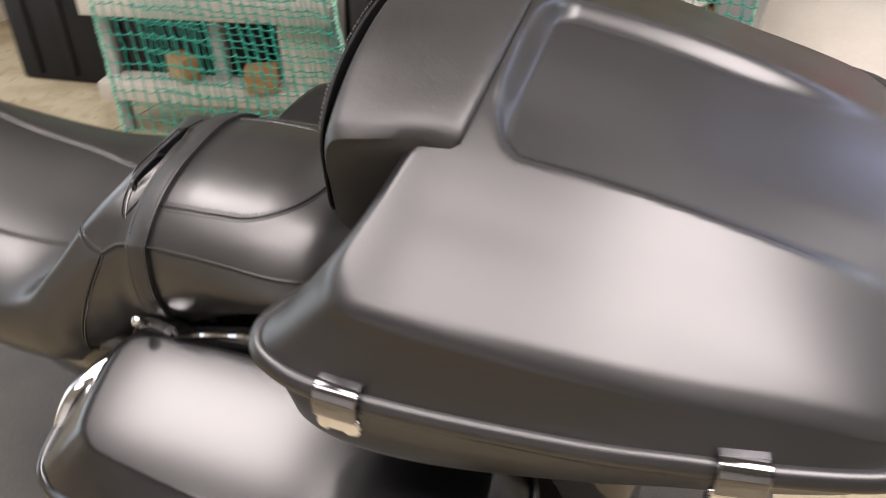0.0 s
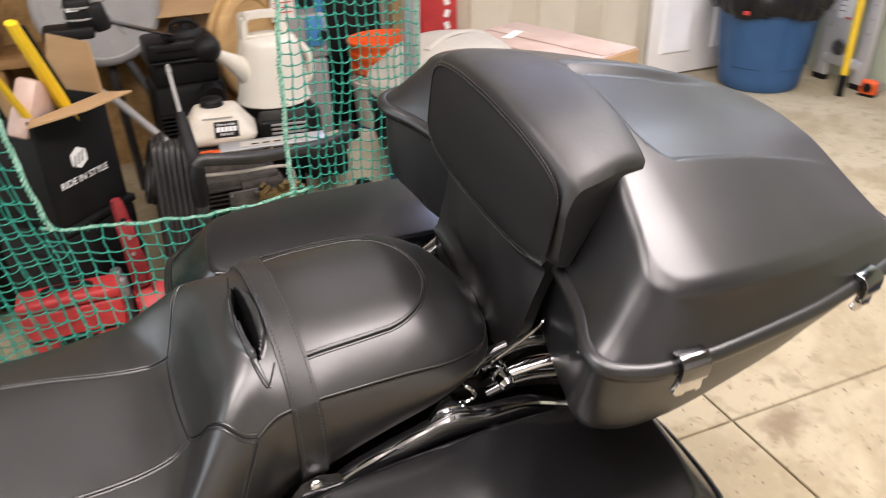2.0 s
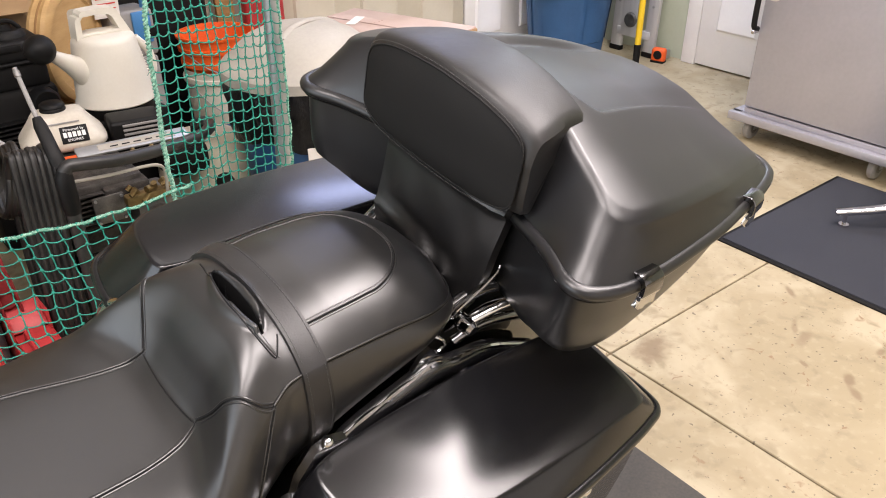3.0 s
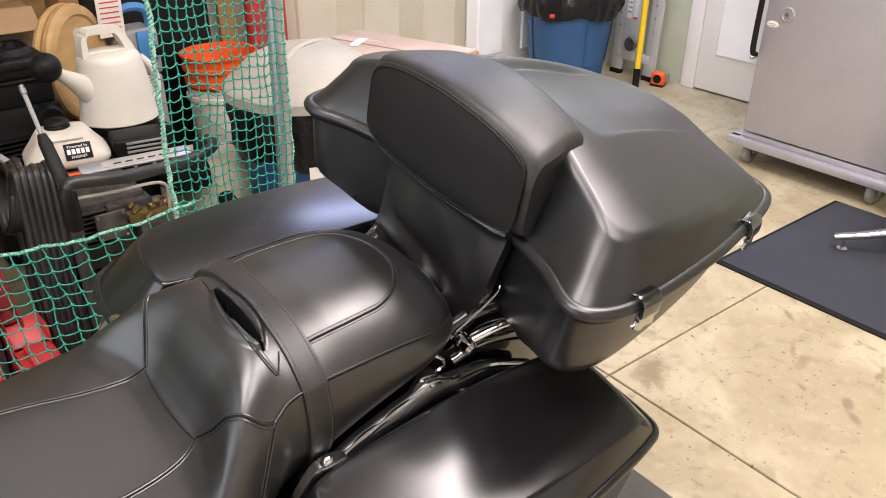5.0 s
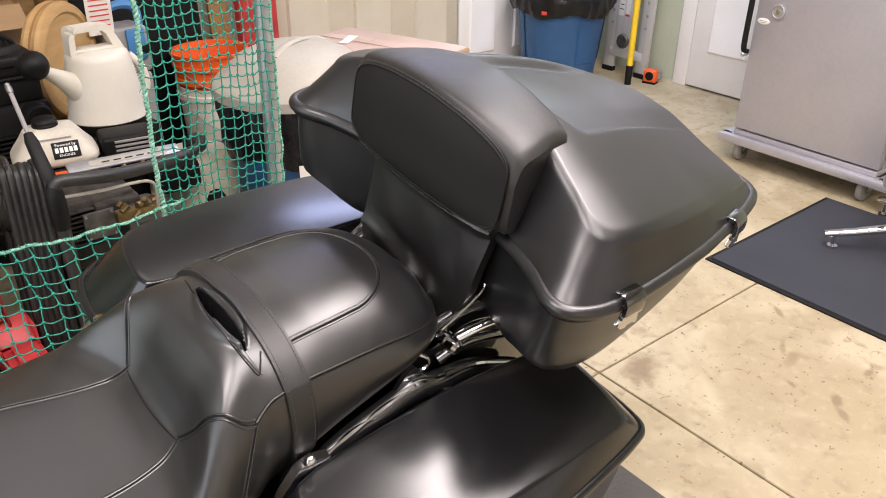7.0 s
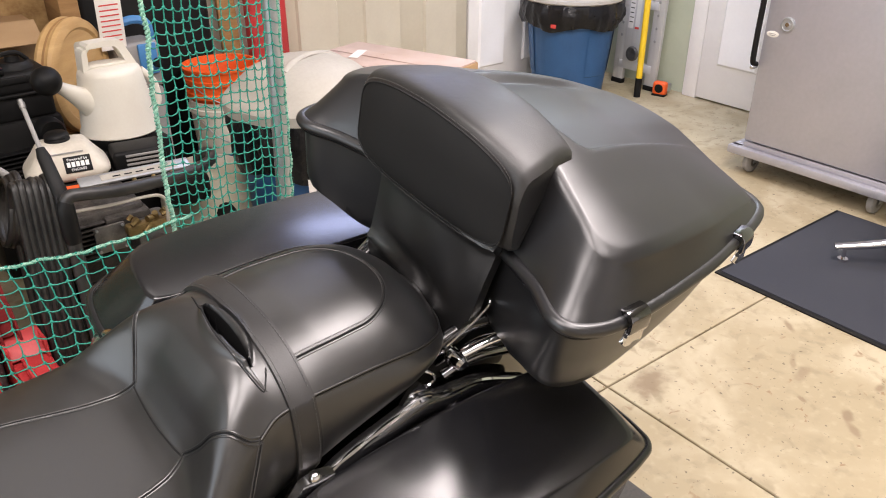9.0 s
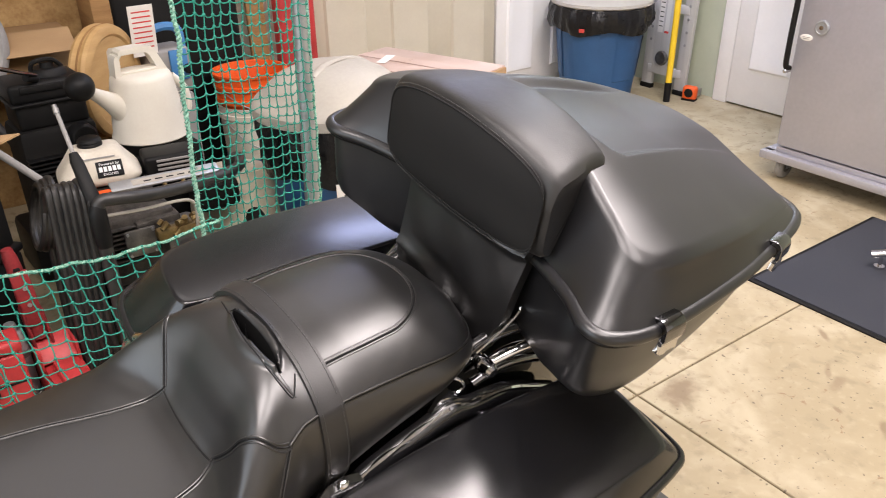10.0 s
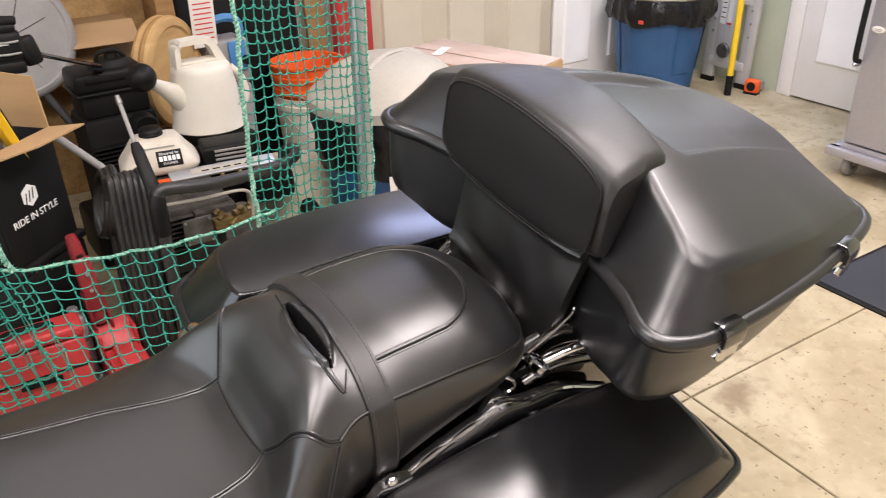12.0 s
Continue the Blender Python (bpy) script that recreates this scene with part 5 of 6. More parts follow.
def cream_drum():
    d = thing("plastic_jug", "cream plastic container on the floor", "jug", site(0.30, 1.42, 0.173, 1.50, 1.10, 5.6) @ pose(0.30, 1.42, 0))
    part("tank", lathe([(0.001, 0), (0.12, 0), (0.135, 0.015), (0.14, 0.10), (0.14, 0.20), (0.13, 0.26), (0.10, 0.29), (0.04, 0.30), (0.001, 0.30)], 36), CREAM_PLASTIC, d)
    part("cap", moved(lathe([(0.001, 0.03), (0.03, 0.03), (0.032, 0.0), (0.001, 0.0)], 20), Matrix.Translation((0, 0, 0.30))), PLASTIC_BLACK, d)


cream_drum()


def pipe_post():
    p = thing("net_post", "grey conduit post holding the net", "post", site(0.315, 1.035, 0.203, 1.02, 1.044, 4.7) @ pose(0.315, 1.035, 0, 0, 2, 0))
    part("pipe", rod((0, 0, 0), (0, 0, 1.60), 0.021, sides=20), STEEL, p)
    part("base", lathe([(0.001, 0), (0.15, 0), (0.15, 0.02), (0.04, 0.03), (0.03, 0.06), (0.001, 0.06)], 28), GREY_PAINT, p)


pipe_post()


# green sports net: a frame of cords with knotted mesh, hung across the corner
def net_piece(name, corners, nu, nv, sag, label, r=0.0016):
    """corners: lower left, lower right, upper right, upper left."""
    a, b, c, d = [Vector(p) for p in corners]

    def at(u, v):
        p = (a * (1 - u) + b * u) * (1 - v) + (d * (1 - u) + c * u) * v
        k = 4 * u * (1 - u)
        w = Vector((noise.noise((u * 5, v * 5, 1.3)), noise.noise((u * 5, v * 5, 7.7)), noise.noise((u * 6, v * 6, 4.1))))
        w2 = Vector((noise.noise((u * 23, v * 23, 2.3)), noise.noise((u * 23, v * 23, 9.7)), noise.noise((u * 21, v * 21, 5.1))))
        return p + Vector((0, 0, -sag * k * v)) + w * 0.012 + w2 * 0.0045

    t = thing(name, label, "net")
    strands = []
    for i in range(nu + 1):
        strands.append(tube([at(i / nu, j / (3 * nv)) for j in range(3 * nv + 1)], r, 5))
    for j in range(nv + 1):
        strands.append(tube([at(i / (3 * nu), j / nv) + Vector((0, -0.0012, -0.004 * abs(math.sin(math.pi * i / 3)))) for i in range(3 * nu + 1)], r, 5))
    mesh = part("mesh", join(*strands), NET, t, "green twine mesh")
    mesh["kind"] = "stuff"
    knots = [ball(*at(i / nu, j / nv), r * 2.5, 6) for i in range(nu + 1) for j in range(nv + 1)]
    kn = part("knot_layer", join(*knots), NET, t)
    kn["kind"] = "stuff"
    return t, at


def edge_cord(parent, pts, r=0.0042):
    """Two strands laid round each other, with stray fibres."""
    fine = spline([tuple(p) for p in pts], 4)
    rnd = random.Random(len(pts))
    strands = []
    for phase in (0.0, math.pi):
        line = []
        for i, p in enumerate(fine):
            a = 0.95 * i + phase
            line.append(Vector(p) + 0.45 * r * Vector((math.cos(a), math.sin(a), 0.5 * math.sin(a))))
        strands.append(tube(line, [0.62 * r * rnd.uniform(0.75, 1.2) for _ in line], 6))
    part("edge_cord", join(*strands), NET_EDGE, parent, "pale frayed edge cord")
    wisps = []
    for i in range(0, len(fine) - 1, 3):
        p = Vector(fine[i])
        d = Vector((rnd.uniform(-1, 1), rnd.uniform(-1, 0.4), rnd.uniform(-1, 1))).normalized() * r * rnd.uniform(1.6, 2.6)
        wisps.append(tube([p, p + 0.6 * d, p + d + Vector((0, 0, -0.4 * r))], [0.0009, 0.0007, 0.0004], 4))
    part("stray_fibres", join(*wisps), NET, parent)["kind"] = "stuff"


t, at = net_piece("sports_net", [(-0.152, 0.86, 0.427), (0.215, 0.975, 0.348), (0.256, 0.98, 1.362), (-0.112, 0.88, 1.354)], 15, 38, 0.0, "green knotted net hanging by the post")
edge_cord(t, [at(0, k / 90) for k in range(91)], 0.0060)
edge_cord(t, [at(1, k / 90) for k in range(91)], 0.0035)
t, at = net_piece("sports_net", [(-0.63, 0.74, 0.04), (-0.09, 0.68, 0.024), (-0.12, 0.80, 0.494), (-0.690, 0.90, 0.472)], 16, 16, 0.026, "green knotted net drooping in front of the tools")
edge_cord(t, [at(k / 120, 1) for k in range(121)], 0.0040)
t, at = net_piece("sports_net", [(-1.30, 0.76, 0.038), (-0.608, 0.87, 0.061), (-0.784, 0.95, 1.165), (-1.475, 0.90, 1.16)], 22, 30, 0.0, "green knotted net hanging in a fold")
edge_cord(t, [at(1, k / 90) for k in range(33, 91)], 0.0065)
edge_cord(t, [at(0, k / 90) for k in range(91)], 0.0060)
t, at = net_piece("sports_net", [(-1.285, 0.92, 0.098), (-0.65, 0.92, 0.105), (-0.85, 0.99, 1.147), (-1.445, 0.94, 1.142)], 19, 27, 0.0, "second layer of green knotted net behind the first")


def net_corner():
    """Dark clutter that stands behind the net."""
    r = thing("storage_rack", "low rack with pale boards behind the net", "rack", pose(-1.309, 1.195, 0, 0, 0, 14) @ Matrix.Scale(1.1, 4))
    for z in (0.16, 0.41):
        part("board", block(0, 0, z, 0.72, 0.10, 0.055, 0.004), LID_GREY, r)
    for x in (-0.34, 0.0, 0.34):
        part("post", block(x, 0.03, 0.29, 0.035, 0.035, 0.58, 0.004), GREY_PAINT, r)
    pb = thing("plastic_bin", "pale dusty plastic bin behind the net", "bin", pose(-1.065, 1.375, 0, 0, 0, 18) @ Matrix.Scale(1.1, 4))
    part("tub", loft([[Vector((0.5 * w * abs(math.cos(a)) ** 0.5 * math.copysign(1, math.cos(a)), 0.42 * w * abs(math.sin(a)) ** 0.5 * math.copysign(1, math.sin(a)), z)) for a in [2 * math.pi * k / 40 for k in range(40)]]
                      for z, w in ((0.0, 0.15), (0.01, 0.16), (0.52, 0.20), (0.525, 0.19), (0.40, 0.182))]), TANK_WHITE, pb)
    part("rim", loft([[Vector((0.5 * w * abs(math.cos(a)) ** 0.5 * math.copysign(1, math.cos(a)), 0.42 * w * abs(math.sin(a)) ** 0.5 * math.copysign(1, math.sin(a)), z)) for a in [2 * math.pi * k / 40 for k in range(40)]]
                      for z, w in ((0.495, 0.199), (0.50, 0.212), (0.522, 0.214), (0.528, 0.206))], False), TANK_WHITE, pb)
    for x, y, w, d, h, turn in ((-1.628, 1.607, 0.56, 0.40, 0.70, 16), (-1.102, 1.70, 0.45, 0.38, 0.62, 2), (-2.18, 1.586, 0.50, 0.45, 0.79, 11)):
        b = thing("storage_tote", "black plastic storage tote with a lid", "tote", pose(x, y, 0, 0, 0, turn), "totes")
        part("tub", block(0, 0, h / 2 - 0.02, w - 0.03, d - 0.03, h - 0.04, 0.02, 3), PLASTIC_BLACK, b)
        part("lid", block(0, 0, h - 0.02, w, d, 0.04, 0.012, 3), PLASTIC_BLACK, b)
        for sx in (-0.3, 0.0, 0.3):
            part("rib", block(sx * w, -d / 2 + 0.012, h / 2 - 0.03, 0.03, 0.012, h - 0.12, 0.004), PLASTIC_BLACK, b)
    for x, y, z, turn, tilt in ((-1.144, 1.19, 0.2365, 28, 0), (-1.43, 1.17, 0.2365, -22, 0)):
        o = thing("wood_offcut", "orange-brown wood block on the rack", "offcut", pose(x, y, z - 0.0275, tilt, 0, turn), "offcuts")
        part("offcut", block(0, 0, 0.04, 0.10, 0.06, 0.08, 0.004), PLYWOOD, o)


net_corner()


def washer():
    """Petrol pressure washer: tube frame, white tank, coiled hose."""
    w = thing("pressure_washer", "petrol pressure washer with white fuel tank and black tube frame", "pressure washer", pose(0, 0, 0))
    # fuel tank with a flared skirt
    at_tank = pose(-0.235, 1.475, 0, 0, 0, -8)
    rings = []
    for z, sx, sy in ((0.402, 0.092, 0.062), (0.408, 0.112, 0.080), (0.418, 0.120, 0.087), (0.430, 0.121, 0.088), (0.440, 0.115, 0.083), (0.466, 0.093, 0.071), (0.490, 0.076, 0.058), (0.500, 0.068, 0.051), (0.504, 0.054, 0.038)):
        rings.append([at_tank @ Vector((0.93 * sx * abs(math.cos(a)) ** 0.42 * math.copysign(1, math.cos(a)), sy * abs(math.sin(a)) ** 0.42 * math.copysign(1, math.sin(a)), z)) for a in [2 * math.pi * k / 48 for k in range(48)]])
    tank = part("fuel_tank", loft(rings), TANK_WHITE, w, "dusty white fuel tank")
    part("fuel_cap", moved(lathe([(0.001, 0.024), (0.026, 0.024), (0.032, 0.019), (0.034, 0.012), (0.031, 0.010), (0.034, 0.006), (0.034, 0.0), (0.001, 0.0)], 28), at_tank @ Matrix.Translation((-0.008, 0.010, 0.503))), PLASTIC_BLACK, tank, "black filler cap")
    m = at_tank @ pose(0.026, -0.0765, 0.455, 62, 0, 0)
    part("maker_plate", moved(block(0, 0, 0, 0.070, 0.046, 0.004, 0.001), m), INK, tank, "black printed plate")
    lettering("plate_text", "Powered by", 0.011, PRINT_WHITE, tank, m @ pose(0, 0.014, 0.0022))
    part("plate_mark", moved(join(*[block(-0.024 + 0.012 * k, 0.0, 0.0024, 0.009, 0.014, 0.001, 0) for k in range(5)]), m), PRINT_WHITE, tank)
    lettering("plate_text", "ENGINES", 0.010, PRINT_WHITE, tank, m @ pose(0, -0.015, 0.0022))
    part("tank_line", moved(block(0, 0, 0, 0.085, 0.004, 0.001, 0), at_tank @ pose(0.004, -0.063, 0.486, 62, 0, 0)), GREY_PAINT, tank)
    part("choke_lever", moved(join(rod((-0.055, -0.10, 0.398), (-0.02, -0.115, 0.405), 0.006, sides=8), block(0.0, -0.11, 0.400, 0.05, 0.022, 0.010, 0.003)), at_tank), ORANGE, w, "faded orange lever")
    # engine
    eng = part("engine_block", join(block(-0.225, 1.31, 0.285, 0.215, 0.23, 0.20, 0.012), block(-0.24, 1.42, 0.37, 0.17, 0.14, 0.06, 0.012), block(-0.17, 1.20, 0.345, 0.12, 0.06, 0.05, 0.008)), GREASY, w, "greasy dark engine block")
    for k in range(9):
        part("cooling_fin", block(-0.275, 1.195, 0.255 + 0.013 * k, 0.10, 0.034, 0.004, 0.001), GREASY, eng)
    air = part("air_box", moved(block(0, 0, 0, 0.150, 0.11, 0.082, 0.012, 3), pose(-0.040, 1.455, 0.414, 0, 0, -8)), PLASTIC_BLACK, w)
    for k in range(5):
        part("air_slot", moved(block(0.012, -0.057, -0.024 + 0.013 * k, 0.105, 0.008, 0.006, 0.001), pose(-0.040, 1.455, 0.414, 0, 0, -8)), GREY_PAINT, air)
    part("muffler", block(0.05, 1.36, 0.33, 0.13, 0.12, 0.09, 0.02, 3), RUBBER, w)
    part("recoil_plate", block(-0.228, 1.158, 0.322, 0.080, 0.010, 0.076, 0.003), CAST, w)
    part("recoil_ring", tube([Vector((-0.228 + 0.030 * math.cos(a), 1.150, 0.322 + 0.030 * math.sin(a))) for a in [2 * math.pi * k / 28 for k in range(28)]], 0.004, 6, True), CAST, w)
    for dx in (-0.033, 0.033):
        for dz in (-0.031, 0.031):
            part("bolt", rod((-0.228 + dx, 1.154, 0.322 + dz), (-0.228 + dx, 1.148, 0.322 + dz), 0.004, sides=8), STEEL, w)
    # pump and its fittings
    part("pump", join(block(-0.120, 1.17, 0.30, 0.10, 0.11, 0.10, 0.012), moved(lathe([(0.001, 0), (0.03, 0), (0.03, 0.05), (0.02, 0.06), (0.001, 0.06)], 18), pose(-0.12, 1.12, 0.29, 90, 0, 0))), CAST, w)
    rnd = random.Random(5)
    fittings = [block(-0.135, 1.125, 0.345, 0.12, 0.035, 0.03, 0.008)]
    for k in range(11):
        x, y, z = -0.185 + 0.010 * k + rnd.uniform(-0.004, 0.004), 1.115 + rnd.uniform(-0.01, 0.015), 0.350 + rnd.uniform(0, 0.03)
        d = Vector((rnd.uniform(-1, 1), rnd.uniform(-0.7, 0.1), rnd.uniform(-0.2, 1))).normalized() * rnd.uniform(0.014, 0.028)
        fittings.append(rod((x, y, z), (x + d.x, y + d.y, z + d.z), rnd.uniform(0.005, 0.009), sides=rnd.choice((6, 6, 12))))
    part("pump_head", join(*fittings), BRASS, w, "tarnished brass pump fittings")
    # tube frame
    part("frame_tube", tube(spline([(-0.352, 0.957, 0.47), (-0.351, 0.957, 0.515), (-0.340, 0.958, 0.540), (-0.315, 0.960, 0.540), (-0.262, 0.968, 0.529), (-0.212, 0.980, 0.519), (-0.108, 1.02, 0.502), (-0.04, 1.06, 0.490), (0.024, 1.11, 0.478), (0.085, 1.19, 0.462), (0.12, 1.30, 0.44), (0.13, 1.40, 0.39), (0.135, 1.44, 0.25), (0.135, 1.45, 0.0)], 8), 0.0155, 14), HOSE, w, "black steel tube frame")
    part("frame_joint", tube([(-0.352, 0.957, 0.430), (-0.352, 0.957, 0.445), (-0.352, 0.957, 0.500), (-0.351, 0.957, 0.520), (-0.348, 0.957, 0.535)], [0.017, 0.0205, 0.0205, 0.0195, 0.014], 16), PLASTIC_BLACK, w)
    part("frame_leg", rod((-0.353, 0.957, 0.0), (-0.352, 0.957, 0.44), 0.0165), HOSE, w, "dark steel leg")
    part("leg_ring", lathe([(0.0166, 0.296), (0.0185, 0.298), (0.0185, 0.308), (0.0166, 0.310)], 16), YELLOW, w)
    w.children[-1].location = (-0.3527, 0.957, 0)
    part("wire_guard", tube(spline([(-0.345, 0.965, 0.500), (-0.330, 0.970, 0.498), (-0.245, 0.985, 0.486), (-0.166, 0.990, 0.483), (-0.128, 1.0, 0.472), (-0.113, 1.01, 0.446), (-0.111, 1.03, 0.38)], 8), 0.0042, 8), LID_GREY, w, "pale clear hose")
    part("deck", block(-0.12, 1.26, 0.115, 0.46, 0.44, 0.012, 0.004), PLASTIC_BLACK, w)
    part("engine_mount", join(*[block(x, y, 0.155, 0.04, 0.04, 0.07, 0.004) for x in (-0.30, -0.14) for y in (1.22, 1.38)]), RUBBER, w)
    panel = part("panel", moved(block(0, 0, 0, 0.29, 0.036, 0.006, 0.001), pose(-0.122, 1.205, 0.466, 24, 2, 0)), STEEL, w, "metal strip with printed sticker")
    part("panel_sticker", moved(block(0.01, 0, 0.0036, 0.20, 0.020, 0.0008, 0), pose(-0.122, 1.205, 0.466, 24, 2, 0)), LID_GREY, panel)
    part("panel_bar", moved(join(*[block(-0.05 + 0.03 * k, -0.002, 0.0044, 0.020, 0.004, 0.0006, 0) for k in range(5)]), pose(-0.122, 1.205, 0.466, 24, 2, 0)), INK, panel)
    for k in range(3):
        part("panel_screw", moved(rod((-0.01 + 0.05 * k, -0.020, -0.004), (-0.01 + 0.05 * k, -0.028, -0.004), 0.006, sides=10), pose(-0.122, 1.205, 0.466, 24, 2, 0)), BRASS, panel)
    # spray lance leaning on the frame
    lance = part("lance", tube([(-0.356, 1.058, 0.632), (-0.355, 1.045, 0.615), (-0.352, 1.00, 0.565), (-0.350, 0.985, 0.545), (-0.346, 0.975, 0.515)], [0.010, 0.0150, 0.0165, 0.0175, 0.013], 12, flat=0.75), PLASTIC_BLACK, w, "black spray lance grip")
    part("lance_tube", rod((-0.356, 1.056, 0.630), (-0.360, 1.118, 0.715), 0.0052), GREY_PAINT, lance)
    part("nozzle", join(rod((-0.360, 1.116, 0.712), (-0.3605, 1.124, 0.724), 0.0074), rod((-0.3605, 1.124, 0.724), (-0.361, 1.128, 0.730), 0.006)), CAST, lance)
    part("trigger", tube(spline([(-0.351, 0.990, 0.555), (-0.362, 0.975, 0.535), (-0.360, 0.968, 0.510)], 6), 0.004, 8), PLASTIC_BLACK, lance)
    for k in range(4):
        part("grip_slot", moved(block(0, 0, 0, 0.010, 0.006, 0.012, 0.002), pose(-0.3535 + 0.001 * k, 1.000 - 0.013 * k + 0.018, 0.590 - 0.016 * k, 40, 0, 0)), GREY_PAINT, lance)
    # hose hung in loops over the frame
    for k in range(6):
        d = 0.0135 * k
        part("hose_loop", tube(spline([(-0.372 - d, 1.000 + 0.004 * k, 0.02), (-0.378 - d, 0.990 + 0.005 * k, 0.22), (-0.372 - d, 0.992 + 0.005 * k, 0.42), (-0.366 - d, 1.005 + 0.004 * k, 0.535 + 0.004 * (k % 3)), (-0.364 - d, 1.045, 0.566 - 0.004 * (k % 2)), (-0.368 - d, 1.085, 0.535),
                                    (-0.378 - d, 1.10 + 0.004 * k, 0.40), (-0.384 - d, 1.10 + 0.004 * k, 0.20), (-0.384 - d, 1.09, 0.02)], 8), 0.0078, 8), HOSE, w, "black hose loop" if k == 0 else "")
    for k in range(3):
        part("hose_coil", tube([Vector((-0.425 - 0.012 * k + 0.02 * math.sin(a), 1.17 + 0.075 * math.cos(a), 0.455 + (0.088 - 0.006 * k) * math.sin(a))) for a in [2 * math.pi * q / 32 for q in range(32)]], 0.0085, 8, True), HOSE, w)
    for x in (-0.385, 0.165):
        tyre = part("wheel", moved(lathe([(0.06, -0.03), (0.10, -0.03), (0.12, -0.018), (0.125, 0.0), (0.12, 0.018), (0.10, 0.03), (0.06, 0.03)], 32), pose(x, 1.38, 0.125, 0, 90, 0)), RUBBER, w)
        part("hub", moved(lathe([(0.001, -0.024), (0.058, -0.020), (0.062, 0.0), (0.058, 0.020), (0.001, 0.024)], 24), pose(x, 1.38, 0.125, 0, 90, 0)), GREY_PAINT, tyre)


washer()


def watering_can():
    c = thing("watering_can", "white plastic watering can with a black rose", "watering can", pose(-0.028, 1.635, 0.450, 0, 0, 4))
    part("body", lathe([(0.001, 0), (0.113, 0), (0.1175, 0.004), (0.1165, 0.010), (0.112, 0.020), (0.106, 0.08), (0.097, 0.150), (0.092, 0.182), (0.088, 0.194), (0.079, 0.202), (0.05, 0.205), (0.001, 0.205)], 52), WHITE_PLASTIC, c)
    part("base", lathe([(0.001, -0.032), (0.105, -0.032), (0.110, -0.026), (0.111, 0.0), (0.001, 0.0)], 44), PLASTIC_BLACK, c, "black base ring")
    # tall flat hand-hold, open in the middle
    def frame_ring(x, z, w, h):
        return [Vector((x + dx * w, dy, z + dz * h)) for dx, dz, dy in ((-1, -1, -0.026), (1, -1, -0.026), (1, 1, -0.026), (1, 1, 0.026), (-1, 1, 0.026), (-1, -1, 0.026))]
    part("handle", loft([frame_ring(x, z, w, h) for x, z, w, h in ((-0.073, 0.185, 0.010, 0.008), (-0.072, 0.215, 0.009, 0.008), (-0.069, 0.260, 0.008, 0.009), (-0.062, 0.269, 0.009, 0.008), (-0.010, 0.271, 0.010, 0.008), (0.030, 0.268, 0.009, 0.008), (0.039, 0.259, 0.008, 0.009), (0.058, 0.215, 0.010, 0.008), (0.070, 0.185, 0.012, 0.008))]), WHITE_PLASTIC, c)
    part("hand_plate", block(-0.008, 0.0, 0.209, 0.130, 0.050, 0.010, 0.004), WHITE_PLASTIC, c)
    sp = part("spout", tube([Vector(p) for p in ((-0.050, -0.008, 0.078), (-0.085, -0.024, 0.112), (-0.115, -0.038, 0.138), (-0.145, -0.051, 0.162), (-0.176, -0.065, 0.186))], [0.050, 0.039, 0.029, 0.021, 0.015], 24), WHITE_PLASTIC, c)
    part("rose", ball(-0.200, -0.076, 0.206, 0.0415, 28), PLASTIC_BLACK, sp, "black sprinkler rose")
    for k in range(13):
        part("grip_rib", block(0.107 - 0.0020 * k, -0.015, 0.050 + 0.0095 * k, 0.012, 0.04, 0.005, 0.002), WHITE_PLASTIC, c)
    part("side_handle", tube(spline([(0.105, -0.01, 0.045), (0.128, -0.012, 0.070), (0.124, -0.012, 0.130), (0.090, -0.008, 0.176)], 8), 0.012, 12), WHITE_PLASTIC, c)
    s = thing("tool_case", "black tool case under the watering can", "case", pose(-0.03, 1.66, 0, 0, 0, 4))
    part("case", block(0, 0.0, 0.209, 0.26, 0.20, 0.418, 0.012), PLASTIC_BLACK, s)
    part("case_latch", join(block(-0.06, -0.103, 0.35, 0.03, 0.008, 0.04, 0.002), block(0.06, -0.103, 0.35, 0.03, 0.008, 0.04, 0.002)), GREY_PAINT, s)


watering_can()


def wood_disc():
    d = thing("wooden_disc", "round turned wooden disc standing on edge", "disc", pose(-0.040, 2.03, 0.538, 90, 0, 47))
    part("disc", lathe([(0.001, -0.036), (0.176, -0.036), (0.189, -0.030), (0.194, -0.018), (0.190, -0.006), (0.190, 0.006), (0.194, 0.018), (0.189, 0.030), (0.176, 0.036), (0.160, 0.037), (0.152, 0.030), (0.001, 0.030)], 64), WOOD_DISC, d)
    part("groove", lathe([(0.1905, -0.004), (0.1915, 0.0), (0.1905, 0.004)], 64), PLYWOOD, d)
    s = thing("wooden_crate", "rough wooden crate holding up the disc", "crate", pose(-0.04, 2.04, 0))
    part("crate", block(0, 0, 0.172, 0.30, 0.24, 0.344, 0.006), PLYWOOD, s)


wood_disc()


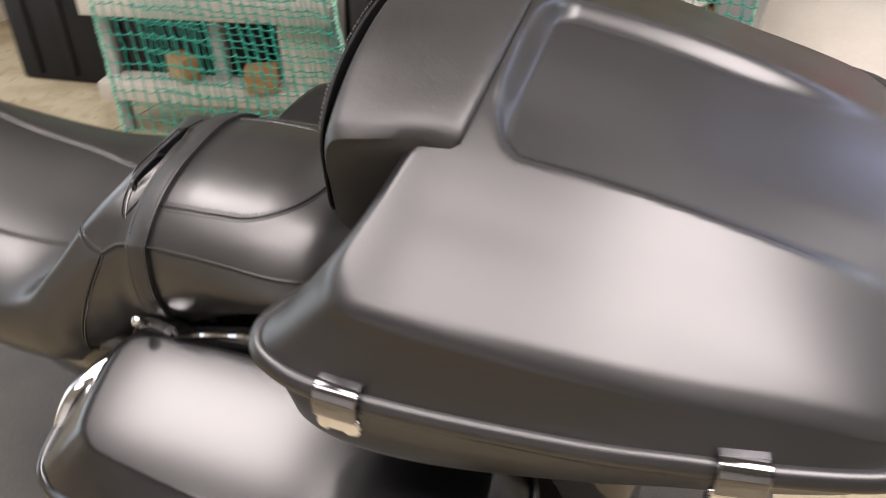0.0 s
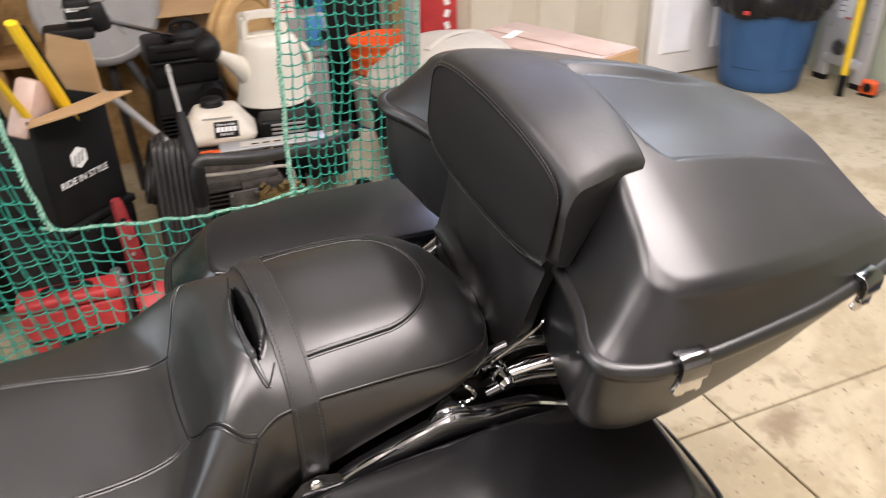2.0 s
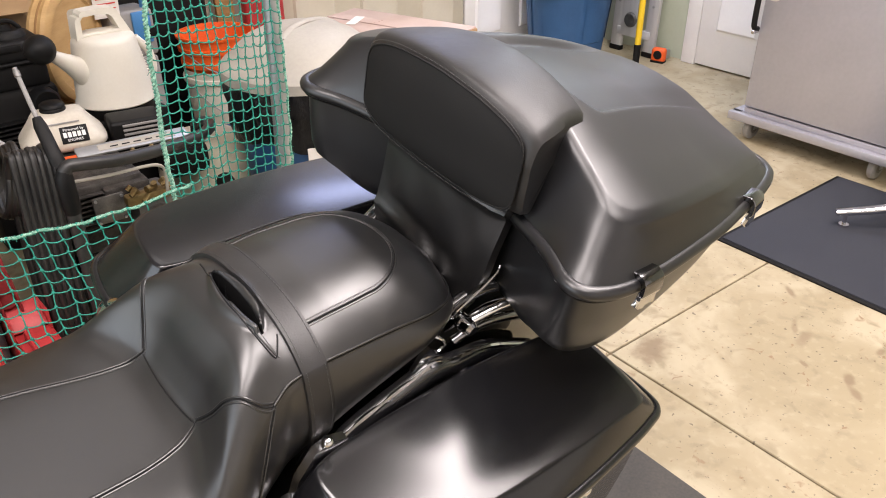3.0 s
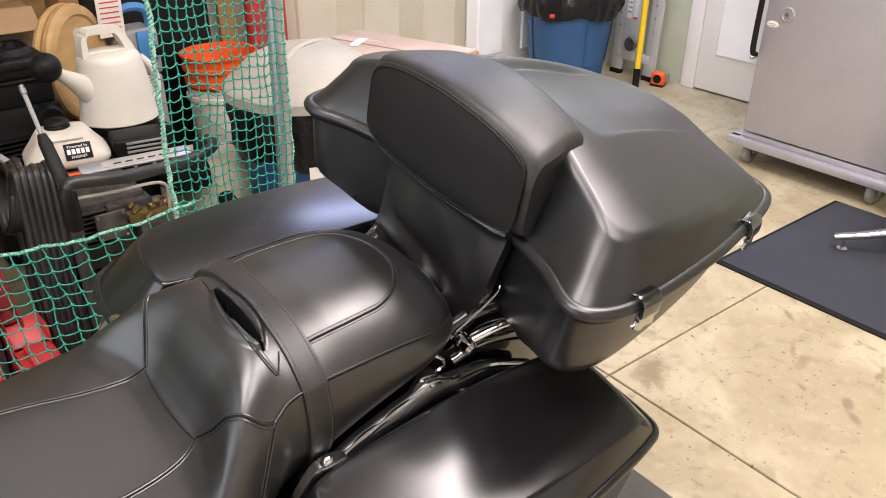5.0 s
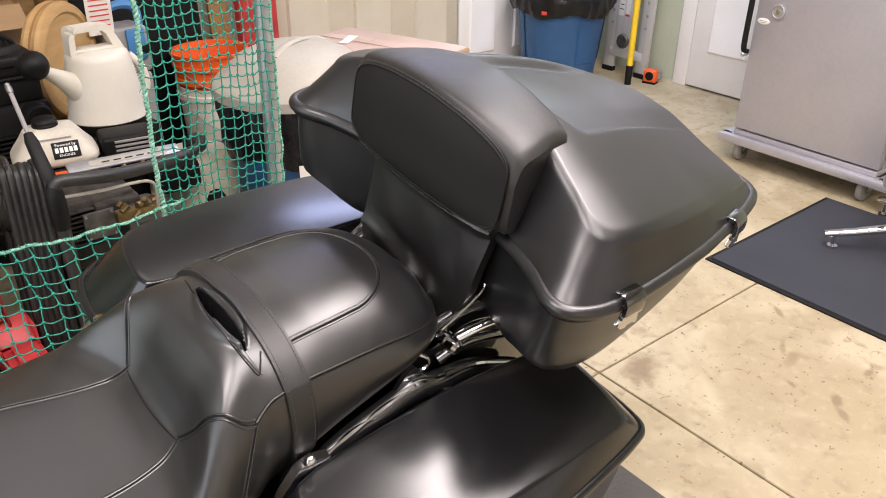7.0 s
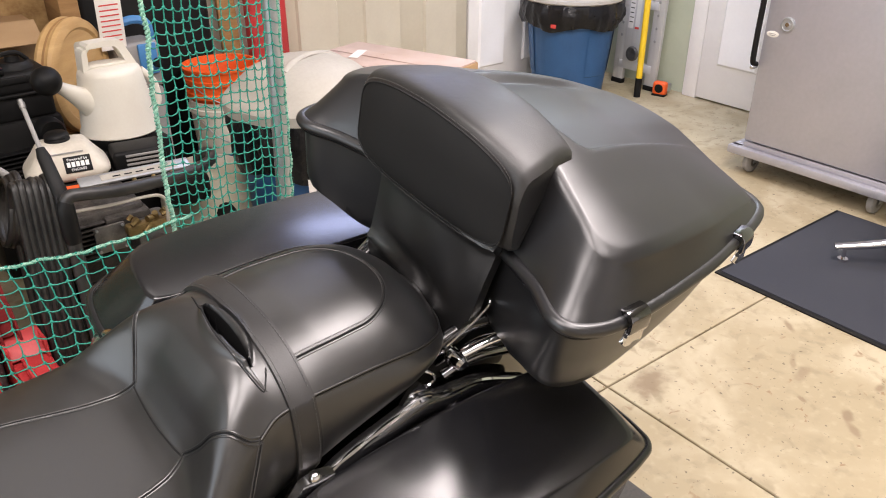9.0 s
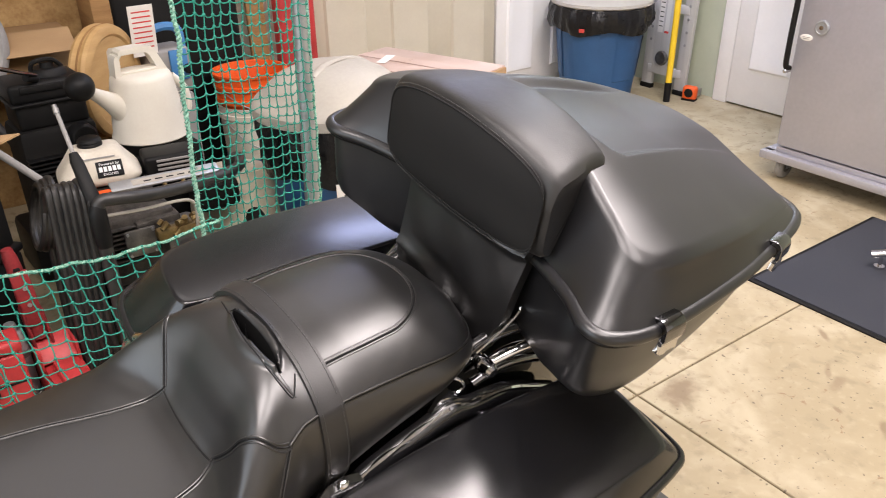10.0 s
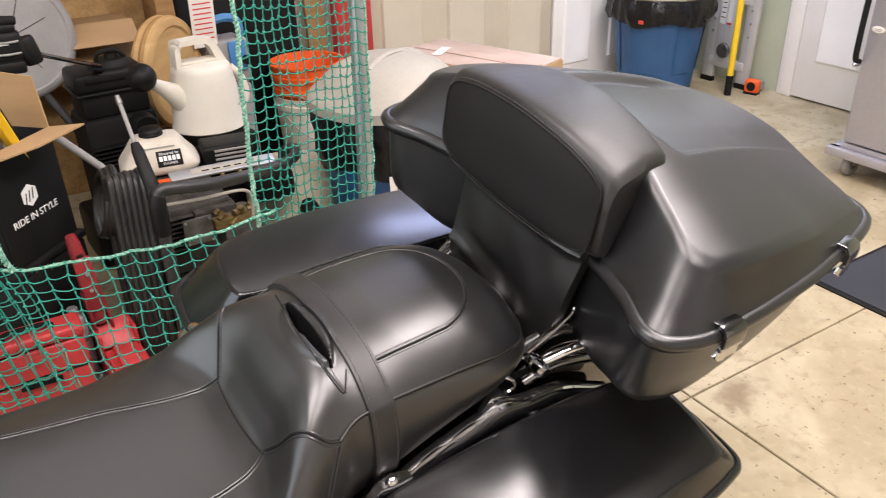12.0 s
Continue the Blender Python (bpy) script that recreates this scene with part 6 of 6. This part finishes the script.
def garden_machine():
    s = thing("garden_machine", "black petrol garden machine with a grey disc", "machine", pose(0, 0, 0))
    at = pose(-0.280, 1.83, 0, 0, 0, 4)
    part("engine_cover", moved(join(block(0, 0, 0.610, 0.220, 0.17, 0.062, 0.014, 3), block(0, 0, 0.538, 0.205, 0.155, 0.085, 0.012, 3)), at), PLASTIC_BLACK, s)
    part("cover_flange", moved(block(0, 0, 0.577, 0.230, 0.18, 0.010, 0.004), at), PLASTIC_BLACK, s)
    part("cover_step", moved(block(-0.02, -0.086, 0.622, 0.12, 0.010, 0.020, 0.003), at), PLASTIC_BLACK, s)
    part("recoil", moved(join(lathe([(0.001, 0.022), (0.044, 0.022), (0.052, 0.014), (0.055, 0.0), (0.001, 0.0)], 28), lathe([(0.001, 0.040), (0.020, 0.038), (0.022, 0.020), (0.001, 0.020)], 20)), at @ Matrix.Translation((0.03, 0.0, 0.640))), PLASTIC_BLACK, s)
    part("pull_loop", moved(tube(spline([(-0.02, -0.01, 0.66), (-0.01, -0.02, 0.685), (0.04, -0.02, 0.688), (0.07, -0.01, 0.66)], 6), 0.007, 8), at), RUBBER, s)
    eng = part("engine", moved(block(0, 0.01, 0.33, 0.23, 0.20, 0.34, 0.02), at), RUBBER, s)
    for k in range(9):
        part("cooling_fin", moved(block(-0.055, -0.10, 0.30 + 0.014 * k, 0.11, 0.04, 0.005, 0.001), at), PLASTIC_BLACK, eng)
    part("intake", moved(lathe([(0.001, 0.05), (0.035, 0.05), (0.042, 0.04), (0.042, 0.0), (0.001, 0.0)], 22), at @ pose(0.06, -0.09, 0.46, 90, 0, 0)), PLASTIC_BLACK, eng)
    part("base", moved(block(0, 0.02, 0.085, 0.32, 0.24, 0.17, 0.02), at), PLASTIC_BLACK, s)
    part("rod", tube([(-0.500, 1.52, 0.784), (-0.457, 1.53, 0.760), (-0.40, 1.60, 0.725), (-0.300, 1.74, 0.662)], 0.0065, 10), DARK_CHROME, s)
    part("rod_collar", rod((-0.33, 1.72, 0.664), (-0.30, 1.75, 0.650), 0.012), RUBBER, s)
    disc_m = pose(-0.500, 2.14, 0.705, 80, 0, 10)
    disc = part("disc", moved(lathe([(0.001, 0.016), (0.150, 0.013), (0.178, 0.011), (0.184, 0.016), (0.192, 0.014), (0.206, 0.004), (0.210, -0.006), (0.202, -0.012), (0.001, -0.010)], 64), disc_m), GREY_PAINT, s, "large grey disc guard")
    part("disc_score", moved(join(*[moved(block(0.07, 0, 0.0165, 0.12, 0.002, 0.001, 0), Matrix.Rotation(radians(a), 4, "Z")) for a in (20, 65, 140, 215, 300)]), disc_m), RUBBER, disc)
    part("disc_stay", join(rod((-0.50, 2.16, 0.50), (-0.48, 2.16, 0.0), 0.016), rod((-0.45, 2.15, 0.52), (-0.33, 1.92, 0.30), 0.014)), HOSE, s)
    part("handle_bar", tube(spline([(-0.669, 1.60, 0.0), (-0.623, 1.58, 0.357), (-0.577, 1.564, 0.662), (-0.560, 1.53, 0.760)], 8), 0.016, 12), HOSE, s, "black handlebar")
    head = part("throttle_housing", join(block(-0.540, 1.515, 0.800, 0.070, 0.06, 0.080, 0.014, 3), block(-0.575, 1.510, 0.752, 0.130, 0.09, 0.032, 0.008, 2), block(-0.535, 1.51, 0.848, 0.046, 0.045, 0.022, 0.008, 2)), PLASTIC_BLACK, s)
    part("grip", tube([(-0.572, 1.50, 0.868), (-0.566, 1.50, 0.869), (-0.512, 1.50, 0.864), (-0.506, 1.50, 0.863)], [0.008, 0.0125, 0.0125, 0.008], 12), RUBBER, s)
    part("cable_drum", moved(lathe([(0.001, 0.07), (0.022, 0.07), (0.025, 0.062), (0.025, 0.008), (0.021, 0.0), (0.001, 0.0)], 20), pose(-0.487, 1.505, 0.750, 0, -12, 0)), PLASTIC_BLACK, s)
    part("clamp", join(*[tube([Vector((-0.540 + 0.040 * math.cos(a), 1.515 + 0.036 * math.sin(a), 0.785 + 0.030 * k)) for a in [2 * math.pi * q / 20 for q in range(20)]], 0.003, 6, True) for k in range(2)]), GREY_PAINT, s)
    part("print_bar", block(-0.552, 1.4835, 0.812, 0.030, 0.002, 0.008, 0), PRINT_WHITE, head)
    part("bare_tube", tube([(-0.66, 1.44, 0.71), (-0.495, 1.42, 0.575), (-0.385, 1.30, 0.47)], 0.0105, 12), GREY_PAINT, s)


garden_machine()


def shelving():
    s = thing("wooden_shelf", "rough chipboard shelf stacked with dark boxes", "shelf", site(-0.2, 2.2, -0.415, 2.395, 1.12))
    part("back_panel", block(-0.55, 2.27, 0.75, 2.2, 0.02, 1.5, 0.002), OSB, s)
    for x in (-1.60, -0.62, 0.20):
        part("upright", block(x, 2.16, 0.75, 0.06, 0.20, 1.5, 0.004), PLYWOOD, s)
    for z in (0.46, 0.90, 1.35):
        part("shelf_board", block(-0.70, 2.16, z, 1.86, 0.22, 0.03, 0.003), PLYWOOD, s)
    b = thing("cardboard_box", "small brown cardboard box on the shelf", "box", site(-0.2, 2.2, -0.415, 2.395, 1.12) @ pose(-0.02, 2.14, 0.475), "cartons")
    part("carton", block(0, 0, 0.07, 0.22, 0.18, 0.14, 0.004), CARD, b)
    part("flap", moved(block(0, 0, 0, 0.22, 0.10, 0.004, 0.001), pose(0, -0.12, 0.12, 35, 0, 0)), CARD, b)
    b = thing("cardboard_box", "brown cardboard box on the shelf", "box", site(-0.2, 2.2, -0.415, 2.395, 1.12) @ pose(0.02, 2.15, 0.915), "cartons")
    part("carton", block(0, 0, 0.12, 0.26, 0.18, 0.24, 0.004), CARD, b)
    d = thing("dark_bin", "tall black plastic bin", "bin", site(0.40, 2.17, 0.252, 2.35, 1.13) @ pose(0.40, 2.17, 0))
    part("body", block(0.075, 0.055, 0.38, 0.46, 0.10, 0.76, 0.03, 3), PLASTIC_BLACK, d)
    part("lid", block(0.075, 0.055, 0.775, 0.48, 0.105, 0.04, 0.012, 3), PLASTIC_BLACK, d)
    p = thing("wood_plank", "narrow stained plank leaning on the wall", "plank", site(0.80, 2.20, 0.69, 2.40, 1.14) @ pose(0.80, 2.20, 0, -2, 0, 0))
    part("plank", block(0, 0, 0.70, 0.07, 0.02, 1.40, 0.003), PLYWOOD, p)
    r = thing("red_banner", "red fabric bag with white lettering marks", "bag", site(0.95, 2.16, 0.855, 2.39, 1.145) @ pose(0.95, 2.16, 0))
    part("cloth", block(0, 0, 0.66, 0.16, 0.06, 0.74, 0.02, 3), RED, r)
    part("print_stripe", join(*[moved(block(0, 0, 0, 0.02, 0.002, 0.028, 0.0), pose(0.03, -0.0315, 0.38 + 0.045 * k, 0, 20 if k % 2 else -20, 0)) for k in range(7)]), PRINT_WHITE, r)
    part("foot", block(0, 0, 0.15, 0.15, 0.05, 0.30, 0.01), RED, r)
    q = thing("spray_case", "blue and white plastic sprayer case", "case", site(0.335, 2.0, 0.182, 2.15, 1.13, 5.7) @ pose(0.335, 2.0, 0))
    part("stand", block(0, 0.02, 0.19, 0.16, 0.14, 0.38, 0.01), GREY_PAINT, q)
    part("case", block(0.02, 0.02, 0.455, 0.14, 0.12, 0.15, 0.012, 3), GREY_PAINT, q)
    part("case_handle", tube(spline([(-0.035, -0.01, 0.50), (-0.03, -0.02, 0.58), (0.02, -0.02, 0.60), (0.07, -0.02, 0.58), (0.075, -0.01, 0.50)], 6), 0.014, 8), BLUE_PLASTIC, q, "light blue handle")
    part("blue_panel", block(0.045, -0.044, 0.475, 0.06, 0.012, 0.10, 0.004), BLUE_PLASTIC, q)
    part("knob", moved(lathe([(0.001, 0.02), (0.014, 0.018), (0.016, 0.0), (0.001, 0.0)], 20), pose(0.07, -0.05, 0.46, 90, 0, 0)), PLASTIC_BLACK, q)
    part("leaflet", moved(block(0, 0, 0, 0.08, 0.002, 0.16, 0), pose(-0.055, -0.045, 0.60, 6, 0, 0)), PAPER, q)
    for k in range(8):
        part("print_line", moved(block(0, -0.0015, 0.06 - 0.016 * k, 0.06, 0.001, 0.004, 0), pose(-0.055, -0.045, 0.60, 6, 0, 0)), PRINT_RED, q)


shelving()


def tool_box():
    spot = site(-0.515, 1.2, -0.655, 1.14, 1.035, 7.7, 0.055)
    m = spot @ pose(-0.515, 1.222, 0.335, 0, 0, 37)
    b = thing("display_box", "black box with white printed slogan, full of tools", "box", m)
    w, d, h = 0.21, 0.17, 0.258
    part("side_wall", block(0, -d / 2, h / 2, w, 0.004, h, 0.001), INK, b)
    part("side_wall", block(0, d / 2, h / 2, w, 0.004, h, 0.001), INK, b)
    part("side_wall", block(-w / 2, 0, h / 2, 0.004, d - 0.004, h, 0.001), INK, b)
    part("side_wall", block(w / 2, 0, h / 2, 0.004, d - 0.004, h, 0.001), INK, b)
    part("bottom", block(0, 0, 0.003, w - 0.005, d - 0.005, 0.006, 0.001), INK, b)
    fm = pose(-0.008, -d / 2 - 0.0024, 0.142, 90, 0, 0)
    # six-sided mark of slanted bars
    hexa = [Vector((0.026 * math.cos(radians(60 * k + 30)), 0.026 * math.sin(radians(60 * k + 30)), 0)) for k in range(6)]
    emblem = part("emblem", moved(loft([hexa, [v + Vector((0, 0, 0.0006)) for v in hexa]]), fm), PRINT_WHITE, b, "white hexagonal emblem")
    for k in range(3):
        part("emblem_gap", moved(block(-0.011 + 0.010 * k, -0.008 + 0.006 * k, 0.0008, 0.003, 0.026, 0.0008, 0), fm @ pose(0, 0, 0, 0, 0, -14)), INK, emblem)
    lettering("slogan", "RIDE IN STYLE", 0.0225, PRINT_WHITE, b, pose(-0.005, -d / 2 - 0.0026, 0.093, 90, 0, 0), 0.0008)
    quad = [Vector((-w / 2, -d / 2, h)), Vector((w / 2, -d / 2, h)), Vector((0.078, -0.205, 0.282)), Vector((-0.03, -0.172, 0.268)), Vector((-0.145, -0.125, 0.262))]
    part("flap", loft([quad, [v + Vector((0, 0, 0.004)) for v in quad]]), CARD, b, "open cardboard flap")
    quad = [Vector((w / 2, -d / 2, h)), Vector((w / 2, d / 2, h)), Vector((w / 2 + 0.015, d / 2 - 0.02, h + 0.125)), Vector((w / 2 + 0.012, -d / 2 + 0.02, h + 0.115))]
    part("flap", loft([quad, [v + Vector((0.004, 0, 0)) for v in quad]]), CARD, b, "open cardboard flap")
    stuff = [("level", YELLOW, (0.054, -0.059, 0.15), (-0.091, -0.097, 0.465), 0.019), ("pry_bar", PLASTIC_BLACK, (0.085, -0.04, 0.15), (-0.03, -0.05, 0.44), 0.012), ("stake", PRINT_WHITE, (0.09, 0.0, 0.15), (-0.01, 0.0, 0.42), 0.012), ("stake", YELLOW, (-0.03, -0.05, 0.15), (-0.16, -0.09, 0.38), 0.011), ("handle", CARD, (-0.06, -0.02, 0.15), (-0.14, -0.03, 0.42), 0.016)]
    for n, mat, a, e, r in stuff:
        g = thing("hand_tool", "long-handled hand tool in the black box", "tool", m, "tools in the box")
        part(n, tube([a, Vector(a).lerp(Vector(e), 0.5), e], [r, r * 1.1, r * 0.9], 6, flat=0.6), mat, g)
    pp = thing("paper_pack", "crumpled brown paper packet in the black box", "packet", m)
    part("packet", moved(block(0, 0, 0, 0.10, 0.05, 0.13, 0.01, 2), pose(-0.055, -0.045, 0.265, 12, 25, 20)), CARD_TAPE, pp)
    st = thing("stand_box", "black crate under the printed box", "crate", spot @ pose(-0.525, 1.235, 0, 0, 0, 37))
    part("crate_body", block(0, 0, 0.1285, 0.236, 0.216, 0.363, 0.008), PLASTIC_BLACK, st)
    part("rim", block(0, 0, 0.322, 0.246, 0.226, 0.020, 0.006), PLASTIC_BLACK, st)
    for s in (-1, 1):
        part("handle_grip", block(s * 0.121, 0, 0.25, 0.012, 0.09, 0.024, 0.004), PLASTIC_BLACK, st)


tool_box()


def floor_jack():
    j = thing("floor_jack", "red trolley jack with a tall handle socket", "jack", pose(-0.503, 0.985, 0, 0, 0, 4))
    for x in (-0.043, 0.043):
        part("side_plate", join(block(x, 0.0, 0.075, 0.009, 0.20, 0.110, 0.004), block(x, 0.055, 0.15, 0.009, 0.085, 0.07, 0.004)), RED, j)
    part("cover", join(block(0, -0.005, 0.134, 0.080, 0.18, 0.010, 0.004), moved(block(0, 0, 0, 0.080, 0.075, 0.008, 0.003), pose(0, 0.045, 0.170, 38, 0, 0))), RED, j)
    part("lift_arm", block(0.0, -0.055, 0.150, 0.045, 0.11, 0.022, 0.005), RED, j)
    part("yoke", moved(join(block(-0.020, 0, 0.05, 0.007, 0.05, 0.13, 0.003), block(0.020, 0, 0.05, 0.007, 0.05, 0.13, 0.003), block(0, 0.018, 0.05, 0.040, 0.010, 0.12, 0.003)), pose(-0.018, 0.075, 0.165, 0, -3, 0)), RED_SHADED, j)
    socket = part("handle_socket", tube([(-0.022, 0.075, 0.20), (-0.026, 0.075, 0.30), (-0.030, 0.076, 0.37), (-0.034, 0.078, 0.420), (-0.036, 0.078, 0.440)], [0.024, 0.021, 0.018, 0.016, 0.012], 14), RED_SHADED, j)
    part("handle_slot", block(-0.030, 0.058, 0.375, 0.015, 0.012, 0.040, 0.003), PLASTIC_BLACK, socket)
    part("socket_plate", moved(block(0, 0, 0, 0.040, 0.006, 0.15, 0.003), pose(-0.026, 0.051, 0.315, 0, -4, 0)), RED_SHADED, socket)
    for z in (0.30, 0.345):
        part("bolt", rod((-0.026, 0.050, z), (-0.026, 0.045, z), 0.005, sides=10), STEEL, socket)
    for x in (-0.058, 0.058):
        for y in (-0.075, 0.075):
            part("wheel", moved(lathe([(0.001, -0.010), (0.028, -0.010), (0.031, 0), (0.028, 0.010), (0.001, 0.010)], 20), pose(x, y, 0.031, 0, 90, 0)), CAST, j)
    t = thing("tool_chest", "red metal toolbox standing on the floor", "toolbox", pose(-0.692, 0.973, 0, 0, 0, 0))
    part("chest", block(0, 0, 0.120, 0.225, 0.076, 0.236, 0.008, 3), RED, t)
    part("lid", block(0, 0, 0.256, 0.230, 0.080, 0.030, 0.010, 3), RED, t)
    for z in (0.085, 0.165):
        part("drawer_gap", block(0, -0.0385, z, 0.215, 0.003, 0.006, 0.001), INK, t)
        part("drawer_pull", block(0, -0.042, z - 0.014, 0.09, 0.008, 0.012, 0.002), PLASTIC_BLACK, t)
    part("handle", tube(spline([(-0.05, -0.01, 0.268), (-0.045, -0.01, 0.284), (0.045, -0.01, 0.284), (0.05, -0.01, 0.268)], 6), 0.006, 8), PLASTIC_BLACK, t)
    h = thing("hydraulic_ram", "silver hydraulic cylinder standing behind the jack", "cylinder", pose(-0.585, 1.055, 0))
    part("ram", lathe([(0.001, 0.255), (0.012, 0.255), (0.014, 0.25), (0.014, 0.235), (0.024, 0.230), (0.026, 0.222), (0.026, 0.0), (0.001, 0.0)], 22), STEEL, h)
    part("collar", lathe([(0.027, 0.165), (0.030, 0.167), (0.030, 0.180), (0.027, 0.182)], 22), CAST, h)
    c = thing("engine_part", "dark greasy machine part", "machine part", site(-0.58, 1.50, -0.79, 1.57, 1.1, 8) @ pose(-0.58, 1.50, 0, 0, 0, 10))
    part("housing", join(block(0, 0, 0.12, 0.34, 0.22, 0.24, 0.02), *[block(-0.12 + 0.06 * k, -0.115, 0.15, 0.03, 0.02, 0.10, 0.004) for k in range(5)]), PLASTIC_BLACK, c)
    part("cylinder", rod((0.05, -0.13, 0.16), (0.05, -0.13, 0.26), 0.03), CAST, c)
    k = thing("wood_offcut", "pale wood offcut lying on the parts", "offcut", site(-0.58, 1.50, -0.79, 1.57, 1.1, 8) @ pose(-0.54, 1.32, 0.24, 0, 0, 16))
    part("offcut", block(0, 0.10, 0.012, 0.14, 0.04, 0.02, 0.003), PLYWOOD, k)


floor_jack()
